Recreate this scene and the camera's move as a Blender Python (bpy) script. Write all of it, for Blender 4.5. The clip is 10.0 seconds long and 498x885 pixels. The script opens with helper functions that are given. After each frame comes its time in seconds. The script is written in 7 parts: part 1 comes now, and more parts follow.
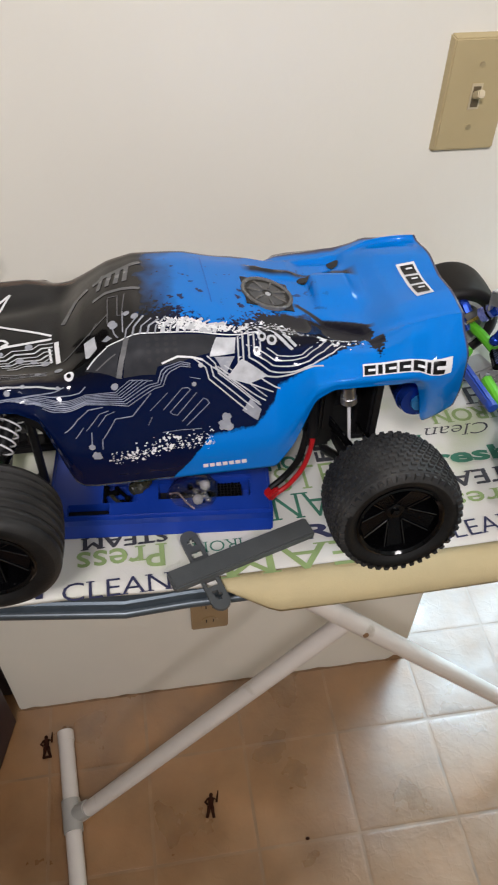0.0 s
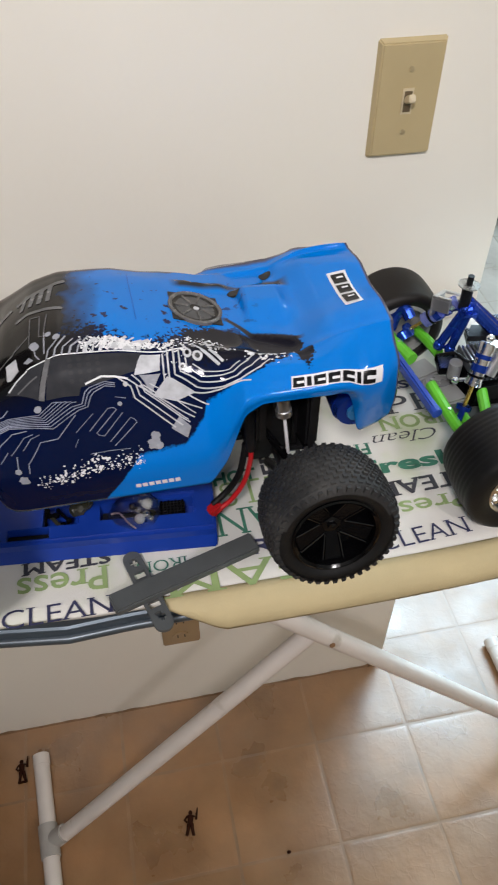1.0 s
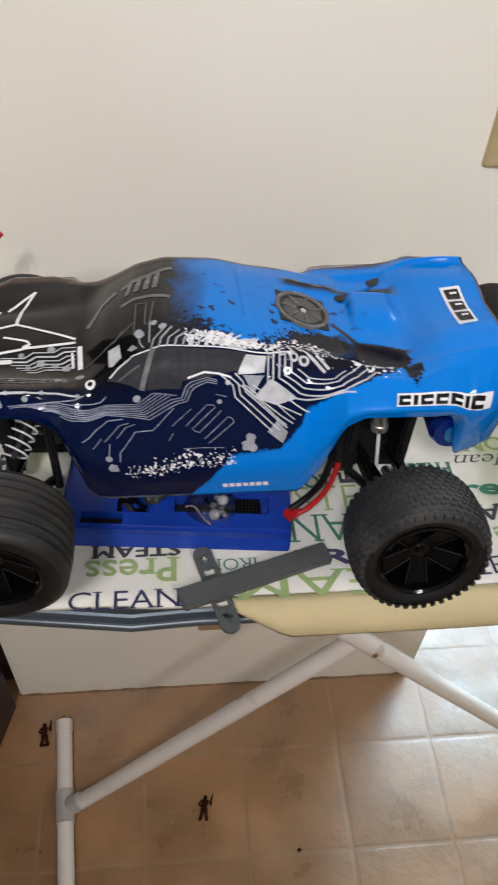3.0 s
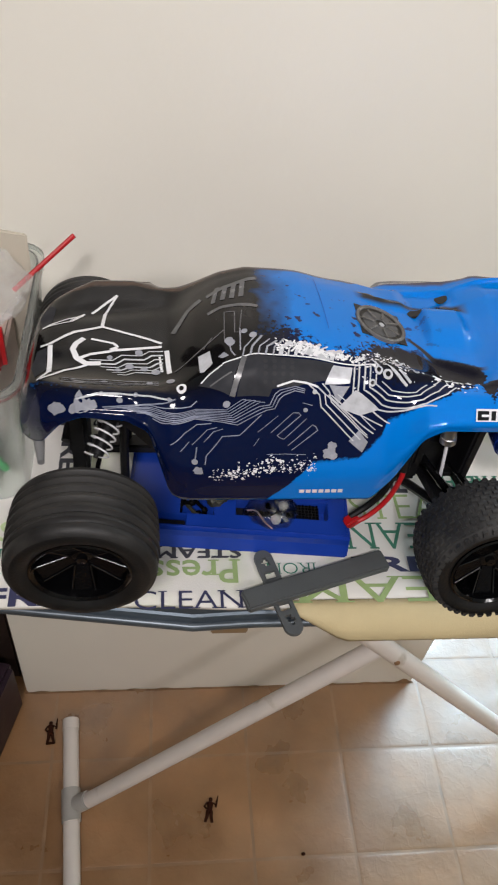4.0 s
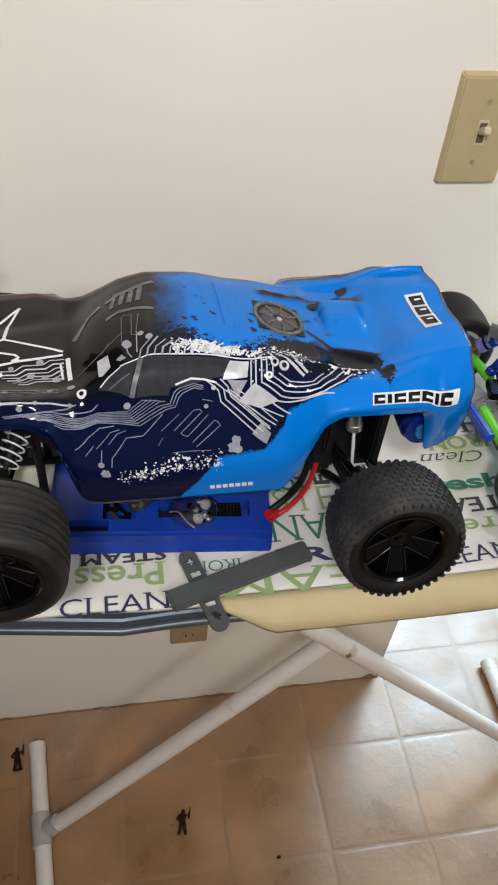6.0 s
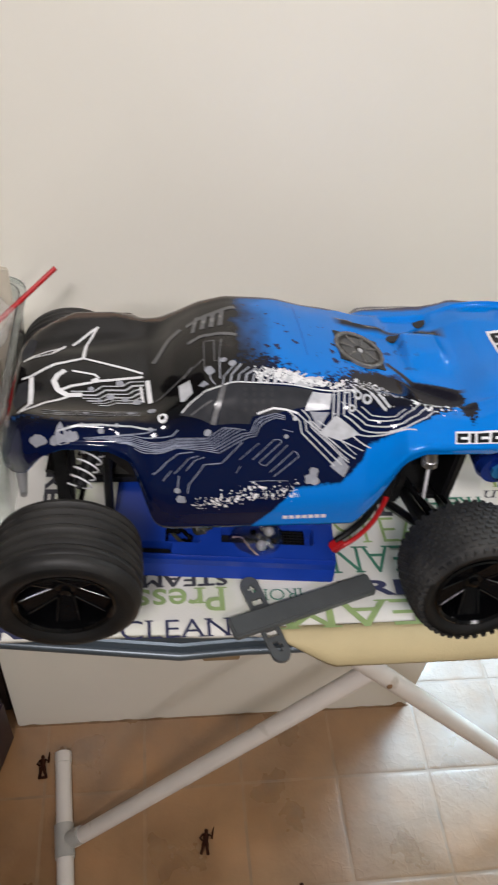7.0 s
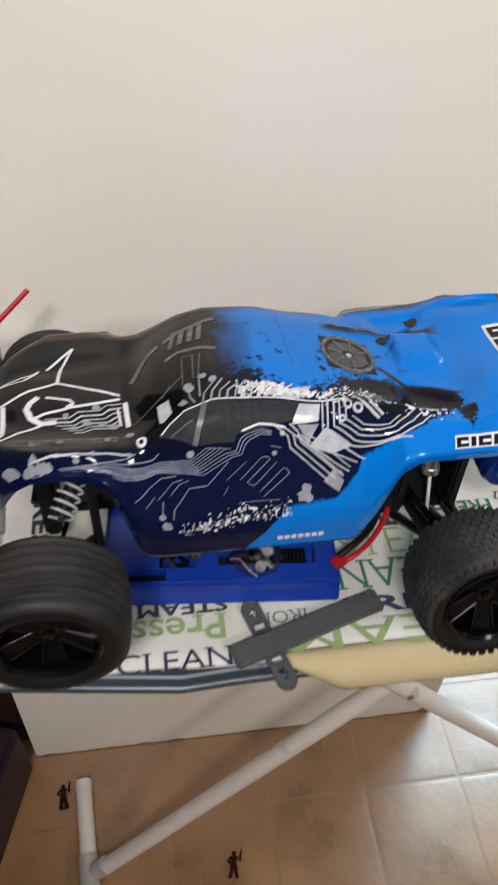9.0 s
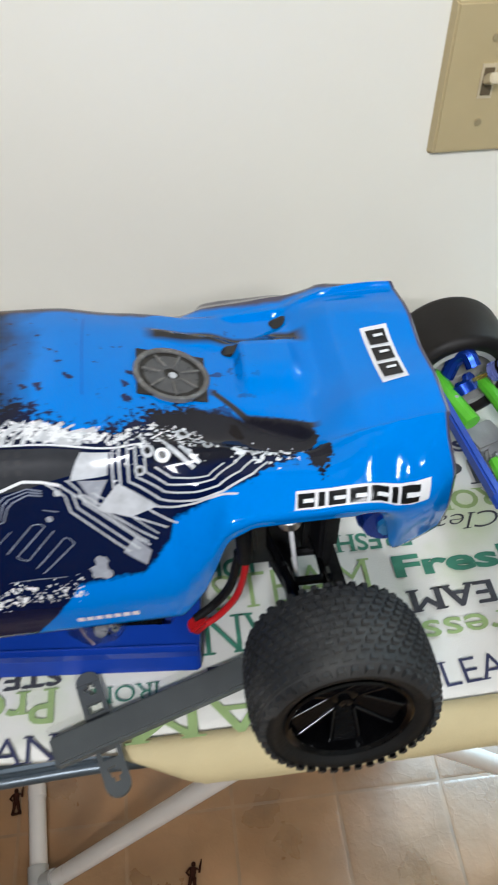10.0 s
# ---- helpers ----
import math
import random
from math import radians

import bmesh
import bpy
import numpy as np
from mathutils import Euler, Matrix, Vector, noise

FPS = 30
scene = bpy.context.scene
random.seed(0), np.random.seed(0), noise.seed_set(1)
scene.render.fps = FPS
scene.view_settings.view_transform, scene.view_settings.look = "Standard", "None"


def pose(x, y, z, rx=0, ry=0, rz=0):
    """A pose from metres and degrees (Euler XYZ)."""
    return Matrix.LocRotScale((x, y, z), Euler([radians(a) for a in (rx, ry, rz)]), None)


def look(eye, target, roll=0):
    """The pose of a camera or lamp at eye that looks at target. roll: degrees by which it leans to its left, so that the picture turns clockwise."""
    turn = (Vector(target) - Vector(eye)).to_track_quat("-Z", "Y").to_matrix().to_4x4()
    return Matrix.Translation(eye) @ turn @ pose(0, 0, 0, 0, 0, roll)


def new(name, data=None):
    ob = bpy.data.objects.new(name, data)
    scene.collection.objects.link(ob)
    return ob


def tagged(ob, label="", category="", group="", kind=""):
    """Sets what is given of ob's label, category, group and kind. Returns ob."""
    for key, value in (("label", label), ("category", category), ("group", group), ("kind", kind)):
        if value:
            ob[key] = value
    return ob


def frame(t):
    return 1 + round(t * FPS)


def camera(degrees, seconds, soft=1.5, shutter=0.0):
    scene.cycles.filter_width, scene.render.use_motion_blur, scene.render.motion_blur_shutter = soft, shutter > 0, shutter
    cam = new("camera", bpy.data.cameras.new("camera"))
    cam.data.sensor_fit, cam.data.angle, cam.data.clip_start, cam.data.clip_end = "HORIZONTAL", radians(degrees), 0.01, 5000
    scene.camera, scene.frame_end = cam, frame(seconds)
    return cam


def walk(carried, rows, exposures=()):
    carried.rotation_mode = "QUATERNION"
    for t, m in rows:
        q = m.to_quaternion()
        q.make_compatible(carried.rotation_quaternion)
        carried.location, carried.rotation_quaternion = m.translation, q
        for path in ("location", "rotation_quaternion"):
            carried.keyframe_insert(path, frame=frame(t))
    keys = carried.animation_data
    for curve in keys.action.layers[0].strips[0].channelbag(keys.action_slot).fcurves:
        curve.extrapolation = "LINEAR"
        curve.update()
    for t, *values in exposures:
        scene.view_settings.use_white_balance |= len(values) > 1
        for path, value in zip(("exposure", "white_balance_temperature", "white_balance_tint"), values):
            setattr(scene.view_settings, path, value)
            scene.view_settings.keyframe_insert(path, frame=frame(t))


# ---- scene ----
cam = camera(36.3, 10.0, 2.0, 0.5)
PATH = [
    (0, (0.005, 0.269, 1.442), (0.246, 1.613, -0.019), 1.7),
    (0.5, (0.025, 0.271, 1.442), (0.273, 1.615, -0.018), 0.8),
    (1, (0.045, 0.273, 1.44), (0.323, 1.625, -0.007), 0.4),
    (1.5, (0.064, 0.277, 1.434), (0.339, 1.582, -0.056), 0.2),
    (2, (0.079, 0.284, 1.429), (0.314, 1.582, -0.074), -0.9),
    (2.5, (0.057, 0.298, 1.429), (0.266, 1.589, -0.084), 1.5),
    (3, (0.006, 0.301, 1.44), (0.195, 1.631, -0.041), 4.4),
    (3.2, (-0.014, 0.314, 1.438), (0.203, 1.634, -0.050), 5.9),
    (4.5, (-0.074, 0.281, 1.451), (0.166, 1.628, -0.008), 8.6),
    (5, (-0.047, 0.274, 1.45), (0.241, 1.609, -0.011), 7.4),
    (5.2, (-0.039, 0.277, 1.447), (0.273, 1.611, -0.010), 6.8),
    (6.3, (-0.018, 0.277, 1.45), (0.296, 1.633, 0.015), 5.8),
    (6.5, (-0.017, 0.282, 1.45), (0.252, 1.645, 0.012), 5.2),
    (7, (-0.059, 0.296, 1.451), (0.206, 1.677, 0.029), 7.3),
    (7.5, (-0.099, 0.305, 1.446), (0.174, 1.686, 0.025), 5.9),
    (8, (-0.11, 0.288, 1.442), (0.255, 1.634, 0.009), 5.0),
    (8.5, (-0.089, 0.272, 1.447), (0.292, 1.614, 0.014), 3.9),
    (9, (-0.038, 0.322, 1.436), (0.197, 1.716, 0.021), 2.6),
    (9.5, (0.046, 0.384, 1.411), (0.21, 1.741, -0.049), 0.4),
    (10, (0.106, 0.434, 1.382), (0.248, 1.743, -0.124), -0.8),
]
walk(cam, [(t, look(eye, target, roll)) for t, eye, target, roll in PATH], [(0.0, 0.0, 6500, 10), (9.0, 0.0, 6500, 10), (9.6, 0.10, 6250, 7), (10.0, 0.20, 6050, 4)])

# ---- light and exposure ----
world = bpy.data.worlds.new("world")
scene.world = world
world.use_nodes = True
_wn = world.node_tree.nodes["Background"]
_wn.inputs[0].default_value, _wn.inputs[1].default_value = (1.0, 0.97, 0.93, 1), 0.02
scene.view_settings.exposure = 0.0


def area_lamp(name, m, sx, sy, watts, colour, spread=180):
    data = bpy.data.lights.new(name, "AREA")
    data.shape, data.size, data.size_y, data.energy, data.color = "RECTANGLE", sx, sy, watts, colour
    data.spread = math.radians(spread)
    ob = new(name, data)
    ob.matrix_world = m
    return ob


CEIL_LAMPS = [((-0.25, -0.42, 2.38), 13.9), ((0.64, -0.80, 2.38), 7.2)]
for at, watts in CEIL_LAMPS:
    lit = area_lamp("ceiling_lamp_light", look(at, (0.1, 0.95, 1.30)), 0.26, 0.26, watts, (1.0, 0.944, 0.952), 130)
    lit.data.shape = "DISK"
KITCHEN_LAMP = (1.55, 2.12, 2.36)
area_lamp("kitchen_lamp_light", look(KITCHEN_LAMP, (1.55, 2.12, 0)), 1.2, 0.55, 34.0, (0.66, 0.85, 1.0))

area_lamp("window_light", look((1.75, 3.46, 1.51), (1.75, 0.0, 0.9)), 1.1, 1.0, 180.0, (0.54, 0.79, 1.0))

# ---- helpers for meshes ----
BASE = {}


def thing(name, at, label, category, group="", kind=""):
    ob = new(name)
    ob.empty_display_size = 0.03
    ob.location = at
    BASE[ob.name] = Vector(at)
    return tagged(ob, label, category, group, kind)


def finish(bm, smooth=True, angle=35, up=False):
    bmesh.ops.recalc_face_normals(bm, faces=bm.faces[:])
    if up and sum(f.normal.z for f in bm.faces) < 0:
        bmesh.ops.reverse_faces(bm, faces=bm.faces[:])
    for f in bm.faces:
        f.smooth = smooth
    if smooth:
        lim = radians(angle)
        for e in bm.edges:
            e.smooth = not (len(e.link_faces) == 2 and e.calc_face_angle(0) > lim)


def part(name, bm, material, parent=None, label="", smooth=True, angle=35, category="", kind="", up=False):
    """One mesh object out of a bmesh in world places; under a parent it keeps the parent's base."""
    finish(bm, smooth, angle, up)
    if parent is not None:
        off = BASE[parent.name]
        bmesh.ops.translate(bm, verts=bm.verts[:], vec=-off)
    me = bpy.data.meshes.new(name)
    bm.to_mesh(me)
    bm.free()
    for m in (material if isinstance(material, (list, tuple)) else [material]):
        me.materials.append(m)
    ob = new(name, me)
    if parent is not None:
        ob.parent = parent
        BASE[ob.name] = BASE[parent.name]
    return tagged(ob, label, category, "", kind)


def solo(name, bm, material, at, label, category, group="", kind="", smooth=True, angle=35):
    """A thing that is one mesh, with its origin at its base."""
    finish(bm, smooth, angle)
    bmesh.ops.translate(bm, verts=bm.verts[:], vec=-Vector(at))
    me = bpy.data.meshes.new(name)
    bm.to_mesh(me)
    bm.free()
    for m in (material if isinstance(material, (list, tuple)) else [material]):
        me.materials.append(m)
    ob = new(name, me)
    ob.location = at
    BASE[ob.name] = Vector(at)
    return tagged(ob, label, category, group, kind)


def box(bm, lo, hi, bevel=0.0, m=None, seg=2):
    lo, hi = Vector(lo), Vector(hi)
    vs = bmesh.ops.create_cube(bm, size=1.0)["verts"]
    bmesh.ops.scale(bm, verts=vs, vec=hi - lo)
    bmesh.ops.translate(bm, verts=vs, vec=(lo + hi) / 2)
    if bevel:
        es = list({e for v in vs for e in v.link_edges})
        r = bmesh.ops.bevel(bm, geom=es, offset=bevel, segments=seg, affect="EDGES", clamp_overlap=True)
        vs = list({v for f in r["faces"] for v in f.verts} | {v for v in vs if v.is_valid})
    if m is not None:
        bmesh.ops.transform(bm, matrix=m, verts=vs)
    return vs


def tube(bm, pts, r, n=12, caps=True):
    """A round tube along a line of points; r is one radius or one for each point."""
    pts = [Vector(p) for p in pts]
    rs = r if isinstance(r, (list, tuple)) else [r] * len(pts)
    rings, up = [], None
    for i, p in enumerate(pts):
        d = (pts[min(i + 1, len(pts) - 1)] - pts[max(i - 1, 0)]).normalized()
        if up is None:
            up = Vector((0, 0, 1)) if abs(d.z) < 0.9 else Vector((1, 0, 0))
        side = d.cross(up).normalized()
        up = side.cross(d).normalized()
        rings.append([bm.verts.new(p + rs[i] * (math.cos(a) * side + math.sin(a) * up)) for a in (2 * math.pi * k / n for k in range(n))])
    for a, b in zip(rings, rings[1:]):
        for k in range(n):
            bm.faces.new((a[k], a[(k + 1) % n], b[(k + 1) % n], b[k]))
    if caps:
        bm.faces.new(rings[0][::-1])
        bm.faces.new(rings[-1])
    return rings


def smooth_line(pts, n=8):
    """A Catmull-Rom line through points."""
    p = [Vector(q) for q in pts]
    p = [2 * p[0] - p[1]] + p + [2 * p[-1] - p[-2]]
    out = []
    for i in range(1, len(p) - 2):
        for k in range(n):
            t = k / n
            a, b, c, d = p[i - 1], p[i], p[i + 1], p[i + 2]
            out.append(0.5 * ((2 * b) + (c - a) * t + (2 * a - 5 * b + 4 * c - d) * t * t + (3 * b - a - 3 * c + d) * t ** 3))
    return out + [p[-2]]


def lathe(bm, profile, n=48, m=None, closed=False):
    """A turned shape round the local y axis; profile rows are (radius, y)."""
    rings = []
    for r, y in profile:
        rings.append([bm.verts.new((r * math.cos(2 * math.pi * k / n), y, r * math.sin(2 * math.pi * k / n))) for k in range(n)])
    pairs = list(zip(rings, rings[1:]))
    if closed:
        pairs.append((rings[-1], rings[0]))
    for a, b in pairs:
        for k in range(n):
            bm.faces.new((a[k], b[k], b[(k + 1) % n], a[(k + 1) % n]))
    vs = [v for ring in rings for v in ring]
    if m is not None:
        bmesh.ops.transform(bm, matrix=m, verts=vs)
    return rings


def disc(bm, c, r, axis=(0, 0, 1), n=20, thick=0.0):
    q = Vector(axis).to_track_quat("Z", "Y").to_matrix().to_4x4()
    if thick:
        vs = bmesh.ops.create_cone(bm, cap_ends=True, segments=n, radius1=r, radius2=r, depth=thick)["verts"]
    else:
        vs = bmesh.ops.create_circle(bm, cap_ends=True, segments=n, radius=r)["verts"]
    bmesh.ops.transform(bm, matrix=Matrix.Translation(c) @ q, verts=vs)
    return vs


def ball(bm, c, r, scale=(1, 1, 1), sub=2):
    vs = bmesh.ops.create_icosphere(bm, subdivisions=sub, radius=r)["verts"]
    bmesh.ops.scale(bm, verts=vs, vec=scale)
    bmesh.ops.translate(bm, verts=vs, vec=c)
    return vs


def prism(bm, outline, z0, z1):
    """A flat outline (x, y) raised from z0 to z1."""
    lo = [bm.verts.new((x, y, z0)) for x, y in outline]
    hi = [bm.verts.new((x, y, z1)) for x, y in outline]
    n = len(outline)
    bm.faces.new(lo[::-1])
    bm.faces.new(hi)
    for k in range(n):
        bm.faces.new((lo[k], lo[(k + 1) % n], hi[(k + 1) % n], hi[k]))
    return lo + hi


# ---- materials ----
def material(name, colour, rough=0.5, metal=0.0, vary=0.15, scale=30.0, bump=0.1, bump_scale=200.0, spots=None, spot_scale=8.0, spot_edge=(0.55, 0.7), coat=0.0, rough_vary=0.1, objrand=0.0, spec=0.5, transmission=0.0, alpha=1.0, dist=0.002, place="Object", stain=None, coat_rough=0.06, ridge=0.0):
    m = bpy.data.materials.new(name)
    m.use_nodes = True
    nt = m.node_tree
    N, L = nt.nodes, nt.links
    b = N["Principled BSDF"]
    tc = N.new("ShaderNodeTexCoord") if place == "Object" else N.new("ShaderNodeNewGeometry")
    no = N.new("ShaderNodeTexNoise")
    no.inputs["Scale"].default_value, no.inputs["Detail"].default_value = scale, 6
    L.new(tc.outputs[place], no.inputs["Vector"])
    ramp = N.new("ShaderNodeValToRGB")
    c = Vector(colour)
    ramp.color_ramp.elements[0].position, ramp.color_ramp.elements[1].position = 0.3, 0.7
    ramp.color_ramp.elements[0].color = (*(c * (1 - vary)), 1)
    ramp.color_ramp.elements[1].color = (*[min(1, a * (1 + vary)) for a in c], 1)
    L.new(no.outputs["Fac"], ramp.inputs["Fac"])
    out = ramp.outputs["Color"]
    if spots is not None:
        n2 = N.new("ShaderNodeTexNoise")
        n2.inputs["Scale"].default_value, n2.inputs["Detail"].default_value = spot_scale, 8
        L.new(tc.outputs[place], n2.inputs["Vector"])
        mr = N.new("ShaderNodeMapRange")
        mr.inputs[1].default_value, mr.inputs[2].default_value = spot_edge
        L.new(n2.outputs["Fac"], mr.inputs[0])
        mx = N.new("ShaderNodeMix")
        mx.data_type = "RGBA"
        L.new(mr.outputs[0], mx.inputs[0])
        L.new(out, mx.inputs[6])
        mx.inputs[7].default_value = (*spots, 1)
        out = mx.outputs[2]
    if stain is not None:
        n4 = N.new("ShaderNodeTexNoise")
        n4.inputs["Scale"].default_value, n4.inputs["Detail"].default_value, n4.inputs["Roughness"].default_value = stain[1], 9, 0.68
        L.new(tc.outputs[place], n4.inputs["Vector"])
        mr = N.new("ShaderNodeMapRange")
        mr.inputs[1].default_value, mr.inputs[2].default_value = stain[2], stain[3]
        L.new(n4.outputs["Fac"], mr.inputs[0])
        mx = N.new("ShaderNodeMix")
        mx.data_type = "RGBA"
        L.new(mr.outputs[0], mx.inputs[0])
        L.new(out, mx.inputs[6])
        mx.inputs[7].default_value = (*stain[0], 1)
        out = mx.outputs[2]
    if objrand:
        oi = N.new("ShaderNodeObjectInfo")
        hsv = N.new("ShaderNodeHueSaturation")
        mr = N.new("ShaderNodeMapRange")
        mr.inputs[3].default_value, mr.inputs[4].default_value = 1 - objrand, 1 + objrand
        L.new(oi.outputs["Random"], mr.inputs[0])
        L.new(mr.outputs[0], hsv.inputs["Value"])
        L.new(out, hsv.inputs["Color"])
        out = hsv.outputs["Color"]
    L.new(out, b.inputs["Base Color"])
    rr = N.new("ShaderNodeMapRange")
    rr.inputs[3].default_value, rr.inputs[4].default_value = max(0.02, rough - rough_vary), min(1, rough + rough_vary)
    L.new(no.outputs["Fac"], rr.inputs[0])
    L.new(rr.outputs[0], b.inputs["Roughness"])
    b.inputs["Metallic"].default_value = metal
    b.inputs["Specular IOR Level"].default_value = spec
    b.inputs["Coat Weight"].default_value = coat
    b.inputs["Coat Roughness"].default_value = coat_rough
    b.inputs["Transmission Weight"].default_value = transmission
    b.inputs["Alpha"].default_value = alpha
    if bump:
        n3 = N.new("ShaderNodeTexNoise")
        n3.inputs["Scale"].default_value, n3.inputs["Detail"].default_value = bump_scale, 4
        L.new(tc.outputs[place], n3.inputs["Vector"])
        bp = N.new("ShaderNodeBump")
        bp.inputs["Strength"].default_value, bp.inputs["Distance"].default_value = bump, dist
        height = n3.outputs["Fac"]
        if ridge:
            # thin uneven ridges as in embossed slate
            warp = N.new("ShaderNodeVectorMath")
            warp.operation = "MULTIPLY_ADD"
            warp.inputs[1].default_value = (0.06, 0.06, 0.0)
            n5 = N.new("ShaderNodeTexNoise")
            n5.inputs["Scale"].default_value, n5.inputs["Detail"].default_value = ridge * 0.9, 5
            L.new(tc.outputs[place], n5.inputs["Vector"])
            L.new(n5.outputs["Color"], warp.inputs[0])
            L.new(tc.outputs[place], warp.inputs[2])
            vo = N.new("ShaderNodeTexVoronoi")
            vo.feature = "DISTANCE_TO_EDGE"
            vo.inputs["Scale"].default_value = ridge
            L.new(warp.outputs[0], vo.inputs["Vector"])
            mr = N.new("ShaderNodeMapRange")
            mr.inputs[1].default_value, mr.inputs[2].default_value, mr.inputs[3].default_value, mr.inputs[4].default_value = 0.0, 0.10, 0.09, 0.0
            L.new(vo.outputs["Distance"], mr.inputs[0])
            ad = N.new("ShaderNodeMath")
            L.new(height, ad.inputs[0])
            L.new(mr.outputs[0], ad.inputs[1])
            height = ad.outputs[0]
            cr = N.new("ShaderNodeMapRange")
            cr.inputs[1].default_value, cr.inputs[2].default_value = 0.3, 0.7
            cr.inputs[3].default_value, cr.inputs[4].default_value = max(0.05, coat_rough - rough_vary), coat_rough + rough_vary
            L.new(no.outputs["Fac"], cr.inputs[0])
            L.new(cr.outputs[0], b.inputs["Coat Roughness"])
        L.new(height, bp.inputs["Height"])
        L.new(bp.outputs["Normal"], b.inputs["Normal"])
    return m


WALL = material("wall_paint", (0.87, 0.835, 0.745), 0.36, vary=0.03, scale=3, bump=0.12, bump_scale=90, rough_vary=0.06, spots=(0.74, 0.66, 0.54), spot_scale=5, spot_edge=(0.66, 0.95))
ROOM_WALL = material("room_wall_tan", (0.45, 0.34, 0.24), 0.6, vary=0.05, scale=3, bump=0.1)
CEILING = material("ceiling_paint", (0.80, 0.78, 0.73), 0.8, vary=0.03, scale=4, bump=0.2, bump_scale=60)
GROUT = material("floor_joint", (0.285, 0.160, 0.075), 0.5, spec=0.4, coat=0.8, coat_rough=0.34, vary=0.3, scale=16, bump=0.3, bump_scale=40, dist=0.003, place="Position")
TILE = material("floor_tile", (0.285, 0.133, 0.040), 0.50, vary=0.34, scale=8, spec=0.4, coat=0.9, coat_rough=0.34, bump=0.70, bump_scale=38, spots=(0.135, 0.058, 0.014), spot_scale=5, spot_edge=(0.48, 0.95), rough_vary=0.12, objrand=0.07, dist=0.003, place="Position", stain=((0.34, 0.190, 0.080), 13, 0.40, 1.00), ridge=30.0)
# floor glare put into the colour: same tiles, painted pale past the partition
TILE_GLARE = material("floor_tile_glare", (0.50, 0.48, 0.44), 0.42, vary=0.18, scale=9, spec=0.7, coat=0.7, coat_rough=0.36, bump=0.50, bump_scale=38, spots=(0.40, 0.38, 0.34), spot_scale=6, spot_edge=(0.48, 0.75), rough_vary=0.12, objrand=0.04, dist=0.003, place="Position", ridge=30.0)
GLARE_JOINT = material("glare_floor_joint", (0.42, 0.39, 0.34), 0.5, vary=0.2, scale=16, bump=0.2, bump_scale=40, place="Position")
for m in (TILE, GROUT):
    m.node_tree.nodes["Principled BSDF"].inputs["Coat IOR"].default_value = 1.95
FOOT_DIRT = material("foot_dirt", (0.22, 0.125, 0.060), 0.7, vary=0.4, scale=40, bump=0.2)
IVORY = material("ivory_plastic", (0.50, 0.40, 0.22), 0.35, vary=0.04, scale=20, bump=0.03)
IVORY_LIGHT = material("ivory_switch", (0.62, 0.53, 0.36), 0.3, vary=0.04, scale=30, bump=0.0)
# outlet plastic with the board's shadow put into its colour
OUTLET_SHADED = material("outlet_shaded", (0.34, 0.23, 0.115), 0.35, vary=0.06, scale=20, bump=0.03)
# darker tan painted for the shade inside the switch slot
SLOT_SHADE = material("slot_shade", (0.13, 0.095, 0.05), 0.6, bump=0)
DARK_GAP = material("dark_gap", (0.02, 0.015, 0.01), 0.7, bump=0)
SCREW = material("screw_painted", (0.45, 0.37, 0.22), 0.3, metal=0.3, bump=0)
ENAMEL = material("white_enamel", (0.78, 0.715, 0.660), 0.35, vary=0.05, scale=14, bump=0.06, bump_scale=150, spots=(0.46, 0.40, 0.32), spot_scale=24, spot_edge=(0.66, 0.8))
ENAMEL_DARK = material("enamel_joint", (0.44, 0.42, 0.39), 0.4, vary=0.08, scale=30, bump=0.05)
STEEL = material("board_rim_steel", (0.085, 0.110, 0.135), 0.42, metal=0.5, vary=0.15, scale=12, bump=0.04)
BEAD = material("bead_steel", (0.10, 0.118, 0.135), 0.36, metal=0.65, vary=0.2, scale=14, bump=0.04)
# front tread, a paler grey than the sidewall rubber
TREAD_GREY = material("tyre_tread_grey", (0.017, 0.0163, 0.016), 0.50, vary=0.25, scale=50, spec=0.3, bump=0.25, bump_scale=500, spots=(0.040, 0.038, 0.035), spot_scale=24, spot_edge=(0.45, 0.8), dist=0.0008)
RIM_BLACK = material("rim_black", (0.0022, 0.0022, 0.0026), 0.08, vary=0.2, scale=40, bump=0.10, spec=0.34)
LIP_BLACK = material("polished_black_lip", (0.003, 0.003, 0.0035), 0.05, vary=0.1, scale=60, bump=0.05, spec=0.5)
PALE_SEAL = material("pale_seal", (0.62, 0.46, 0.46), 0.3, bump=0)
SPOKE_BLACK = material("spoke_black", (0.0025, 0.0025, 0.003), 0.08, vary=0.2, scale=40, bump=0.5, bump_scale=420, spec=0.14, dist=0.001)
SPOKE_CHROME = material("spoke_chrome", (0.84, 0.83, 0.82), 0.13, metal=1.0, vary=0.1, scale=60, bump=0.7, bump_scale=110, dist=0.002)
PALE_RIM = material("pale_rim_plastic", (0.42, 0.42, 0.40), 0.35, vary=0.25, scale=50, bump=0.2, bump_scale=90)
RUBBER_BROWN = material("smooth_brown_rubber", (0.012, 0.010, 0.009), 0.5, vary=0.2, scale=60, spec=0.25, bump=0.15, bump_scale=500, dist=0.0006)
DISH_GREY = material("dish_grey", (0.10, 0.09, 0.085), 0.35, metal=0.5, vary=0.3, scale=60, bump=0.2, bump_scale=120)
OLIVE = material("olive_rubber", (0.030, 0.030, 0.018), 0.45, vary=0.4, scale=60, bump=0.3, bump_scale=200, spots=(0.075, 0.06, 0.03), spot_scale=60, spot_edge=(0.55, 0.75))
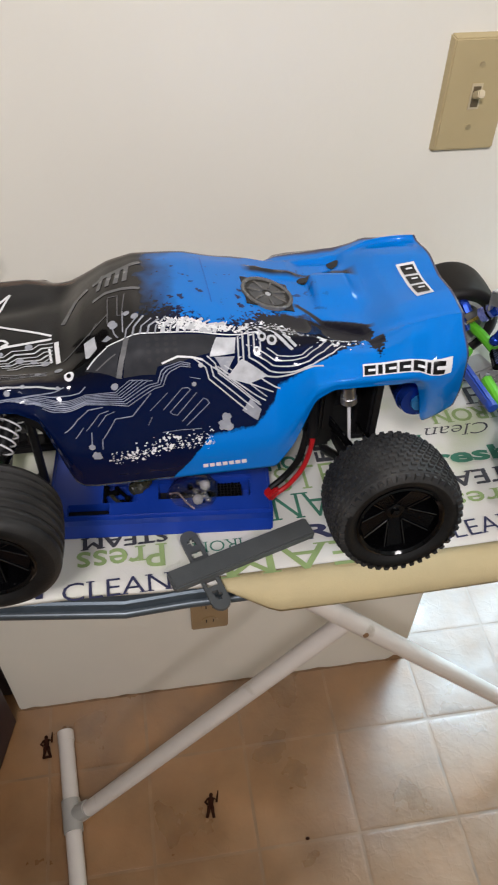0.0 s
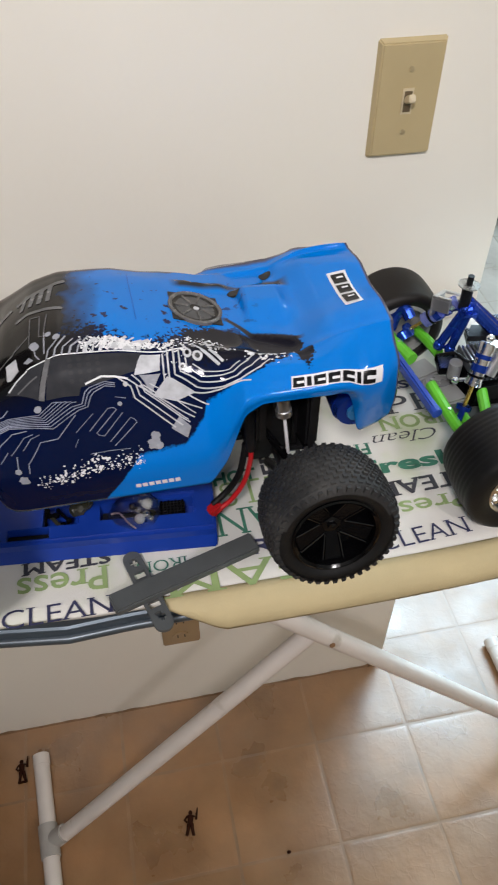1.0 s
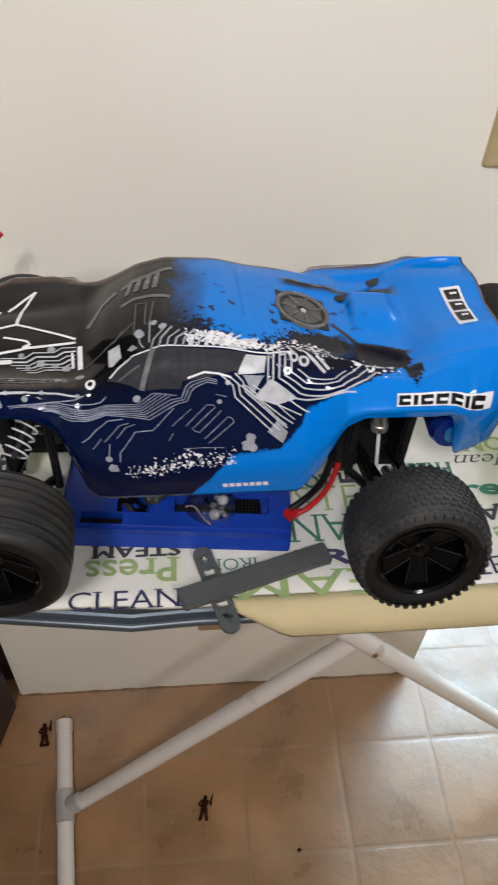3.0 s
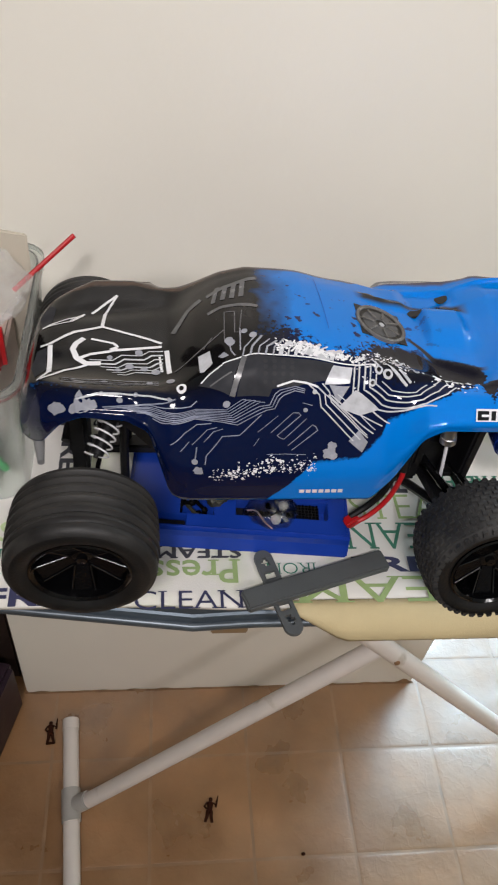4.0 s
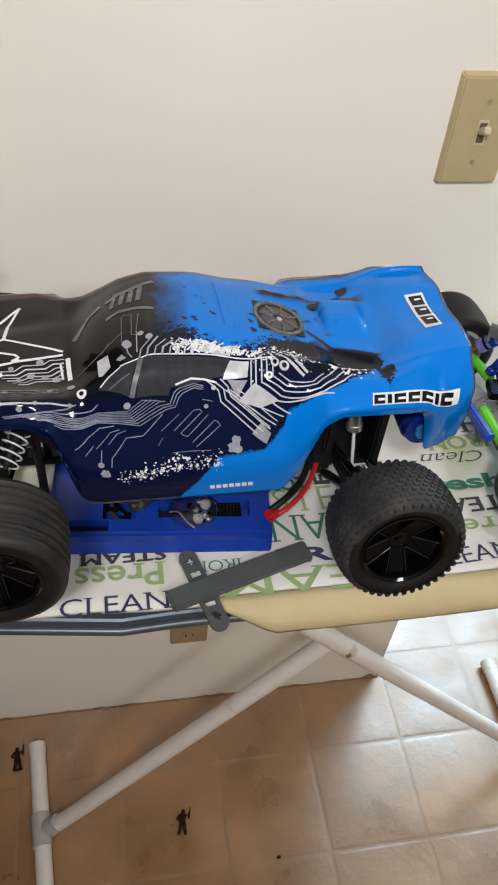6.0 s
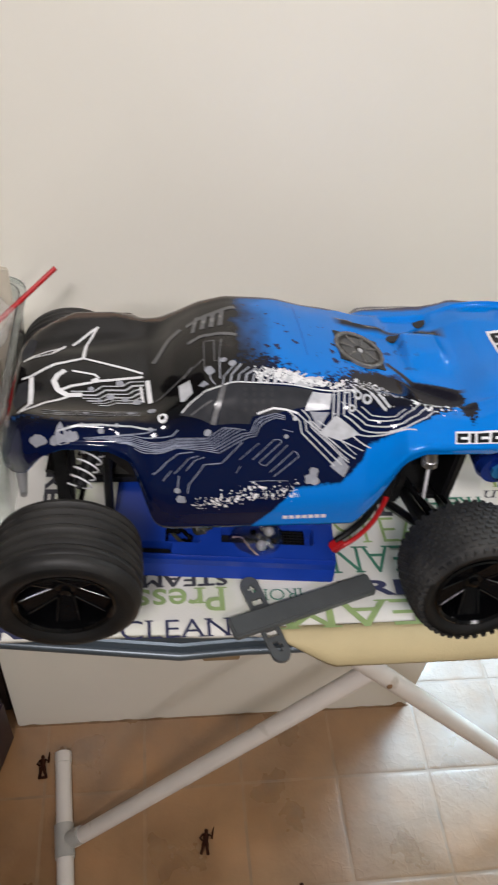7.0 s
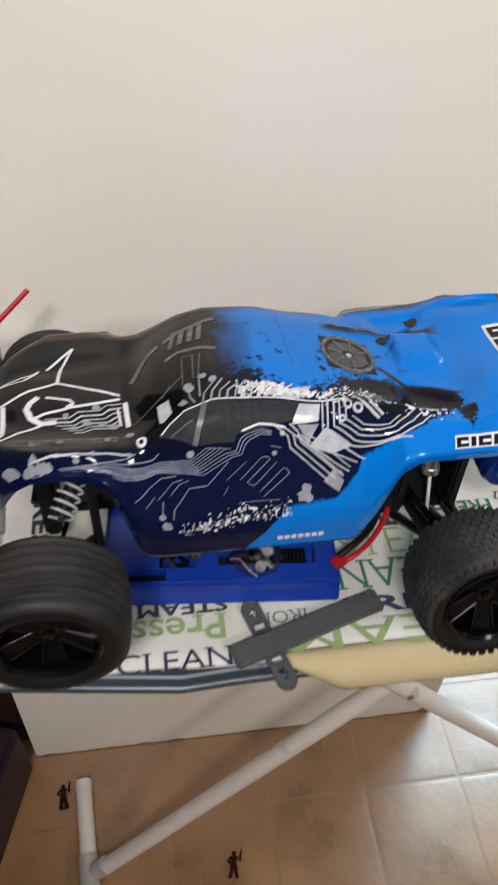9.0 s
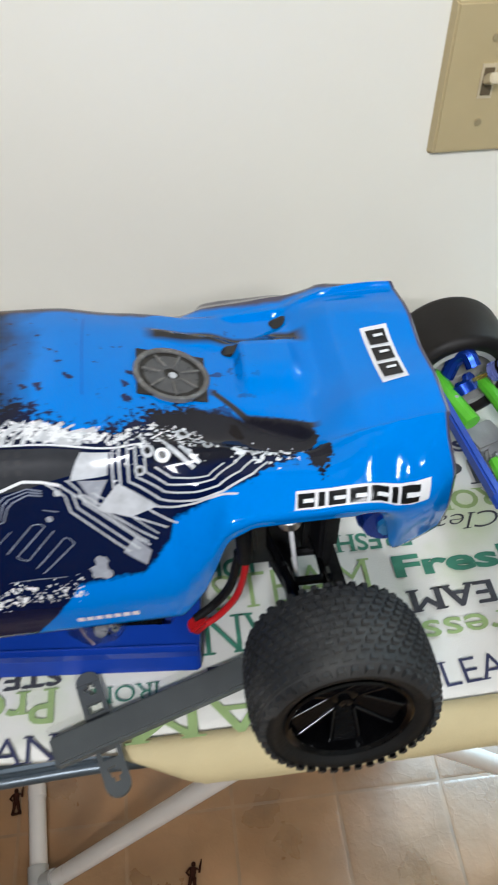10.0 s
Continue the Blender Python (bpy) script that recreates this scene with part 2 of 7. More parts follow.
HEM = material("cover_hem_yellow", (0.57, 0.47, 0.265), 0.75, vary=0.06, scale=25, bump=0.3, bump_scale=700, dist=0.001)
COVER = material("cover_cotton", (0.76, 0.74, 0.69), 0.8, vary=0.03, scale=30, bump=0.25, bump_scale=900, spots=(0.58, 0.66, 0.42), spot_scale=14, spot_edge=(0.52, 0.80), dist=0.001)
INK_NAVY = material("ink_navy", (0.038, 0.041, 0.100), 0.8, vary=0.2, scale=80, bump=0)
INK_BLACK = material("ink_black", (0.05, 0.05, 0.06), 0.8, vary=0.2, scale=80, bump=0)
INK_GREEN = material("ink_green", (0.31, 0.42, 0.17), 0.8, vary=0.12, scale=80, bump=0)
INK_PALE = material("ink_pale_green", (0.52, 0.63, 0.34), 0.8, vary=0.1, scale=80, bump=0)
INK_DEEP = material("ink_deep_green", (0.05, 0.20, 0.13), 0.8, vary=0.2, scale=80, bump=0)
RUBBER = material("tyre_rubber", (0.0065, 0.0065, 0.0067), 0.50, vary=0.25, scale=60, spec=0.28, bump=0.25, bump_scale=500, spots=(0.015, 0.0148, 0.0142), spot_scale=22, spot_edge=(0.5, 0.8), dist=0.0008)
RUBBER_DUSTY = material("tyre_rubber_dusty", (0.022, 0.022, 0.0225), 0.62, vary=0.25, scale=60, spec=0.3, bump=0.3, bump_scale=600, spots=(0.060, 0.058, 0.055), spot_scale=26, spot_edge=(0.46, 0.8), dist=0.0008)
BLACK_GLOSS = material("black_plastic_gloss", (0.003, 0.003, 0.0035), 0.11, vary=0.2, scale=40, bump=0.08, spec=0.11)
BLACK_MATT = material("black_plastic", (0.007, 0.007, 0.008), 0.42, vary=0.25, scale=50, bump=0.15, spec=0.25)
GREY_PLASTIC = material("grey_plastic", (0.085, 0.092, 0.094), 0.5, vary=0.12, scale=40, bump=0.12, bump_scale=400, dist=0.0006)
CHROME = material("chrome", (0.86, 0.87, 0.88), 0.20, metal=1.0, vary=0.06, scale=60, bump=0)
ALUMINIUM = material("aluminium", (0.70, 0.70, 0.70), 0.40, metal=1.0, vary=0.08, scale=60, bump=0.03)
BLUE_TRAY = material("blue_tray_plastic", (0.007, 0.042, 0.33), 0.34, vary=0.15, scale=14, bump=0.06, bump_scale=200)
CYAN_PLASTIC = material("cyan_plastic", (0.03, 0.20, 0.42), 0.3, vary=0.15, scale=40, bump=0.05)
BLUE_METAL = material("blue_anodised", (0.015, 0.06, 0.42), 0.25, metal=0.7, vary=0.15, scale=40, bump=0.03)
BLUE_PLASTIC = material("blue_plastic", (0.02, 0.07, 0.42), 0.35, vary=0.1, scale=40, bump=0.05)
GREEN_PLASTIC = material("green_plastic", (0.13, 0.55, 0.03), 0.35, vary=0.12, scale=40, bump=0.05)
CARBON_GREY = material("carbon_strand", (0.16, 0.19, 0.24), 0.28, metal=0.6, vary=0.3, scale=120, bump=0.1)
CLEAR_BLUE = material("clear_blue_plastic", (0.25, 0.30, 0.75), 0.12, vary=0.2, scale=60, bump=0.1, transmission=0.5)
HAZE_GREY = material("hazy_grey_plastic", (0.36, 0.36, 0.36), 0.30, vary=0.15, scale=40, bump=0.1, transmission=0.35)
RED_WIRE = material("red_wire", (0.55, 0.01, 0.015), 0.4, vary=0.1, scale=60, bump=0.03)
RED_PLASTIC = material("red_plastic", (0.45, 0.008, 0.012), 0.35, vary=0.1, scale=30, bump=0.03)
GREEN_STRAW = material("green_stick", (0.02, 0.45, 0.12), 0.35, vary=0.1, scale=30, bump=0.02)
WHITE_PAINT = material("white_paint", (0.76, 0.76, 0.78), 0.25, vary=0.03, scale=60, bump=0, spec=0.3)
SILVER_PAINT = material("silver_paint", (0.30, 0.31, 0.35), 0.25, vary=0.15, scale=160, bump=0, spec=0.3)
LINE_PAINT = material("dim_line_paint", (0.22, 0.24, 0.31), 0.25, vary=0.3, scale=160, bump=0, spec=0.3)
BRIGHT_PAINT = material("bright_silver_paint", (0.52, 0.53, 0.56), 0.2, vary=0.15, scale=160, bump=0, spec=0.4)
GREY_PAINT = material("grey_paint", (0.13, 0.13, 0.135), 0.25, vary=0.15, scale=90, bump=0, spec=0.3)
BLACK_PAINT = material("black_paint", (0.006, 0.006, 0.007), 0.2, vary=0.1, scale=60, bump=0, spec=0.3)
WINDOW_PAINT = material("window_grey_paint", (0.034, 0.035, 0.040), 0.35, vary=0.12, scale=150, bump=0, spec=0.04)
DOT_PAINT = material("window_dot_paint", (0.040, 0.041, 0.045), 0.35, vary=0.12, scale=150, bump=0, spec=0.05)
VENT_BASE = material("vent_base_paint", (0.022, 0.020, 0.018), 0.35, vary=0.3, scale=90, bump=0, spec=0.2)
SEAM_BLUE = material("seam_blue", (0.0, 0.09, 0.42), 0.2, vary=0.1, scale=90, bump=0, spec=0.3)
VENT_RING = material("vent_ring_paint", (0.125, 0.12, 0.115), 0.25, vary=0.25, scale=150, bump=0.1, spec=0.4)
VENT_PAINT = material("vent_grey_paint", (0.075, 0.075, 0.078), 0.30, vary=0.2, scale=150, bump=0, spec=0.3)
TOY_BROWN = material("toy_figure_brown", (0.034, 0.011, 0.006), 0.7, spec=0.06, vary=0.2, scale=120, bump=0.1)
WOOD = material("cabinet_wood", (0.34, 0.15, 0.05), 0.4, vary=0.2, scale=6, bump=0.1, bump_scale=40)
# wood darkened so the cabinet past the wall stays dim
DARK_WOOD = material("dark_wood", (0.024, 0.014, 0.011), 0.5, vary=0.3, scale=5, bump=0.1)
AUBERGINE = material("aubergine_case", (0.018, 0.007, 0.015), 0.45, vary=0.25, scale=20, bump=0.2, bump_scale=300)
SKIRT_BLACK = material("toe_kick_black", (0.015, 0.013, 0.012), 0.5, bump=0)
WHITE_CARD = material("white_card", (0.62, 0.50, 0.44), 0.7, vary=0.05, scale=20, bump=0.1)
YELLOW_ROD = material("gold_rod", (0.70, 0.52, 0.10), 0.25, metal=0.8, bump=0)
CLOUDY = material("cloudy_plastic", (0.72, 0.76, 0.74), 0.18, vary=0.05, scale=12, bump=0.08, transmission=0.95, rough_vary=0.08)
BEIGE_PANEL = material("beige_panel", (0.60, 0.55, 0.45), 0.45, vary=0.05, scale=14, bump=0.05)
BAG_FILM = material("crinkled_clear_film", (0.92, 0.92, 0.90), 0.08, vary=0.05, scale=40, bump=0.6, bump_scale=120, rough_vary=0.04, dist=0.004, alpha=0.22, spec=1.0)
BAG_CLEAR = material("thin_clear_film", (0.97, 0.97, 0.97), 0.05, vary=0.02, bump=0.5, bump_scale=120, transmission=1.0, rough_vary=0.02, dist=0.004)
SMOKED = material("smoked_clear_plastic", (0.55, 0.56, 0.54), 0.14, vary=0.05, bump=0.05, transmission=0.7)

# ---- structure ----
WALL_Y, WX0, WX1 = 0.954, -0.309, 0.462
T = 0.180          # pitch of the floor tiles
JX, JY = 0.111, 0.820


def structure(name, bm, mat, label, category, smooth=False):
    return solo(name, bm, mat, (0, 0, 0), label, category, kind="structure", smooth=smooth)


bm = bmesh.new()
box(bm, (-1.9, -2.4, -0.12), (2.75, 3.5, -0.0006))
floor = structure("floor", bm, GROUT, "tan embossed square tile floor, glare painted pale beyond the partition", "floor")

bm = bmesh.new()
box(bm, (WX0, WALL_Y, -0.003), (WX1, WALL_Y + 0.115, 2.44), 0.003)
structure("wall_partition", bm, WALL, "short cream painted partition wall, scuffed at the foot", "wall", True)
bm = bmesh.new()
xs = [WX0 - 0.002 + 0.00775 * k for k in range(101)]
for a, c in zip(xs, xs[1:]):
    h0, h1 = [0.0018 + 0.007 * max(0.0, noise.noise((q * 34, 3.1, 0))) + 0.026 * max(0.0, noise.noise((q * 9, 9.1, 0)) - 0.2) + 0.016 * max(0.0, 1 - abs(q - 0.444) / 0.014) for q in (a, c)]
    q = [bm.verts.new(p) for p in ((a, WALL_Y - 0.004, 0.0008), (c, WALL_Y - 0.004, 0.0008), (c, WALL_Y - 0.0006, h1), (a, WALL_Y - 0.0006, h0))]
    bm.faces.new(q)
bmesh.ops.remove_doubles(bm, verts=bm.verts[:], dist=0.00002)
structure("trim", bm, FOOT_DIRT, "grimy brown bead where the wall meets the tiles", "trim")
bm = bmesh.new()
box(bm, (-2.0, -2.5, -0.12), (-1.9, 3.6, 2.44))
structure("wall_west", bm, ROOM_WALL, "plain tan painted room wall", "wall")
bm = bmesh.new()
box(bm, (-1.9, -2.5, -0.12), (2.75, -2.4, 2.44))
structure("wall_south", bm, ROOM_WALL, "plain tan painted room wall", "wall")
bm = bmesh.new()
for lo, hi in (((-1.9, 3.5, -0.12), (1.15, 3.6, 2.44)), ((2.35, 3.5, -0.12), (2.75, 3.6, 2.44)), ((1.15, 3.5, -0.12), (2.35, 3.6, 0.95)), ((1.15, 3.5, 2.05), (2.35, 3.6, 2.44))):
    box(bm, lo, hi)
structure("wall_north", bm, ROOM_WALL, "plain tan painted room wall", "wall")
bm = bmesh.new()
box(bm, (2.75, -2.5, -0.12), (2.85, 3.6, 2.44))
structure("wall_east", bm, ROOM_WALL, "plain tan painted room wall", "wall")
bm = bmesh.new()
box(bm, (-2.0, -2.5, 2.44), (2.85, 3.6, 2.52))
structure("ceiling", bm, CEILING, "plain white ceiling", "ceiling")

win = thing("window_1", (1.75, 3.55, 1.05), "white framed kitchen window over the cabinet", "window", kind="structure")
for lo, hi in (((1.152, 3.52, 0.952), (2.348, 3.58, 1.00)), ((1.152, 3.52, 2.00), (2.348, 3.58, 2.048)), ((1.152, 3.52, 1.002), (1.20, 3.58, 1.998)), ((2.30, 3.52, 1.002), (2.348, 3.58, 1.998)), ((1.73, 3.52, 1.002), (1.77, 3.58, 1.998))):
    bm = bmesh.new()
    box(bm, lo, hi, 0.004)
    part("window_frame", bm, CEILING, win)

# two lamps on the ceiling, behind the camera
for at, watts in CEIL_LAMPS:
    lamp = thing("ceiling_light", (at[0], at[1], 2.44), "round white glass ceiling light, switched on", "lamp", group="ceiling lights")
    bm = bmesh.new()
    lathe(bm, [(0.001, 0), (0.15, 0), (0.15, -0.02), (0.001, -0.02)], 40, Matrix.Translation((at[0], at[1], 2.439)) @ pose(0, 0, 0, 90, 0, 0))
    part("base_plate", bm, CHROME, lamp, "chrome base plate")

kl = thing("tube_light", (1.55, 2.12, 2.44), "long white ceiling tube light, switched on", "lamp")
bm = bmesh.new()
box(bm, (0.93, 1.83, 2.385), (2.17, 2.41, 2.439), 0.006)
part("housing", bm, CEILING, kl, "white metal housing")

# cabinet beyond the partition
cab = thing("base_cabinet", (1.7, 2.52, 0), "orange-brown wooden base cabinet with a black toe kick", "cabinet")
bm = bmesh.new()
box(bm, (1.15, 2.54, 0.0), (2.7, 3.1, 0.085))
part("toe_kick", bm, SKIRT_BLACK, cab, "black toe kick", smooth=False)
bm = bmesh.new()
box(bm, (1.15, 2.50, 0.085), (2.7, 3.1, 0.87), 0.003)
part("body", bm, WOOD, cab, smooth=False)
for k in range(3):
    bm = bmesh.new()
    box(bm, (1.17 + k * 0.51, 2.482, 0.105), (1.66 + k * 0.51, 2.499, 0.85), 0.006)
    part("door", bm, WOOD, cab)
bm = bmesh.new()
box(bm, (1.13, 2.47, 0.87), (2.72, 3.12, 0.91), 0.006)
part("worktop", bm, DARK_WOOD, cab)

# dark low case and dark cabinet past the other end of the partition
turn = Matrix.Translation((-0.3085, 0.9395, 0)) @ pose(0, 0, 0, 0, 0, -15.5)
bm = bmesh.new()
box(bm, (-0.40, -0.62, 0), (-0.001, -0.004, 0.158), 0.008, turn)
solo("storage_case", bm, AUBERGINE, (-0.5, 0.6, 0), "low dark aubergine storage case on the floor", "case")
# cabinet added near-black, standing for the dim space past the wall
bm = bmesh.new()
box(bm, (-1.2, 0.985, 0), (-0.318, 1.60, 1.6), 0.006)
solo("tall_cabinet", bm, DARK_WOOD, (-0.78, 1.5, 0), "tall near-black cabinet, added for the dim space past the wall", "cabinet", smooth=False)

# light switch
sw = thing("light_switch", (0.3315, WALL_Y, 1.094), "ivory plastic toggle light switch on the cream wall", "switch")
PX0, PX1, PZ0, PZ1 = 0.2985, 0.3645, 1.094, 1.203
bm = bmesh.new()
vs = box(bm, (PX0, WALL_Y - 0.0065, PZ0), (PX1, WALL_Y + 0.001, PZ1))
for v in vs:
    if v.co.y < WALL_Y - 0.004:
        v.co.x += 0.0035 if v.co.x < 0.33 else -0.0035
        v.co.z += 0.0035 if v.co.z < 1.14 else -0.0035
bmesh.ops.bevel(bm, geom=bm.edges[:], offset=0.0012, segments=2, affect="EDGES")
part("plate", bm, IVORY, sw)
cx, cz = (PX0 + PX1) / 2, (PZ0 + PZ1) / 2
bm = bmesh.new()
box(bm, (cx - 0.0052, WALL_Y - 0.0074, cz - 0.0118), (cx + 0.0052, WALL_Y - 0.0062, cz + 0.0118))
part("slot_frame", bm, IVORY_LIGHT, sw, smooth=False)
bm = bmesh.new()
box(bm, (cx - 0.0036, WALL_Y - 0.0079, cz - 0.0095), (cx + 0.0036, WALL_Y - 0.0072, cz + 0.0095))
part("slot", bm, SLOT_SHADE, sw, "slot shown as a slip of painted shade", smooth=False)
bm = bmesh.new()
box(bm, (-0.0034, -0.014, -0.0034), (0.0034, 0.0, 0.0034), 0.001, Matrix.Translation((cx, WALL_Y - 0.007, cz + 0.001)) @ pose(0, 0, 0, -28, 0, 0))
part("toggle", bm, IVORY_LIGHT, sw, "pale toggle lever")
for dz in (-0.029, 0.029):
    bm = bmesh.new()
    disc(bm, (cx, WALL_Y - 0.0068, cz + dz), 0.0026, (0, -1, 0.0), 14, 0.0014)
    part("screw", bm, SCREW, sw, "painted screw head")

# wall outlet under the board
outlet = thing("wall_outlet", (0.066, WALL_Y, 0.23), "tan plastic wall outlet plate near the floor, darkened for the board's shadow", "outlet")
bm = bmesh.new()
box(bm, (0.034, WALL_Y - 0.006, 0.229), (0.099, WALL_Y + 0.001, 0.337), 0.002)
part("plate", bm, OUTLET_SHADED, outlet)
for zz in (0.256, 0.301):
    bm = bmesh.new()
    disc(bm, (0.0665, WALL_Y - 0.0066, zz), 0.0145, (0, -1, 0), 24, 0.003)
    sock = part("socket", bm, OUTLET_SHADED, outlet)
    for dx in (-0.006, 0.006):
        bm = bmesh.new()
        box(bm, (0.0665 + dx - 0.001, WALL_Y - 0.0086, zz - 0.001), (0.0665 + dx + 0.001, WALL_Y - 0.0079, zz + 0.007))
        part("slot", bm, DARK_GAP, sock, "dark slot", smooth=False)

# ---- ironing board ----
BZ = 0.914
board = thing("ironing_board", (0.2, 0.74, 0.0), "folding ironing board with a printed cotton cover", "ironing board")


def front_edge(x):
    """Front line of the cover; the board narrows to its nose at the far end."""
    return 0.606 + 0.0035 * max(0.0, min(1.0, (-0.01 - x) / 0.05)) + 0.34 * max(0.0, (x - 0.16) / 0.78) ** 2.6 * 0.5


def back_edge(x):
    return 0.925 - 0.34 * max(0.0, (x - 0.16) / 0.78) ** 2.6 * 0.5


XS = [-0.62 + 1.56 * i / 104 for i in range(105)]


def cover_z(x, y):
    return BZ + 0.0012 * noise.noise((x * 14, y * 14, 0.3))


bm = bmesh.new()
rows = []
for x in XS:
    a, b = front_edge(x), back_edge(x)
    q = 0.0025 + 0.0065 * max(0.0, min(1.0, (x - 0.03) / 0.02))
    line = [bm.verts.new((x, a - 0.0008, BZ - q - 0.003)), bm.verts.new((x, a, BZ - q * 0.4))]
    for k in range(1, 28):
        y = a + (b - a) * k / 28
        line.append(bm.verts.new((x, y, cover_z(x, y))))
    line += [bm.verts.new((x, b, BZ - 0.003)), bm.verts.new((x, b + 0.002, BZ - 0.012))]
    rows.append(line)
for a, b in zip(rows, rows[1:]):
    for k in range(len(a) - 1):
        bm.faces.new((a[k], b[k], b[k + 1], a[k + 1]))
cover = part("cover", bm, COVER, board, "white and pale green cotton cover printed with laundry words", angle=80, up=True)
md = cover.modifiers.new("thickness", "SOLIDIFY")
md.thickness, md.offset = 0.002, -1

# yellow hem that hangs over the edge
bm = bmesh.new()
rows = []
for i in range(90):
    x = 0.045 + 0.86 * i / 89
    a = front_edge(x)
    full = min(1.0, (x - 0.045) / 0.045)
    w = 0.0012 * noise.noise((x * 25, 0, 7))
    drop = 0.006 + 0.025 * full
    rows.append([bm.verts.new(p) for p in ((x, a + 0.004, BZ + 0.0008), (x, a - 0.003, BZ - 0.0005), (x, a - 0.006 - 0.004 * full, BZ - 0.003), (x, a - 0.012 * full - 0.006 + w, BZ - 0.4 * drop), (x, a - 0.015 * full - 0.005 + w, BZ - 0.75 * drop), (x, a - 0.013 * full - 0.004, BZ - drop))])
for a, b in zip(rows, rows[1:]):
    for k in range(len(a) - 1):
        bm.faces.new((a[k], b[k], b[k + 1], a[k + 1]))
hem = part("hem", bm, HEM, board, "plain yellow cotton hem along the edge", angle=80, up=True)
md = hem.modifiers.new("thickness", "SOLIDIFY")
md.thickness = 0.0012

# steel rim under the cover: a slanting band and a rolled bead, kinked where the board narrows
def rim_line(x):
    return 0.6065 + 0.125 * max(0.0, -0.034 - x) + 0.05 * max(0.0, min(0.05, x + 0.034)) + max(0.0, front_edge(max(x, 0.0)) - 0.606)


def rim_sweep(profile, closed):
    bm = bmesh.new()
    xs = sorted({-0.034, *[-0.60 + 1.5 * i / 99 for i in range(100)]})
    rows = [[bm.verts.new((x, rim_line(x) + dy, BZ + dz)) for dy, dz in profile] for x in xs]
    n = len(profile)
    for a, b in zip(rows, rows[1:]):
        for k in range(n if closed else n - 1):
            bm.faces.new((a[k], b[k], b[(k + 1) % n], a[(k + 1) % n]))
    return bm


rim = part("rim", rim_sweep([(0.012, -0.0022), (0.0035, -0.0028), (0.0020, -0.0050), (0.0008, -0.0150), (-0.0012, -0.0165), (-0.0018, -0.0180), (-0.0010, -0.0270), (0.004, -0.0290), (0.03, -0.029)], False), STEEL, board, "slate grey steel rim of the board", angle=25)
md = rim.modifiers.new("thickness", "SOLIDIFY")
md.thickness = 0.001
part("bead", rim_sweep([(-0.0022 + 0.0042 * math.cos(2 * math.pi * k / 12), -0.0290 + 0.0042 * math.sin(2 * math.pi * k / 12)) for k in range(12)], True), BEAD, board, "rolled steel bead of the rim", angle=60)
bm = bmesh.new()
ol = [(x, front_edge(x) + 0.012) for x in XS[2:-3:4]] + [(x, back_edge(x) - 0.012) for x in XS[-4:2:-4]]
prism(bm, ol, BZ - 0.026, BZ - 0.013)
part("deck", bm, STEEL, board, "steel deck under the cover", smooth=False)

# legs: two crossing white tubes and their feet
LEG_A, LEG_B = (-0.190, 0.738, 0.018), (0.238, 0.7565, 0.553)
bm = bmesh.new()
tube(bm, [LEG_A, LEG_B], 0.0132, 20)
part("leg", bm, ENAMEL, board, "white enamelled tube leg")
bm = bmesh.new()
tube(bm, [(-0.058, 0.752, 0.874), (0.712, 0.756, 0.022)], 0.0134, 20)
part("leg", bm, ENAMEL, board, "white enamelled tube leg")
bm = bmesh.new()
disc(bm, (0.2555, 0.7412, 0.5285), 0.0040, (0.1, -1, 0.3), 16, 0.004)
part("rivet", bm, FOOT_DIRT, board, "worn pivot rivet")
for xx, y0, y1, tilt in ((-0.2185, 0.890, 0.40, 0.087), (0.700, 0.950, 0.45, 0.0)):
    bm = bmesh.new()
    tube(bm, [(xx, y0 - 0.004, 0.0165), (xx + tilt * (y0 - y1), y1, 0.0165)], 0.0143, 20)
    foot = part("foot", bm, ENAMEL, board, "white enamelled foot tube")
    bm = bmesh.new()
    tube(bm, [(xx, y0, 0.0165), (xx + tilt * 0.02, y0 - 0.020, 0.0165)], 0.0152, 20)
    part("end_cap", bm, ENAMEL, foot, "white plastic end cap")
bm = bmesh.new()
tube(bm, [(-0.2085, 0.764, 0.0170), (-0.2030, 0.710, 0.0170)], 0.0168, 20)
tube(bm, [(-0.205, 0.738, 0.014), (-0.176, 0.739, 0.040)], 0.0148, 20)
part("tee_joint", bm, ENAMEL_DARK, board, "grey-white tee joint")


def add_serifs(bm):
    """Short bars across the ends of the stems, as in an old-style roman letter."""
    for e in [e for e in bm.edges if e.is_boundary]:
        a, b = sorted((v.co.copy() for v in e.verts), key=lambda p: p.x)
        if abs(a.y - b.y) > 0.004 or not 0.03 < b.x - a.x < 0.19:
            continue
        slopes = []
        for v in e.verts:
            for o in v.link_edges:
                if o.is_boundary and o is not e:
                    d = o.other_vert(v).co - v.co
                    slopes.append(d.x / d.y if abs(d.y) > 1e-4 else 9.0)
        if len(slopes) != 2 or slopes[0] * slopes[1] < -0.01 or max(map(abs, slopes)) > 1.2:
            continue
        up = 1 if e.link_faces[0].calc_center_median().y > a.y else -1
        w = 0.075
        bm.faces.new([bm.verts.new(p) for p in ((a.x - w, a.y, 0.0001), (b.x + w, a.y, 0.0001), (b.x + w, a.y + 0.038 * up, 0.0001), (a.x - w, a.y + 0.038 * up, 0.0001))][::up])


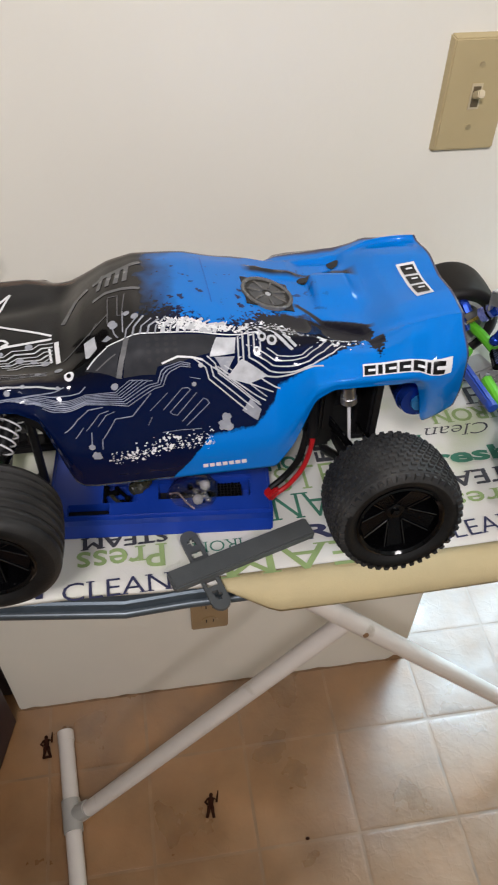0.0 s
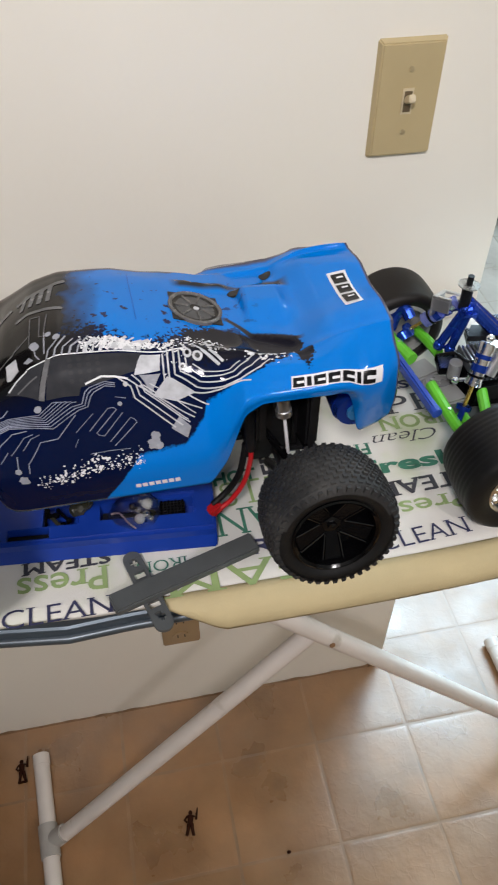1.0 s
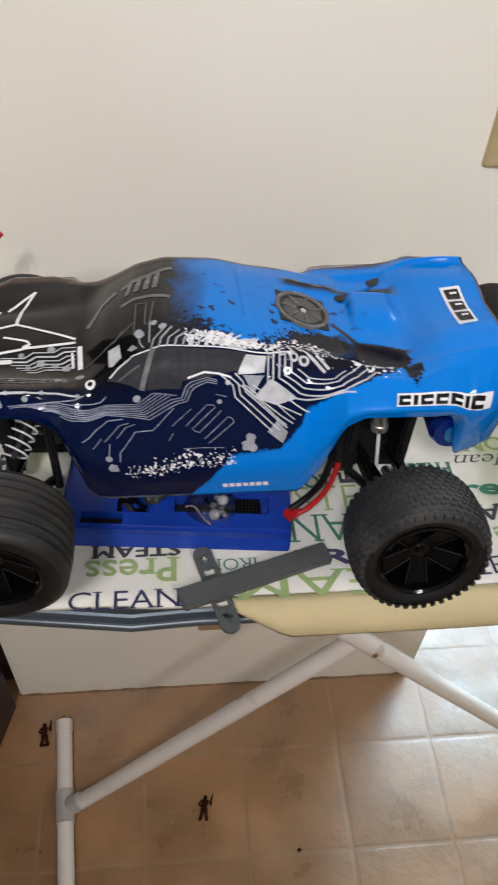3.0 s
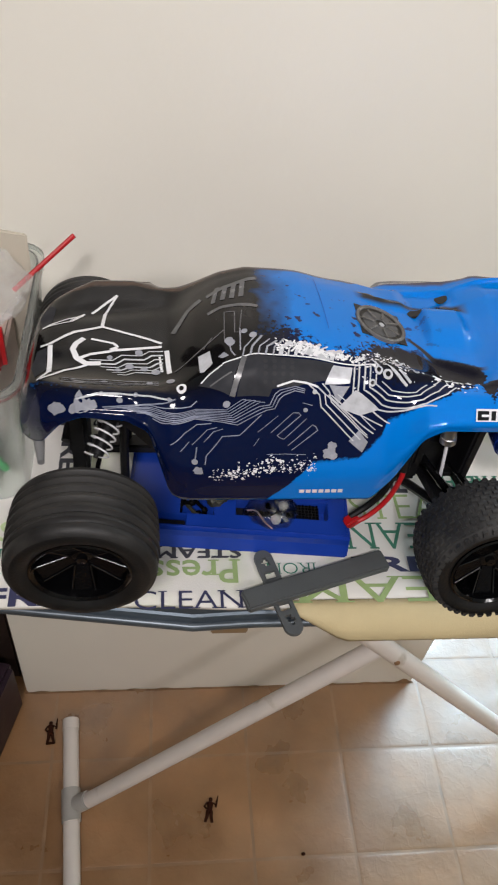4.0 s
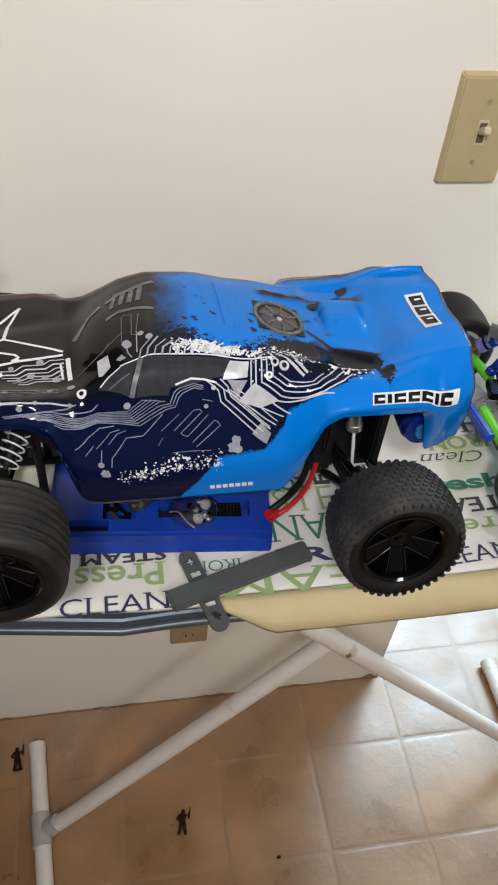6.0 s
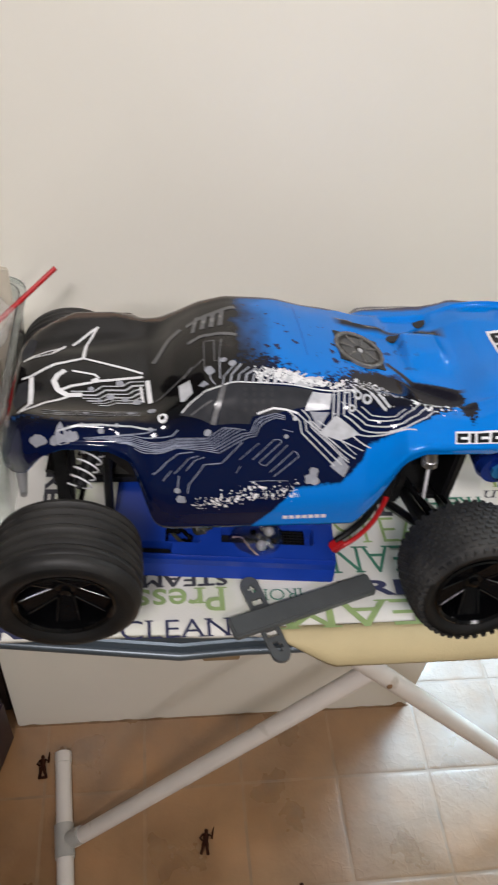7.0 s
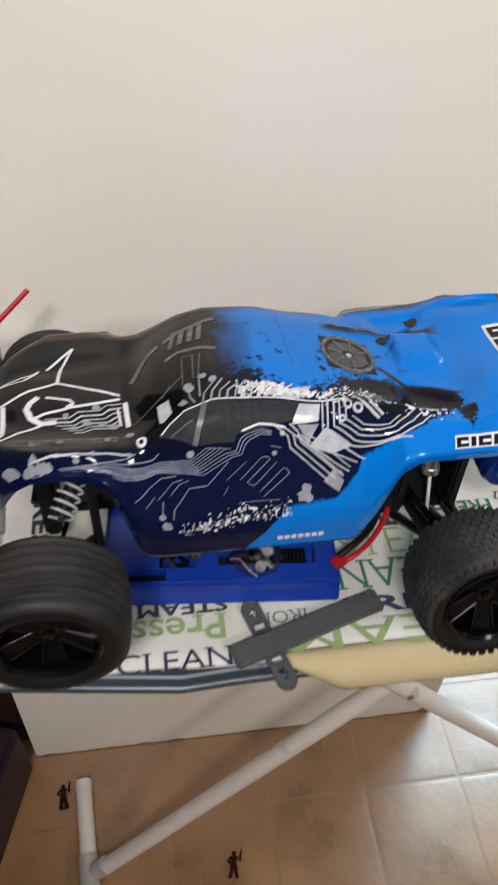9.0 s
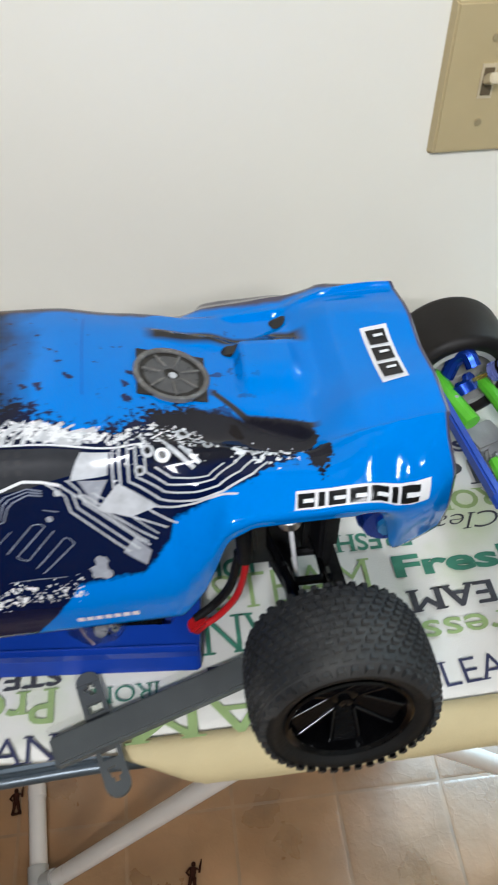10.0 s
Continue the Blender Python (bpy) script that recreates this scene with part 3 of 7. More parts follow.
def word_mesh(text, x0, x1, y0, y1, turn=0.0, z=None, bold=0.0, shear=0.0):
    """A printed word fitted into a box on the cover, turned by some degrees about its middle."""
    cu = bpy.data.curves.new("w", "FONT")
    cu.body, cu.offset, cu.shear, cu.resolution_u = text, bold, shear, 3
    ob = bpy.data.objects.new("w", cu)
    scene.collection.objects.link(ob)
    dg = bpy.context.evaluated_depsgraph_get()
    me = bpy.data.meshes.new_from_object(ob.evaluated_get(dg))
    bpy.data.objects.remove(ob)
    bpy.data.curves.remove(cu)
    bm = bmesh.new()
    bm.from_mesh(me)
    bpy.data.meshes.remove(me)
    if bold < 0.03:
        add_serifs(bm)
    xs, ys = [v.co.x for v in bm.verts], [v.co.y for v in bm.verts]
    ax, bx, ay, by = min(xs), max(xs), min(ys), max(ys)
    w, h = x1 - x0, y1 - y0
    upright = abs(round(turn / 90)) % 2 == 0
    tw, th = (w, h) if upright else (h, w)
    m = Matrix.Translation(((x0 + x1) / 2, (y0 + y1) / 2, BZ + 0.0016 if z is None else z)) @ pose(0, 0, 0, 0, 0, turn) @ Matrix.Diagonal((tw / (bx - ax), th / (by - ay), 1, 1)) @ Matrix.Translation((-(ax + bx) / 2, -(ay + by) / 2, 0))
    bmesh.ops.transform(bm, matrix=m, verts=bm.verts[:])
    return bm


WORDS = [
    ("CLEAN", -0.081, 0.007, 0.6030, 0.6195, 0, INK_NAVY, -0.006), ("Press", -0.0696, 0.0052, 0.6262, 0.6489, 180, INK_GREEN, 0.010),
    ("FRESH", -0.195, -0.096, 0.6075, 0.6247, 1, INK_NAVY, 0.03), ("CLEAN", -0.285, -0.187, 0.636, 0.661, 0, INK_DEEP, -0.006),
    ("PRESS", -0.242, -0.168, 0.668, 0.688, 0, INK_PALE, 0.01), ("FRESH", -0.152, -0.136, 0.705, 0.795, -90, INK_BLACK, 0.03),
    ("STEAM", -0.232, -0.211, 0.604, 0.634, 90, INK_NAVY, 0.0), ("STEAM", 0.108, 0.222, 0.6905, 0.7185, 1, INK_GREEN, -0.012),
    ("CLEAN", 0.098, 0.215, 0.6582, 0.6866, 180, INK_DEEP, -0.008), ("FRESH", 0.100, 0.222, 0.6350, 0.6507, 0, INK_NAVY, 0.03),
    ("TEAM", 0.046, 0.208, 0.6065, 0.6310, 180, INK_GREEN, 0.0), ("IRON", 0.026, 0.069, 0.6341, 0.6450, 180, INK_DEEP, -0.01),
    ("STEAM", -0.0655, 0.006, 0.6505, 0.6625, 180, INK_BLACK, 0.0), ("HOT", 0.104, 0.144, 0.715, 0.731, 1, INK_DEEP, 0.03),
    ("PRESS", 0.274, 0.335, 0.808, 0.820, 1, INK_NAVY, 0.03), ("PRESS", 0.286, 0.428, 0.776, 0.801, 2, INK_BLACK, -0.008),
    ("IRON", 0.274, 0.341, 0.753, 0.771, 181, INK_GREEN, 0.02), ("Clean", 0.262, 0.327, 0.735, 0.749, 181, INK_BLACK, -0.012),
    ("FRESH", 0.200, 0.258, 0.726, 0.741, 180, INK_DEEP, 0.02), ("Fresh", 0.238, 0.336, 0.701, 0.719, 1, INK_DEEP, 0.035),
    ("STEAM", 0.242, 0.338, 0.674, 0.691, 182, INK_BLACK, 0.0), ("Press", 0.246, 0.328, 0.649, 0.667, 182, INK_GREEN, 0.008),
    ("CLEAN", 0.230, 0.314, 0.620, 0.637, 4, INK_NAVY, -0.008),
    ("FRESH", 0.150, 0.166, 0.720, 0.800, 90, INK_BLACK, 0.03), ("STEAM", -0.180, -0.100, 0.664, 0.682, 180, INK_PALE, 0.0),
    ("Iron", 0.345, 0.365, 0.690, 0.770, 90, INK_BLACK, -0.01), ("Fresh", 0.370, 0.450, 0.655, 0.680, 0, INK_NAVY, 0.03),
    ("Press", 0.345, 0.430, 0.640, 0.655, 180, INK_GREEN, 0.01), ("STEAM", -0.300, -0.200, 0.700, 0.730, 180, INK_GREEN, 0.0),
    ("Clean", -0.160, -0.100, 0.800, 0.830, 0, INK_BLACK, -0.012),
]
for w, x0, x1, y0, y1, turn, ink, bold in WORDS:
    bm = word_mesh(w, x0, x1, y0, y1, turn, None, bold, 0.4 if w == "Clean" else 0.0)
    if w == "STEAM" and ink is INK_BLACK:
        for k, (dx, dy) in enumerate(((0.0006, 0.0003), (-0.0006, -0.0003))):
            twin = word_mesh(w, x0 + dx, x1 + dx, y0 + dy, y1 + dy, turn, BZ + 0.0016 - 0.0001 * (k + 1), bold)
            vm_ = {v: bm.verts.new(v.co) for v in twin.verts}
            for f in twin.faces:
                bm.faces.new([vm_[v] for v in f.verts])
            twin.free()
    part("lettering", bm, ink, cover, "printed word " + w, smooth=False)

def box_mesh(lo, hi, bev):
    bm = bmesh.new()
    box(bm, lo, hi, bev)
    return bm


# ---- blue tray under the truck ----
tray = thing("parts_tray", (0.005, 0.73, BZ), "deep blue plastic parts tray with recesses, under the truck", "tray")
TX0, TX1, TY0, TY1, TZ = -0.092, 0.0965, 0.656, 0.812, BZ + 0.0015
bm = bmesh.new()
box(bm, (TX0 + 0.003, TY0 + 0.004, TZ), (TX1 - 0.003, TY1 - 0.004, TZ + 0.006))
part("tray_floor", bm, BLUE_TRAY, tray, smooth=False)
POCKETS = [(-0.0755, 0.6632, -0.041, 0.6772), (-0.047, 0.678, -0.0185, 0.707), (0.000, 0.6795, 0.0783, 0.697)]
xs = sorted({TX0 + 0.001, TX1 - 0.001, *[q[0] for q in POCKETS], *[q[2] for q in POCKETS]})
ys = sorted({TY0 + 0.004, TY1 - 0.001, *[q[1] for q in POCKETS], *[q[3] for q in POCKETS]})
bm = bmesh.new()
cells = {}
for i_ in range(len(xs) - 1):
    for j_ in range(len(ys) - 1):
        mx, my = (xs[i_] + xs[i_ + 1]) / 2, (ys[j_] + ys[j_ + 1]) / 2
        cells[i_, j_] = not any(q[0] < mx < q[2] and q[1] < my < q[3] for q in POCKETS)
lo_z, hi_z = TZ + 0.0062, TZ + 0.0200
for (i_, j_), solid in cells.items():
    if not solid:
        continue
    x0, x1, y0, y1 = xs[i_], xs[i_ + 1], ys[j_], ys[j_ + 1]
    bm.faces.new([bm.verts.new(p) for p in ((x0, y0, hi_z), (x1, y0, hi_z), (x1, y1, hi_z), (x0, y1, hi_z))])
    for di, dj, p, q in ((-1, 0, (x0, y1), (x0, y0)), (1, 0, (x1, y0), (x1, y1)), (0, -1, (x0, y0), (x1, y0)), (0, 1, (x1, y1), (x0, y1))):
        if not cells.get((i_ + di, j_ + dj), False):
            bm.faces.new([bm.verts.new(c) for c in ((*p, lo_z), (*q, lo_z), (*q, hi_z), (*p, hi_z))])
bmesh.ops.remove_doubles(bm, verts=bm.verts[:], dist=0.00005)
part("deck", bm, BLUE_TRAY, tray, "blue deck with sunk pockets", smooth=False)
bm = bmesh.new()
vs = box(bm, (TX0, TY0, TZ), (TX1, TY0 + 0.0098, TZ + 0.0215), 0.0014)
for v in vs:
    if v.co.z > TZ + 0.01 and v.co.y < TY0 + 0.005:
        v.co.y += 0.0065
part("tray_wall", bm, BLUE_TRAY, tray)
for lo, hi in (((TX0, TY1 - 0.004, TZ), (TX1, TY1, TZ + 0.0212)), ((TX0, TY0 + 0.0062, TZ), (TX0 + 0.004, TY1 - 0.0042, TZ + 0.0212)), ((TX1 - 0.004, TY0 + 0.0062, TZ), (TX1, TY1 - 0.0042, TZ + 0.0212))):
    bm = bmesh.new()
    box(bm, lo, hi, 0.0014)
    part("tray_wall", bm, BLUE_TRAY, tray)
for x0, y0, x1, y1, h in ((-0.0045, 0.7010, 0.0805, 0.7028, 0.0222), (-0.0485, 0.7072, -0.0170, 0.7086, 0.0218), (0.0785, 0.681, 0.0800, 0.697, 0.0226), (-0.0185, 0.678, -0.0172, 0.707, 0.0218)):
    bm = bmesh.new()
    box(bm, (x0, y0, TZ + 0.019), (x1, y1, TZ + h), 0.0006)
    part("rib", bm, BLUE_TRAY, tray)
# black slips added so the pockets look like dark openings
bm = bmesh.new()
box(bm, (-0.077, 0.6675, TZ + 0.0064), (-0.042, 0.6745, TZ + 0.0150), 0.001)
part("pad", bm, BLACK_MATT, tray, "black slip added to darken the pocket")
bm = bmesh.new()
box(bm, (0.0008, 0.6803, TZ + 0.0064), (0.050, 0.6962, TZ + 0.0085), 0.0005)
part("pad", bm, BLACK_MATT, tray, "black slip added to darken the pocket")
pad = part("pad", box_mesh((0.0500, 0.6803, TZ + 0.0066), (0.0715, 0.6962, TZ + 0.0185), 0.0012), BLACK_MATT, tray, "black woven strap piece")
for i_ in range(7):
    for j_ in range(5):
        bm = bmesh.new()
        x, y = 0.0518 + 0.0030 * i_, 0.6825 + 0.0030 * j_
        along = (i_ + j_) % 2
        box(bm, (x - (0.0013 if along else 0.0008), y - (0.0008 if along else 0.0013), TZ + 0.0180), (x + (0.0013 if along else 0.0008), y + (0.0008 if along else 0.0013), TZ + 0.0190), 0.0002)
        part("weave", bm, BLACK_GLOSS, pad, smooth=False)
tray.rotation_euler.z = -0.082
tray.location.x += 0.006

# loose parts and a bag of bearings in the tray
rnd = random.Random(5)
for a, c, rr_, mt, what in (((-0.046, 0.700), (-0.034, 0.696), 0.0019, BLACK_GLOSS, "black plastic"), ((-0.040, 0.700), (-0.030, 0.681), 0.0018, OLIVE, "dark olive plastic"), ((-0.045, 0.692), (-0.042, 0.701), 0.0022, BLACK_GLOSS, "black plastic"), ((-0.036, 0.684), (-0.025, 0.683), 0.0024, BLACK_GLOSS, "black plastic"), ((-0.033, 0.704), (-0.024, 0.689), 0.0017, BLACK_GLOSS, "black plastic"), ((-0.029, 0.688), (-0.023, 0.680), 0.0019, BLACK_GLOSS, "black plastic")):
    bm = bmesh.new()
    z0, z1 = TZ + 0.009 + rnd.random() * 0.003, TZ + 0.012 + rnd.random() * 0.005
    tube(bm, [(*a, z0), (*c, z1)], rr_, 8)
    ball(bm, (*c, z1), rr_ * 1.7, sub=1)
    ball(bm, (*a, z0), rr_ * 1.5, sub=1)
    solo("linkage_part", bm, mt, (*a, TZ + 0.007), "loose " + what + " linkage rod in the tray pocket", "part", group="loose parts in the tray")
bm = bmesh.new()
lathe(bm, [(0.0016, -0.0005), (0.0028, -0.0005), (0.0028, 0.0005), (0.0016, 0.0005), (0.0016, -0.0005)], 14, Matrix.Translation((-0.0415, 0.6835, TZ + 0.0070)) @ pose(0, 0, 0, 90, 0, 0))
solo("washer", bm, CHROME, (-0.0415, 0.6835, TZ + 0.0065), "small steel washer in the tray pocket", "washer")
bm = bmesh.new()
vs = ball(bm, (-0.0135, 0.694, TZ + 0.0245), 0.0100, (1.05, 0.95, 0.60), 3)
for v in vs:
    v.co += 0.0042 * Vector(noise.noise_vector(v.co * 120)) + 0.0016 * Vector(noise.noise_vector(v.co * 330))
    v.co.z = max(v.co.z, TZ + 0.0203)
solo("rubber_boot", bm, OLIVE, (-0.0135, 0.694, TZ + 0.0203), "crumpled dark olive rubber boot on the tray", "rubber boot", angle=25)
bag = thing("hardware_bag", (0.034, 0.682, TZ + 0.0085), "small clear plastic bag of white and chrome balls", "bag")
bm = bmesh.new()
vs = ball(bm, (0.0345, 0.682, TZ + 0.0235), 0.0165, (1.12, 0.98, 0.85), 3)
for v in vs:
    v.co += 0.0040 * Vector(noise.noise_vector(v.co * 100)) + 0.0015 * Vector(noise.noise_vector(v.co * 320))
    if v.co.x < 0.030:
        v.co.x -= (0.030 - v.co.x) * 0.35
        v.co.z -= (0.030 - v.co.x) * 0.30
    v.co.z = max(v.co.z, TZ + 0.0095)
film = part("bag_film", bm, BAG_CLEAR, bag, "crinkled clear film", angle=20)
md = film.modifiers.new("thickness", "SOLIDIFY")
md.thickness = 0.0003
bm = bmesh.new()
tube(bm, smooth_line([(0.012, 0.684, TZ + 0.021), (0.019, 0.681, TZ + 0.024), (0.025, 0.671, TZ + 0.023), (0.031, 0.664, TZ + 0.0225)]), 0.0007, 6)
part("seal", bm, PALE_SEAL, bag, "pale pink seal strip")
for dx, dy, dz, r, mt in ((0.0085, 0.004, 0.0250, 0.0046, WHITE_PAINT), (0.0010, -0.009, 0.0230, 0.0046, WHITE_PAINT), (0.007, -0.004, 0.021, 0.0036, CHROME), (0.000, 0.001, 0.022, 0.0032, CHROME), (0.010, -0.007, 0.0185, 0.0034, CHROME), (-0.004, 0.006, 0.022, 0.0030, BLACK_GLOSS), (0.006, -0.010, 0.017, 0.0034, BLACK_GLOSS), (0.012, -0.002, 0.019, 0.0036, BLACK_GLOSS), (0.003, 0.007, 0.026, 0.0024, CHROME)):
    bm = bmesh.new()
    ball(bm, (0.034 + dx, 0.682 + dy, TZ + dz), r, sub=2)
    part("ball", bm, mt, bag)

# grey battery strap on the cover
strap = thing("battery_strap", (0.068, 0.625, BZ), "grey plastic battery strap with a slotted plate, lying on the cover", "strap")
ang = math.atan2(0.0365, 0.115)
bm = bmesh.new()
box(bm, (-0.0635, -0.0092, 0.0), (0.0635, 0.0092, 0.0075), 0.0014, Matrix.Translation((0.0658, 0.6228, BZ + 0.0055)) @ pose(0, 0, 0, 0, 0, math.degrees(ang)))
part("bar", bm, GREY_PLASTIC, strap)
bm = bmesh.new()
pm = Matrix.Translation((0.0335, 0.616, BZ + 0.0022)) @ pose(0, 0, 0, 0, 0, -73.5)


def slot_plate(bm, m, half, w, slots, t):
    """A round-ended plate with real slots through it, along local x."""
    xs = [-half + w * 0.5] + [s for q in slots for s in q[:2]] + [half - w * 0.5]
    for a, b in zip(xs[::2], xs[1::2]):
        if b - a > 0.0004:
            box(bm, (a, -w / 2, 0), (b, w / 2, t), 0, m)
    for a, b, p, q in slots:
        for lo, hi in ((-0.5, p), (q, 0.5)):
            box(bm, (a, lo * w, 0), (b, hi * w, t), 0, m)
    for s in (-1, 1):
        ol = [(s * (half - w * 0.5) + s * w * 0.5 * math.cos(a), w * 0.5 * math.sin(a)) for a in [math.pi * k / 10 - math.pi / 2 for k in range(11)]]
        vs = prism(bm, ol, 0, t)
        bmesh.ops.transform(bm, matrix=m, verts=vs)


slot_plate(bm, pm, 0.0405, 0.0155, [(-0.0325, -0.0305, -0.04, 0.12), (-0.0305, -0.0275, -0.22, 0.20), (-0.0275, -0.0245, -0.06, 0.22), (-0.0190, -0.0125, -0.30, 0.30), (0.0120, 0.0180, -0.30, 0.30), (0.0225, 0.0255, -0.22, 0.10), (0.0255, 0.0290, -0.16, 0.24), (0.0290, 0.0320, -0.06, 0.12)], 0.0032)
part("slotted_plate", bm, GREY_PLASTIC, strap, smooth=False)

# ---- truck on the board ----
AX = 0.7280
truck = thing("toy_truck", (0.03, AX, BZ), "blue and navy radio-controlled stadium truck with black wheels", "toy truck")


def axis_y(x):
    return 0.7275 + 0.01 * x


# stations of the shell: x, then height on the axis, and (half width, height) of roof edge, shoulder, side and lower edge
SHELL = [
    (-0.160, 1.062, .020, 1.061, .036, 1.058, .050, 1.050, .050, 1.036), (-0.153, 1.080, .025, 1.079, .046, 1.072, .058, 1.056, .056, 1.034),
    (-0.143, 1.085, .030, 1.084, .055, 1.078, .066, 1.064, .066, 1.044), (-0.130, 1.088, .034, 1.086, .062, 1.082, .0715, 1.076, .074, 1.068),
    (-0.115, 1.088, .037, 1.086, .068, 1.085, .0765, 1.0845, .079, 1.0805), (-0.085, 1.089, .040, 1.087, .070, 1.085, .0785, 1.0845, .082, 1.0805),
    (-0.070, 1.090, .042, 1.088, .066, 1.084, .085, 1.081, .087, 1.075), (-0.063, 1.090, .042, 1.088, .066, 1.084, .089, 1.068, .090, 1.048),
    (-0.056, 1.091, .042, 1.089, .066, 1.085, .091, 1.054, .090, 1.016), (-0.050, 1.095, .042, 1.092, .066, 1.086, .091, 1.050, .0925, 1.011), (-0.040, 1.104, .042, 1.099, .066, 1.090, .091, 1.048, .0935, 1.0105), (-0.020, 1.116, .042, 1.111, .066, 1.098, .092, 1.046, .0935, 1.0105),
    (0.000, 1.121, .042, 1.117, .066, 1.102, .092, 1.045, .0935, 1.0105), (0.040, 1.120, .042, 1.116, .066, 1.101, .092, 1.045, .0935, 1.0105),
    (0.075, 1.112, .043, 1.109, .066, 1.098, .092, 1.046, .0935, 1.0105), (0.092, 1.106, .044, 1.104, .065, 1.096, .092, 1.050, .0935, 1.0105),
    (0.105, 1.102, .045, 1.100, .064, 1.095, .092, 1.066, .091, 1.030), (0.117, 1.099, .047, 1.098, .063, 1.096, .090, 1.086, .091, 1.072),
    (0.130, 1.097, .048, 1.097, .062, 1.097, .088, 1.089, .090, 1.080), (0.166, 1.094, .048, 1.096, .062, 1.098, .088, 1.088, .090, 1.080),
    (0.177, 1.099, .049, 1.102, .062, 1.103, .088, 1.084, .090, 1.066), (0.188, 1.105, .050, 1.107, .062, 1.107, .088, 1.080, .087, 1.036),
    (0.205, 1.107, .050, 1.109, .061, 1.109, .087, 1.078, .084, 1.032), (0.222, 1.108, .050, 1.110, .060, 1.110, .0865, 1.080, .083, 1.036),
    (0.232, 1.108, .050, 1.110, .059, 1.110, .0815, 1.084, .079, 1.038),
]
SH = np.array(SHELL)
FX = np.linspace(-0.160, 0.232, 280)
FINE = np.stack([np.interp(FX, SH[:, 0], SH[:, k]) for k in range(1, 10)], 1)
# the rear wheel arch and the flap behind it
tail = FX > 0.13
FINE[tail, 8] = np.interp(FX[tail], (0.13, 0.186, 0.194, 0.200, 0.2035, 0.206, 0.2085, 0.218, 0.232), (1.080, 1.0765, 1.071, 1.057, 1.039, 1.026, 1.023, 1.025, 1.030))
FINE[tail, 7] = np.interp(FX[tail], (0.13, 0.188, 0.200, 0.207, 0.220, 0.232), (0.090, 0.087, 0.0815, 0.080, 0.079, 0.077))
FINE[tail, 6] = np.interp(FX[tail], (0.13, 0.166, 0.189, 0.200, 0.212, 0.232), (1.089, 1.0885, 1.0890, 1.083, 1.080, 1.084))
for _ in range(3):
    mid = (FINE[:-2] + 2 * FINE[1:-1] + FINE[2:]) / 4
    FINE[1:-1] = mid


def soft_step(q, a, b):
    """0 at a and 1 at b, with soft ends; a may lie past b."""
    q = min(1.0, max(0.0, (q - a) / (b - a)))
    return q * q * (3 - 2 * q)


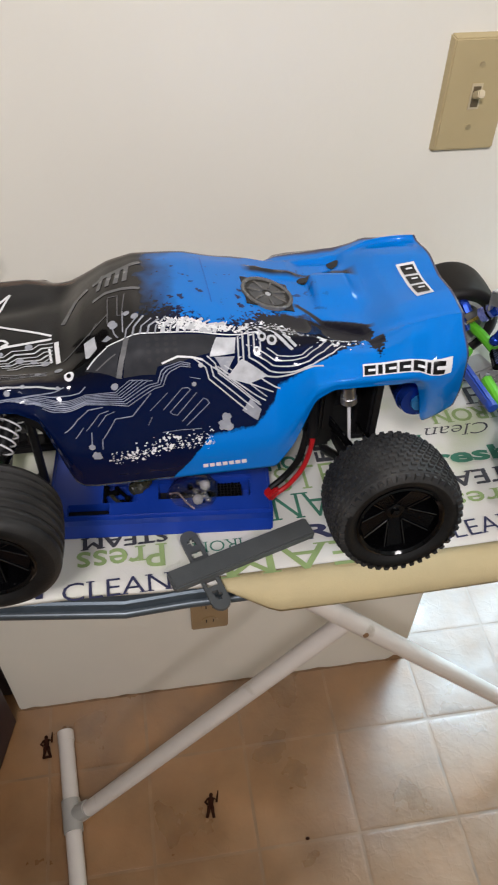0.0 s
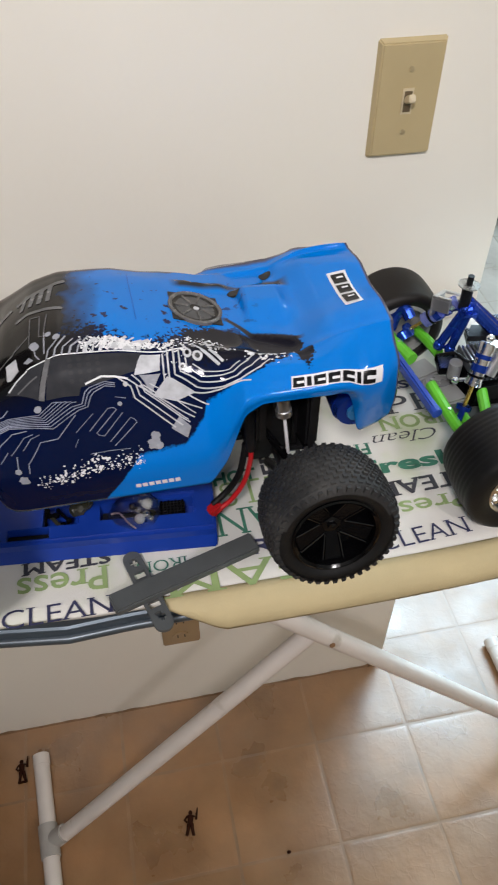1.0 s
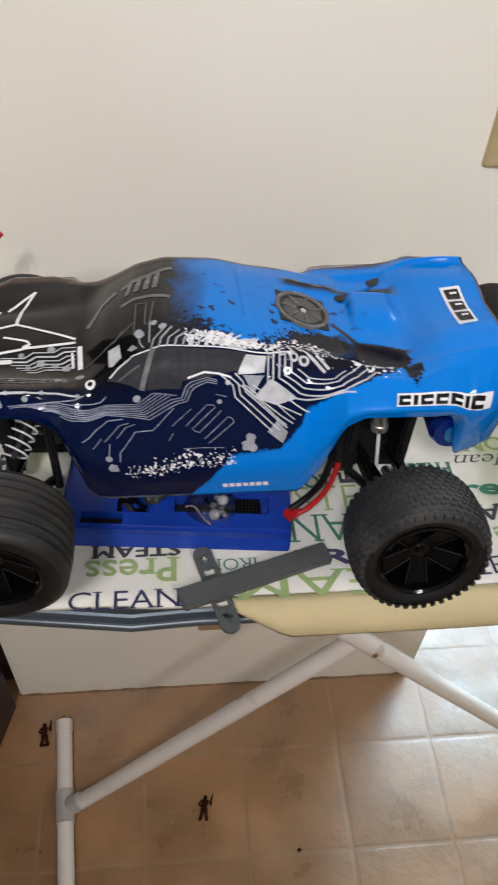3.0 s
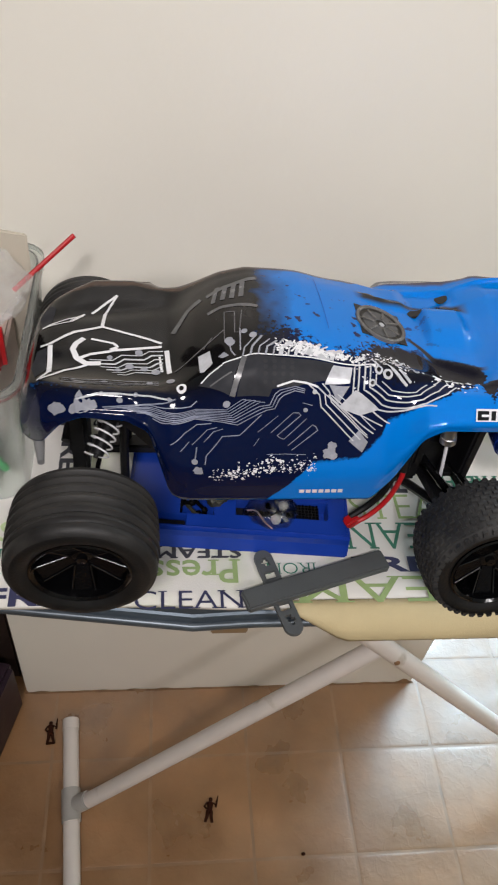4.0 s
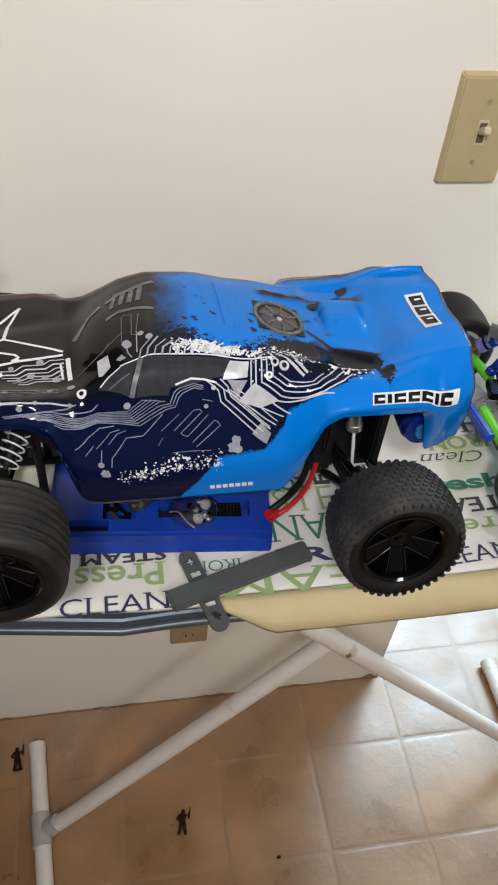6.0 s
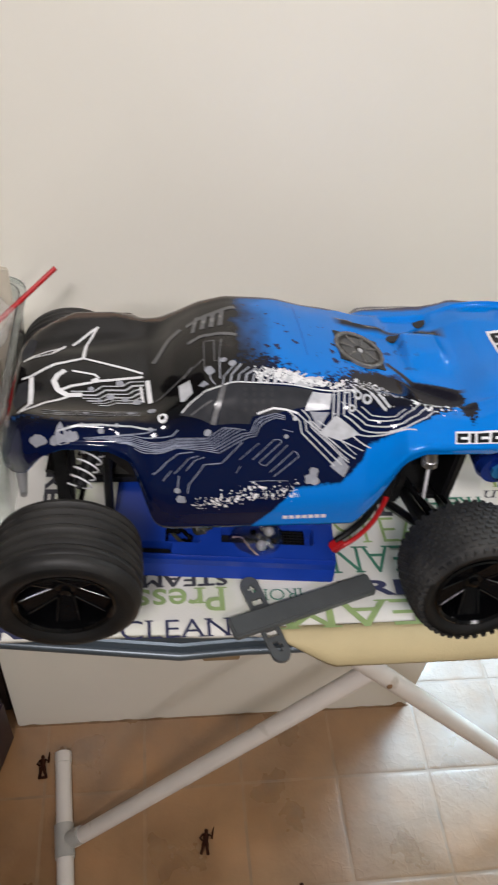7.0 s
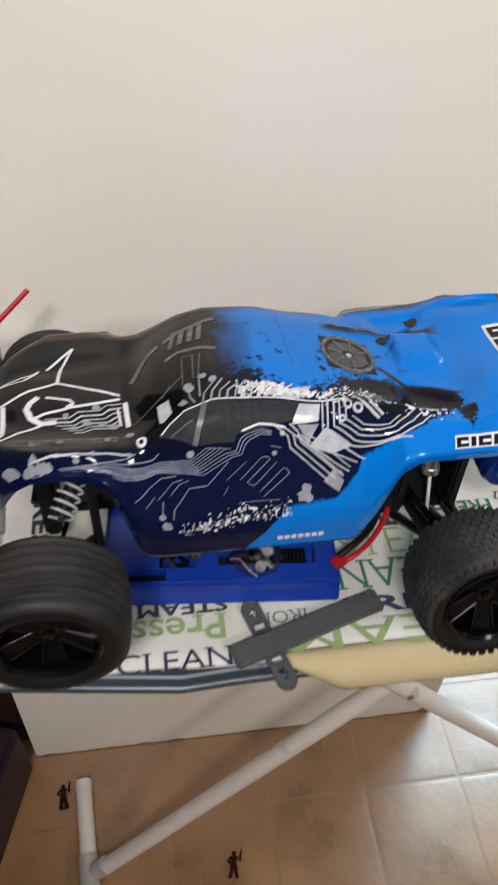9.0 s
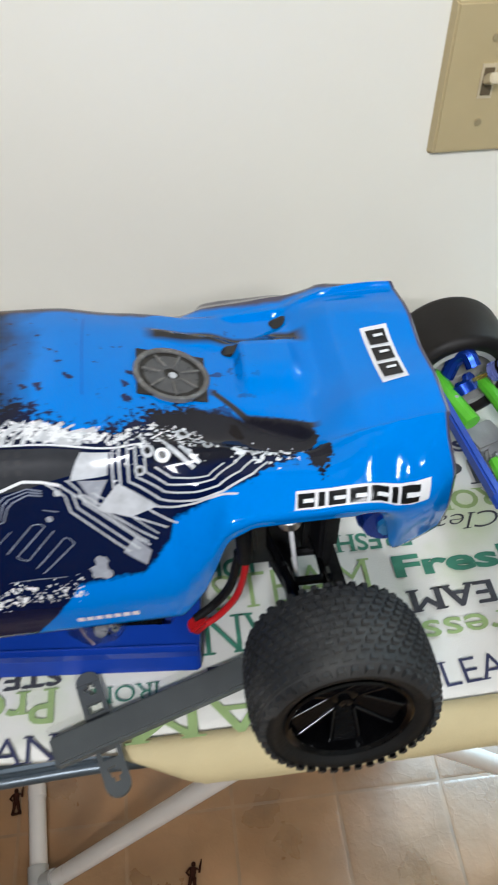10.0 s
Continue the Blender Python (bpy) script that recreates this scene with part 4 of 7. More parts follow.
def shell_point(x, v, lift=0.0):
    """A place on the shell; v goes from 0 at the near lower edge over 1 on the axis to 2 at the far one."""
    row = [np.interp(x, FX, FINE[:, k]) for k in range(9)]
    side = -1 if v <= 1 else 1
    u = (v if v <= 1 else 2 - v) * 4
    hs = [row[7], row[5], row[3], row[1], 0.0, -row[1]]
    zs = [row[8], row[6], row[4], row[2], row[0], row[2]]
    hs = [2 * hs[0] - hs[1] * 1.0] + hs
    zs = [2 * zs[0] - zs[1]] + zs
    i = min(int(u), 3)
    t = u - i
    out = []
    for q in (hs, zs):
        a, b, c, d = q[i], q[i + 1], q[i + 2], q[i + 3]
        out.append(0.5 * (2 * b + (c - a) * t + (2 * a - 5 * b + 4 * c - d) * t * t + (3 * b - a - 3 * c + d) * t ** 3))
    h, z = out
    y = axis_y(x) + side * h
    w = min(v, 2 - v)
    c = y - axis_y(x)
    if x > 0.07:
        # raised scoop behind the vent: steep mouth, flat top, long slope to the near side
        top = soft_step(x, 0.130, 0.137) * soft_step(x, 0.176, 0.160) * soft_step(c, -0.026, 0.004) * soft_step(c, 0.027, 0.021)
        z += 0.0085 * top
        # rib along the far side of the scoop and the hollow beyond it
        d = c - (0.0335 - 0.09 * (x - 0.085))
        z += 0.0042 * max(0.0, 1 - abs(d) / 0.006) * soft_step(x, 0.082, 0.095) * soft_step(x, 0.176, 0.166)
        # hollow of the side intake behind the sharp rim of the deck
        rim = 0.93 - 2.9 * max(0.0, x - 0.118)
        z -= 0.0050 * soft_step(w, rim + 0.01, rim - 0.05) * soft_step(w, 0.50, 0.66) * soft_step(x, 0.118, 0.136) * soft_step(x, 0.171, 0.158)
    # side pod bulge
    dx, dv = (x - 0.104) / 0.036, (w - 0.62) / 0.12
    z += (0.0060 if v < 1 else 0.0015) * math.exp(-dx ** 4 - dv * dv)
    # sharp shoulder crease that runs into the tail
    vc = 0.470 - 1.0 * max(0.0, min(0.040, x - 0.075)) - 0.75 * max(0.0, min(0.045, x - 0.115)) + 2.2 * max(0.0, x - 0.178)
    z += 0.0030 * max(0.0, 1 - abs(w - vc) / 0.085) * soft_step(x, 0.055, 0.085) * soft_step(x, 0.212, 0.190)
    if v > 1:
        q = min(1.0, max(0.0, (v - 1.15) / 0.4))
        z -= 0.0045 * q * q * (3 - 2 * q) * math.exp(-((x - 0.110) / 0.062) ** 4)
        z += 0.0022 * math.exp(-((x - 0.010) / 0.045) ** 4 - ((v - 1.40) / 0.14) ** 2)
        z -= 0.0045 * math.exp(-((x - 0.179) / 0.012) ** 2 - ((v - 1.70) / 0.12) ** 2)
        z -= 0.0050 * math.exp(-((x + 0.082) / 0.022) ** 2 - ((v - 1.76) / 0.12) ** 2)
    # fender crown and the flat hood sunk beside it
    dx = ((x + 0.105) / 0.050) ** 4
    z += (0.0105 if v < 1 else 0.003) * math.exp(-dx - ((w - 0.52) / 0.13) ** 2) - 0.0022 * math.exp(-dx - ((w - 0.80) / 0.07) ** 2)
    if x > 0.15:
        # folds of the thin tail: a crease beside the badge, facets, shallow dents and the folded rear corner
        k = soft_step(x, 0.168, 0.186)
        fold = 0.822 + 1.25 * (x - 0.177)
        z += 0.0026 * k * max(0.0, 1 - abs(w - fold) / 0.10) - 0.0022 * k * max(0.0, 1 - abs(w - fold + 0.17) / 0.12)
        z += 0.0014 * noise.noise((x * 30, y * 24, 0.7)) * k
        corner = 0.2088 + 0.096 * (w - 0.303)
        if w < 0.52 and x > corner:
            q = (x - corner) * soft_step(w, 0.52, 0.46)
            y += (0.2 if v < 1 else -0.2) * q
    rear = soft_step(x, 0.200, 0.232)
    slip = 0.0045 * soft_step(v, 0.25, 0.05) - 0.0030 * soft_step(v, 0.25, 0.42) * soft_step(v, 0.78, 0.55) if v < 0.8 else 0.0
    far = soft_step(v, 1.15, 1.70) * soft_step(x, 0.175, 0.232) if v > 1.15 else 0.0
    return Vector((x - 0.0065 * far + slip * rear, y, z - 0.0014 * far - 0.05 * (y - axis_y(x))))


def shell_at(x, v, lift=0.0):
    p = shell_point(x, v)
    if lift:
        a, b = shell_point(x + 0.001, v) - shell_point(x - 0.001, v), shell_point(x, min(1.999, v + 0.01)) - shell_point(x, max(0.001, v - 0.01))
        n = b.cross(a).normalized()
        if n.z < 0 and abs(n.z) > 0.2:
            n = -n
        elif abs(n.z) <= 0.2 and (n.y > 0) == (v <= 1):
            n = -n
        p = p + lift * n
    return p


bm = bmesh.new()
uvl = bm.loops.layers.uv.new("shell")
NV = 120
grid = []
for i, x in enumerate(FX):
    grid.append([(bm.verts.new(shell_point(x, 2 * k / NV)), (x, 2 * k / NV)) for k in range(NV + 1)])
for a, b in zip(grid, grid[1:]):
    for k in range(NV):
        q = (a[k], b[k], b[k + 1], a[k + 1])
        f = bm.faces.new([c[0] for c in q])
        for l, c in zip(f.loops, q):
            l[uvl].uv = c[1]
# closed nose
mid = bm.verts.new((-0.161, axis_y(-0.166), 1.045))
for k in range(NV):
    f = bm.faces.new((grid[0][k][0], grid[0][k + 1][0], mid))
    for l in f.loops:
        l[uvl].uv = (-0.166, 0.3)


def livery():
    m = bpy.data.materials.new("shell_livery")
    m.use_nodes = True
    nt = m.node_tree
    N, L = nt.nodes, nt.links
    b = N["Principled BSDF"]
    uv = N.new("ShaderNodeUVMap")
    uv.uv_map = "shell"
    sep = N.new("ShaderNodeSeparateXYZ")
    L.new(uv.outputs[0], sep.inputs[0])
    X, V = sep.outputs[0], sep.outputs[1]
    tc = N.new("ShaderNodeTexCoord")

    def noise_out(scale, detail=4):
        n = N.new("ShaderNodeTexNoise")
        n.inputs["Scale"].default_value, n.inputs["Detail"].default_value = scale, detail
        L.new(tc.outputs["Object"], n.inputs["Vector"])
        return n.outputs["Fac"]

    def op(kind, a, b_=None, c=None):
        n = N.new("ShaderNodeMath")
        n.operation = kind
        for i, q in enumerate((a, b_, c)):
            if q is None:
                continue
            if isinstance(q, (int, float)):
                n.inputs[i].default_value = q
            else:
                L.new(q, n.inputs[i])
        return n.outputs[0]

    def step(value, lo, hi):
        n = N.new("ShaderNodeMapRange")
        n.inputs[1].default_value, n.inputs[2].default_value = lo, hi
        L.new(value, n.inputs[0])
        return n.outputs[0]

    def curve(value, pts):
        """A broken line through (in, out) points, in 0..1."""
        n = N.new("ShaderNodeFloatCurve")
        cm = n.mapping.curves[0]
        cm.points[0].location, cm.points[1].location = pts[0], pts[-1]
        for p in pts[1:-1]:
            cm.points.new(*p)
        for p in cm.points:
            p.handle_type = "VECTOR"
        n.mapping.update()
        L.new(value, n.inputs["Value"])
        return n.outputs[0]

    def mix(fac, a, c):
        n = N.new("ShaderNodeMix")
        n.data_type = "RGBA"
        L.new(fac, n.inputs[0])
        if isinstance(a, tuple):
            n.inputs[6].default_value = a
        else:
            L.new(a, n.inputs[6])
        n.inputs[7].default_value = c
        return n.outputs[2]

    xn = step(X, -0.17, 0.24)                       # length along the truck, 0 at the nose
    rag = op("MULTIPLY", op("SUBTRACT", noise_out(150, 3), 0.5), 0.13)
    fine = op("MULTIPLY", op("SUBTRACT", noise_out(420, 2), 0.5), 0.22)
    torn = op("ADD", rag, fine)
    ragged = op("MULTIPLY", torn, op("ADD", 0.12, op("MULTIPLY", 0.88, step(X, 0.112, 0.082))))
    # navy side: below a ragged upper line, ahead of a slanting lower line
    top = curve(xn, TOP_LINE)
    low = curve(xn, LOW_LINE)
    below = step(op("SUBTRACT", op("ADD", top, ragged), V), -0.01, 0.01)
    above = step(op("SUBTRACT", op("ADD", V, op("MULTIPLY", torn, op("ADD", 0.10, op("MULTIPLY", 0.9, step(X, 0.125, 0.150))))), low), -0.006, 0.006)
    navy = op("MULTIPLY", below, above)
    # black front with an airbrushed change to blue on the roof
    front = step(op("ADD", X, op("MULTIPLY", op("SUBTRACT", noise_out(60, 3), 0.5), 0.030)), 0.031, 0.002)
    front = op("MULTIPLY", front, step(V, 0.40, 0.56))
    # dark flecks on the roof
    fl = op("MULTIPLY", step(op("ADD", noise_out(150, 3), op("MULTIPLY", op("SUBTRACT", top, V), 0.24)), 0.585, 0.615), op("MULTIPLY", step(X, 0.155, 0.11), step(V, 0.62, 0.68)))
    # dark intake: near-black over the navy, the hollow's shade painted in
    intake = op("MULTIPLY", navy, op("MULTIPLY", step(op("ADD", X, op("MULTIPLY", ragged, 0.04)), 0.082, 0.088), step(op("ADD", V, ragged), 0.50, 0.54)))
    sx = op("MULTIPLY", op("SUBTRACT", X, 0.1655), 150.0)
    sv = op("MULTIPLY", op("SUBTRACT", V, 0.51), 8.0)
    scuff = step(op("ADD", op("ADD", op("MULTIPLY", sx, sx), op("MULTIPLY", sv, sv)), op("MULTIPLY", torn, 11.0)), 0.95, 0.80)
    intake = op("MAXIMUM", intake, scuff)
    col = mix(fl, BLUE, (0.010, 0.018, 0.07, 1))
    col = mix(navy, col, NAVY)
    col = mix(front, col, BLACK)
    # wall's tan reflection painted on the fender crown and over the windscreen
    grain = op("ADD", noise_out(38, 4), op("MULTIPLY", noise_out(300, 2), 0.35))
    crown = op("MULTIPLY", op("MULTIPLY", step(V, 0.505, 0.53), step(V, 0.74, 0.66)), op("MULTIPLY", step(X, -0.146, -0.130), step(X, -0.045, -0.060)))
    roof = op("MULTIPLY", step(V, 0.80, 1.0), op("MULTIPLY", step(X, -0.052, -0.030), step(X, 0.030, 0.0)))
    wall_sheen = op("MULTIPLY", op("MAXIMUM", crown, op("MULTIPLY", roof, 0.45)), step(grain, 0.42, 0.95))
    col = mix(wall_sheen, col, (0.062, 0.052, 0.042, 1))
    # brown border along the far edge and the tail's rim
    limit = curve(xn, [(0.0, 0.72), (0.25, 0.72), (0.30, 0.662), (0.62, 0.655), (0.68, 0.775), (0.86, 0.775), (0.90, 0.725), (1.0, 0.715)])
    edge = step(op("SUBTRACT", op("ADD", op("MULTIPLY", V, 0.5), op("MULTIPLY", rag, 0.12)), limit), -0.006, 0.012)
    edge = op("MULTIPLY", op("MAXIMUM", edge, step(X, 0.2295, 0.2308)), 0.9)
    col = mix(edge, col, (0.075, 0.046, 0.033, 1))
    # bare grey rib by scoop, wall reflection painted in; dark rim, vent to intake
    rib = op("ABSOLUTE", op("SUBTRACT", op("ADD", V, op("MULTIPLY", X, 0.5)), 1.2275))
    rib = op("MULTIPLY", step(rib, 0.040, 0.022), op("MULTIPLY", step(X, 0.082, 0.090), step(X, 0.176, 0.168)))
    rim = op("ABSOLUTE", op("SUBTRACT", V, curve(xn, [(0.0, 0.94), (0.7024, 0.94), (0.7424, 0.855), (0.8244, 0.797), (1.0, 0.79)])))
    rim = op("MULTIPLY", step(rim, 0.016, 0.008), op("MULTIPLY", step(X, 0.113, 0.119), step(X, 0.171, 0.166)))
    col = mix(op("MAXIMUM", rib, rim), col, (0.030, 0.028, 0.027, 1))
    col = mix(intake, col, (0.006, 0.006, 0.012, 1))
    L.new(col, b.inputs["Base Color"])
    b.inputs["Roughness"].default_value = 0.07
    b.inputs["Coat Weight"].default_value, b.inputs["Coat Roughness"].default_value = 0.0, 0.05
    b.inputs["Specular IOR Level"].default_value = 0.24
    bp = N.new("ShaderNodeBump")
    bp.inputs["Strength"].default_value, bp.inputs["Distance"].default_value = 0.10, 0.002
    L.new(noise_out(60, 2), bp.inputs["Height"])
    L.new(bp.outputs["Normal"], b.inputs["Normal"])
    return m


BLUE, NAVY, BLACK = (0.0, 0.178, 0.645, 1), (0.0012, 0.0050, 0.033, 1), (0.0045, 0.0045, 0.005, 1)
TOP_LINE = [(0.0, 0.52), (0.20, 0.58), (0.35, 0.78), (0.46, 0.85), (0.477, 0.845), (0.50, 0.78), (0.538, 0.73), (0.580, 0.76), (0.629, 0.84), (0.677, 0.875), (0.750, 0.855), (0.815, 0.815), (0.826, 0.74), (0.834, 0.0), (1.0, 0.0)]
LOW_LINE = [(0.0, 0.0), (0.452, 0.0), (0.4985, 0.205), (0.520, 0.270), (0.600, 0.282), (0.634, 0.349), (0.641, 0.388), (0.724, 0.388), (0.789, 0.487), (0.815, 0.66), (0.826, 0.76), (1.0, 0.8)]
LIVERY = livery()
shell = part("body_shell", bm, LIVERY, truck, "glossy painted shell, blue tail, navy sides, black hood", angle=50, up=True)
md = shell.modifiers.new("thickness", "SOLIDIFY")
md.thickness, md.offset = 0.0012, -1

# ---- paint details on the shell ----
def ribbon(bm, pts, w, lift=0.00035, step=0.0022):
    """A flat painted line along (x, v) points of the shell."""
    line = []
    for (xa, va), (xb, vb) in zip(pts, pts[1:]):
        d = (shell_point(xb, vb) - shell_point(xa, va)).length
        n = max(1, int(d / step))
        line += [(xa + (xb - xa) * k / n, va + (vb - va) * k / n) for k in range(n)]
    line.append(pts[-1])
    P = [shell_at(x, v, lift) for x, v in line]
    prev = None
    for i, (x, v) in enumerate(line):
        d = (P[min(i + 1, len(P) - 1)] - P[max(i - 1, 0)]).normalized()
        n = (shell_at(x, v, 0.001) - shell_point(x, v)).normalized()
        s = d.cross(n).normalized() * (w / 2)
        cur = (bm.verts.new(P[i] - s), bm.verts.new(P[i] + s))
        if prev:
            bm.faces.new((prev[0], prev[1], cur[1], cur[0]))
        prev = cur


def patch(bm, outline, lift=0.0003, cuts=3):
    """A painted area inside an outline of (x, v) points."""
    b = bmesh.new()
    f = b.faces.new([b.verts.new((x, v, 0)) for x, v in outline])
    bmesh.ops.triangulate(b, faces=[f])
    for _ in range(cuts):
        bmesh.ops.subdivide_edges(b, edges=b.edges[:], cuts=1, use_grid_fill=True)
    bmesh.ops.triangulate(b, faces=b.faces[:])
    vm = {v: bm.verts.new(shell_at(v.co.x, v.co.y, lift)) for v in b.verts}
    for f in b.faces:
        bm.faces.new([vm[v] for v in f.verts])
    b.free()


def blob(bm, x, v, r, n=9, lift=0.0004, jag=0.0, seed=0):
    """A painted dot; r in metres, turned into steps of x and v."""
    rv = 0.004 / max(1e-4, (shell_point(x, v + 0.02) - shell_point(x, v - 0.02)).length) * 10
    g = random.Random(seed)
    ol = []
    for k in range(n):
        a = 2 * math.pi * k / n
        q = r * (1 + g.uniform(-jag, jag))
        ol.append((x + q * math.cos(a), v + q * rv * math.sin(a)))
    vs = [bm.verts.new(shell_at(px, pv, lift)) for px, pv in ol]
    bm.faces.new(vs)


def paint(bm, mat, label, name="decal"):
    return part(name, bm, mat, shell, label, angle=60, up=True)


def line(pts, w, mat=None, lift=0.00035):
    bm = bmesh.new()
    ribbon(bm, pts, w, lift)
    return part("painted_line", bm, mat or WHITE_PAINT, shell, angle=60, up=True)


def area(pts, mat, label="", lift=0.0003, cuts=3, name="painted_panel"):
    bm = bmesh.new()
    patch(bm, pts, lift, cuts)
    return part(name, bm, mat, shell, label, angle=60, up=True)


def dot(x, v, r, mat=None, n=12, lift=0.0004, jag=0.0, seed=0):
    bm = bmesh.new()
    blob(bm, x, v, r, n, lift, jag, seed)
    return part("painted_dot", bm, mat or WHITE_PAINT, shell, angle=60, up=True)


area([(-0.038, 0.540), (-0.026, 0.612), (-0.016, 0.662), (-0.0095, 0.668), (-0.0175, 0.466), (-0.028, 0.505)], WINDOW_PAINT)
area([(-0.0055, 0.668), (0.020, 0.650), (0.053, 0.630), (0.047, 0.520), (0.028, 0.492), (0.011, 0.480), (0.009, 0.455), (-0.0125, 0.460)], WINDOW_PAINT)
line([(-0.0075, 0.668), (-0.0110, 0.560), (-0.0155, 0.462)], 0.0036, GREY_PAINT, 0.0006)
line([(-0.030, 0.520), (-0.016, 0.570)], 0.0010, GREY_PAINT, 0.0006)
for i in range(4):
    for k in range(4):
        dot(0.006 + 0.006 * i, 0.505 + 0.038 * k, 0.0017, DOT_PAINT, 6, 0.0006)
area([(0.0525, 0.618), (0.0656, 0.605), (0.0638, 0.512), (0.0464, 0.503)], BRIGHT_PAINT, lift=0.0003)
area([(0.0496, 0.503), (0.0639, 0.499), (0.0563, 0.434), (0.0534, 0.468)], SILVER_PAINT, lift=0.0003)
area([(0.0571, 0.430), (0.0682, 0.483), (0.0861, 0.420), (0.0720, 0.408)], BRIGHT_PAINT, lift=0.0003)
area([(0.0667, 0.338), (0.0732, 0.368), (0.0804, 0.332), (0.0773, 0.301)], SILVER_PAINT, lift=0.0003)
area([(0.0290, 0.690), (0.0342, 0.734), (0.0499, 0.684), (0.0500, 0.645)], BRIGHT_PAINT, lift=0.0003)
area([(-0.0245, 0.715), (-0.0205, 0.735), (-0.0175, 0.700), (-0.0215, 0.690)], SILVER_PAINT, lift=0.0004, cuts=2)
for x, v, r, s in ((-0.131, 0.328, 0.0044, 1), (-0.134, 0.350, 0.0026, 21), (-0.127, 0.318, 0.0028, 22), (-0.1135, 0.325, 0.0052, 2), (-0.108, 0.345, 0.0038, 23), (-0.0891, 0.435, 0.0020, 3), (-0.119, 0.290, 0.0030, 4), (-0.019, 0.440, 0.0024, 6), (-0.0365, 0.215, 0.0036, 7), (-0.039, 0.258, 0.0022, 8), (0.054, 0.300, 0.0046, 9), (0.0555, 0.322, 0.0034, 10), (0.057, 0.292, 0.0030, 24), (-0.016, 0.780, 0.0028, 25)):
    dot(x, v, r, SILVER_PAINT, 14, 0.0004, 0.22 if r > 0.003 else 0.05, s)

dot(-0.0488, 0.548, 0.0034, WHITE_PAINT, 18, 0.0004)
dot(-0.0488, 0.548, 0.0016, BLACK_PAINT, 14, 0.0009)
# circuit-board lines: a bundle from the fender, stepping under the window
SIDE_LINES = [
    ([(-0.0560, 0.305), (-0.0465, 0.361), (-0.0384, 0.389), (-0.0285, 0.389)], 0.0007), ([(-0.0491, 0.294), (-0.0432, 0.333)], 0.0006),
    ([(-0.0414, 0.322), (-0.0313, 0.371), (-0.0248, 0.376)], 0.0006), ([(-0.0333, 0.333), (-0.0271, 0.364), (-0.0209, 0.371)], 0.0006),
    ([(-0.0319, 0.249), (-0.0313, 0.287), (-0.0210, 0.350), (-0.0093, 0.352), (-0.0027, 0.377), (0.0046, 0.405)], 0.0007), ([(-0.0388, 0.269), (-0.0380, 0.316)], 0.0007),
    ([(0.0008, 0.322), (0.0040, 0.343)], 0.0005), ([(0.0030, 0.360), (0.0160, 0.403)], 0.0004), ([(0.0321, 0.440), (0.0391, 0.433)], 0.0005),
    ([(-0.1002, 0.356), (-0.0853, 0.389), (-0.0702, 0.420), (-0.0645, 0.443), (-0.0587, 0.461), (-0.0530, 0.484)], 0.0008),
    ([(-0.0990, 0.330), (-0.0760, 0.404), (-0.0540, 0.447), (-0.0425, 0.452), (-0.0385, 0.470)], 0.0007),
    
]
# eight parallel lines; the upper five stop under the window, the lower three step up to its sill
for k in range(5):
    SIDE_LINES.append(([(-0.0902 + 0.0030 * k, 0.352 - 0.006 * k), (-0.0647 + 0.0014 * k, 0.416 - 0.0052 * k), (-0.0392, 0.440 - 0.0047 * k), (-0.0190 + 0.0011 * k, 0.423 - 0.0057 * k), (-0.0089 + 0.0031 * k, 0.449 - 0.0025 * k), (-0.0062 + 0.0032 * k, 0.448 - 0.0023 * k)], 0.00055))
for k in range(3):
    SIDE_LINES.append(([(-0.0760 + 0.004 * k, 0.345 - 0.002 * k), (-0.0590 + 0.001 * k, 0.394 - 0.005 * k), (-0.0397, 0.417 - 0.0045 * k), (-0.0140 + 0.0014 * k, 0.394 - 0.007 * k), (0.0030 + 0.0023 * k, 0.427 - 0.005 * k), (0.0100 + 0.0017 * k, 0.432 - 0.005 * k), (0.0130 + 0.0016 * k, 0.464 - 0.0075 * k), (0.0160 + 0.0015 * k, 0.476 - 0.0075 * k), (0.0264, 0.491 - 0.0075 * k), (0.0330, 0.482 - 0.0060 * k)], 0.0007))
for pts, w in SIDE_LINES:
    line(pts, w, LINE_PAINT, 0.0005)
# specular streak on the fender crease, painted as a line
line([(-0.1171, 0.425), (-0.1041, 0.470), (-0.0892, 0.480)], 0.0010, BRIGHT_PAINT, 0.0005)
area([(-0.0365, 0.640), (-0.0373, 0.770), (-0.0297, 0.775), (-0.0282, 0.679), (-0.0340, 0.630)], BRIGHT_PAINT, lift=0.0004)
# white bundle that steps down from behind the window to the sill
for pts in ([(0.0356, 0.499), (0.0433, 0.465), (0.0449, 0.431), (0.0700, 0.338)], [(0.0396, 0.500), (0.0469, 0.470), (0.0483, 0.438), (0.0749, 0.341)], [(0.0447, 0.507), (0.0500, 0.477), (0.0518, 0.446), (0.0800, 0.345)], [(0.0494, 0.467), (0.0556, 0.442), (0.0837, 0.355)], [(0.0514, 0.467), (0.0597, 0.438), (0.0893, 0.375)]):
    line(pts, 0.0009, BRIGHT_PAINT, 0.0005)
for o in (0.0022, 0.0112):
    line([(0.0447 + o, 0.470), (0.0500 + o, 0.452), (0.0780 + o * 0.6, 0.350 + 1.4 * o)], 0.0007, BRIGHT_PAINT, 0.0005)
line([(0.0140, 0.489), (0.0250, 0.512), (0.0336, 0.506), (0.0420, 0.492)], 0.0014, None, 0.0006)
dot(0.0400, 0.474, 0.0017, BRIGHT_PAINT)
dot(0.0345, 0.420, 0.0016, SILVER_PAINT)
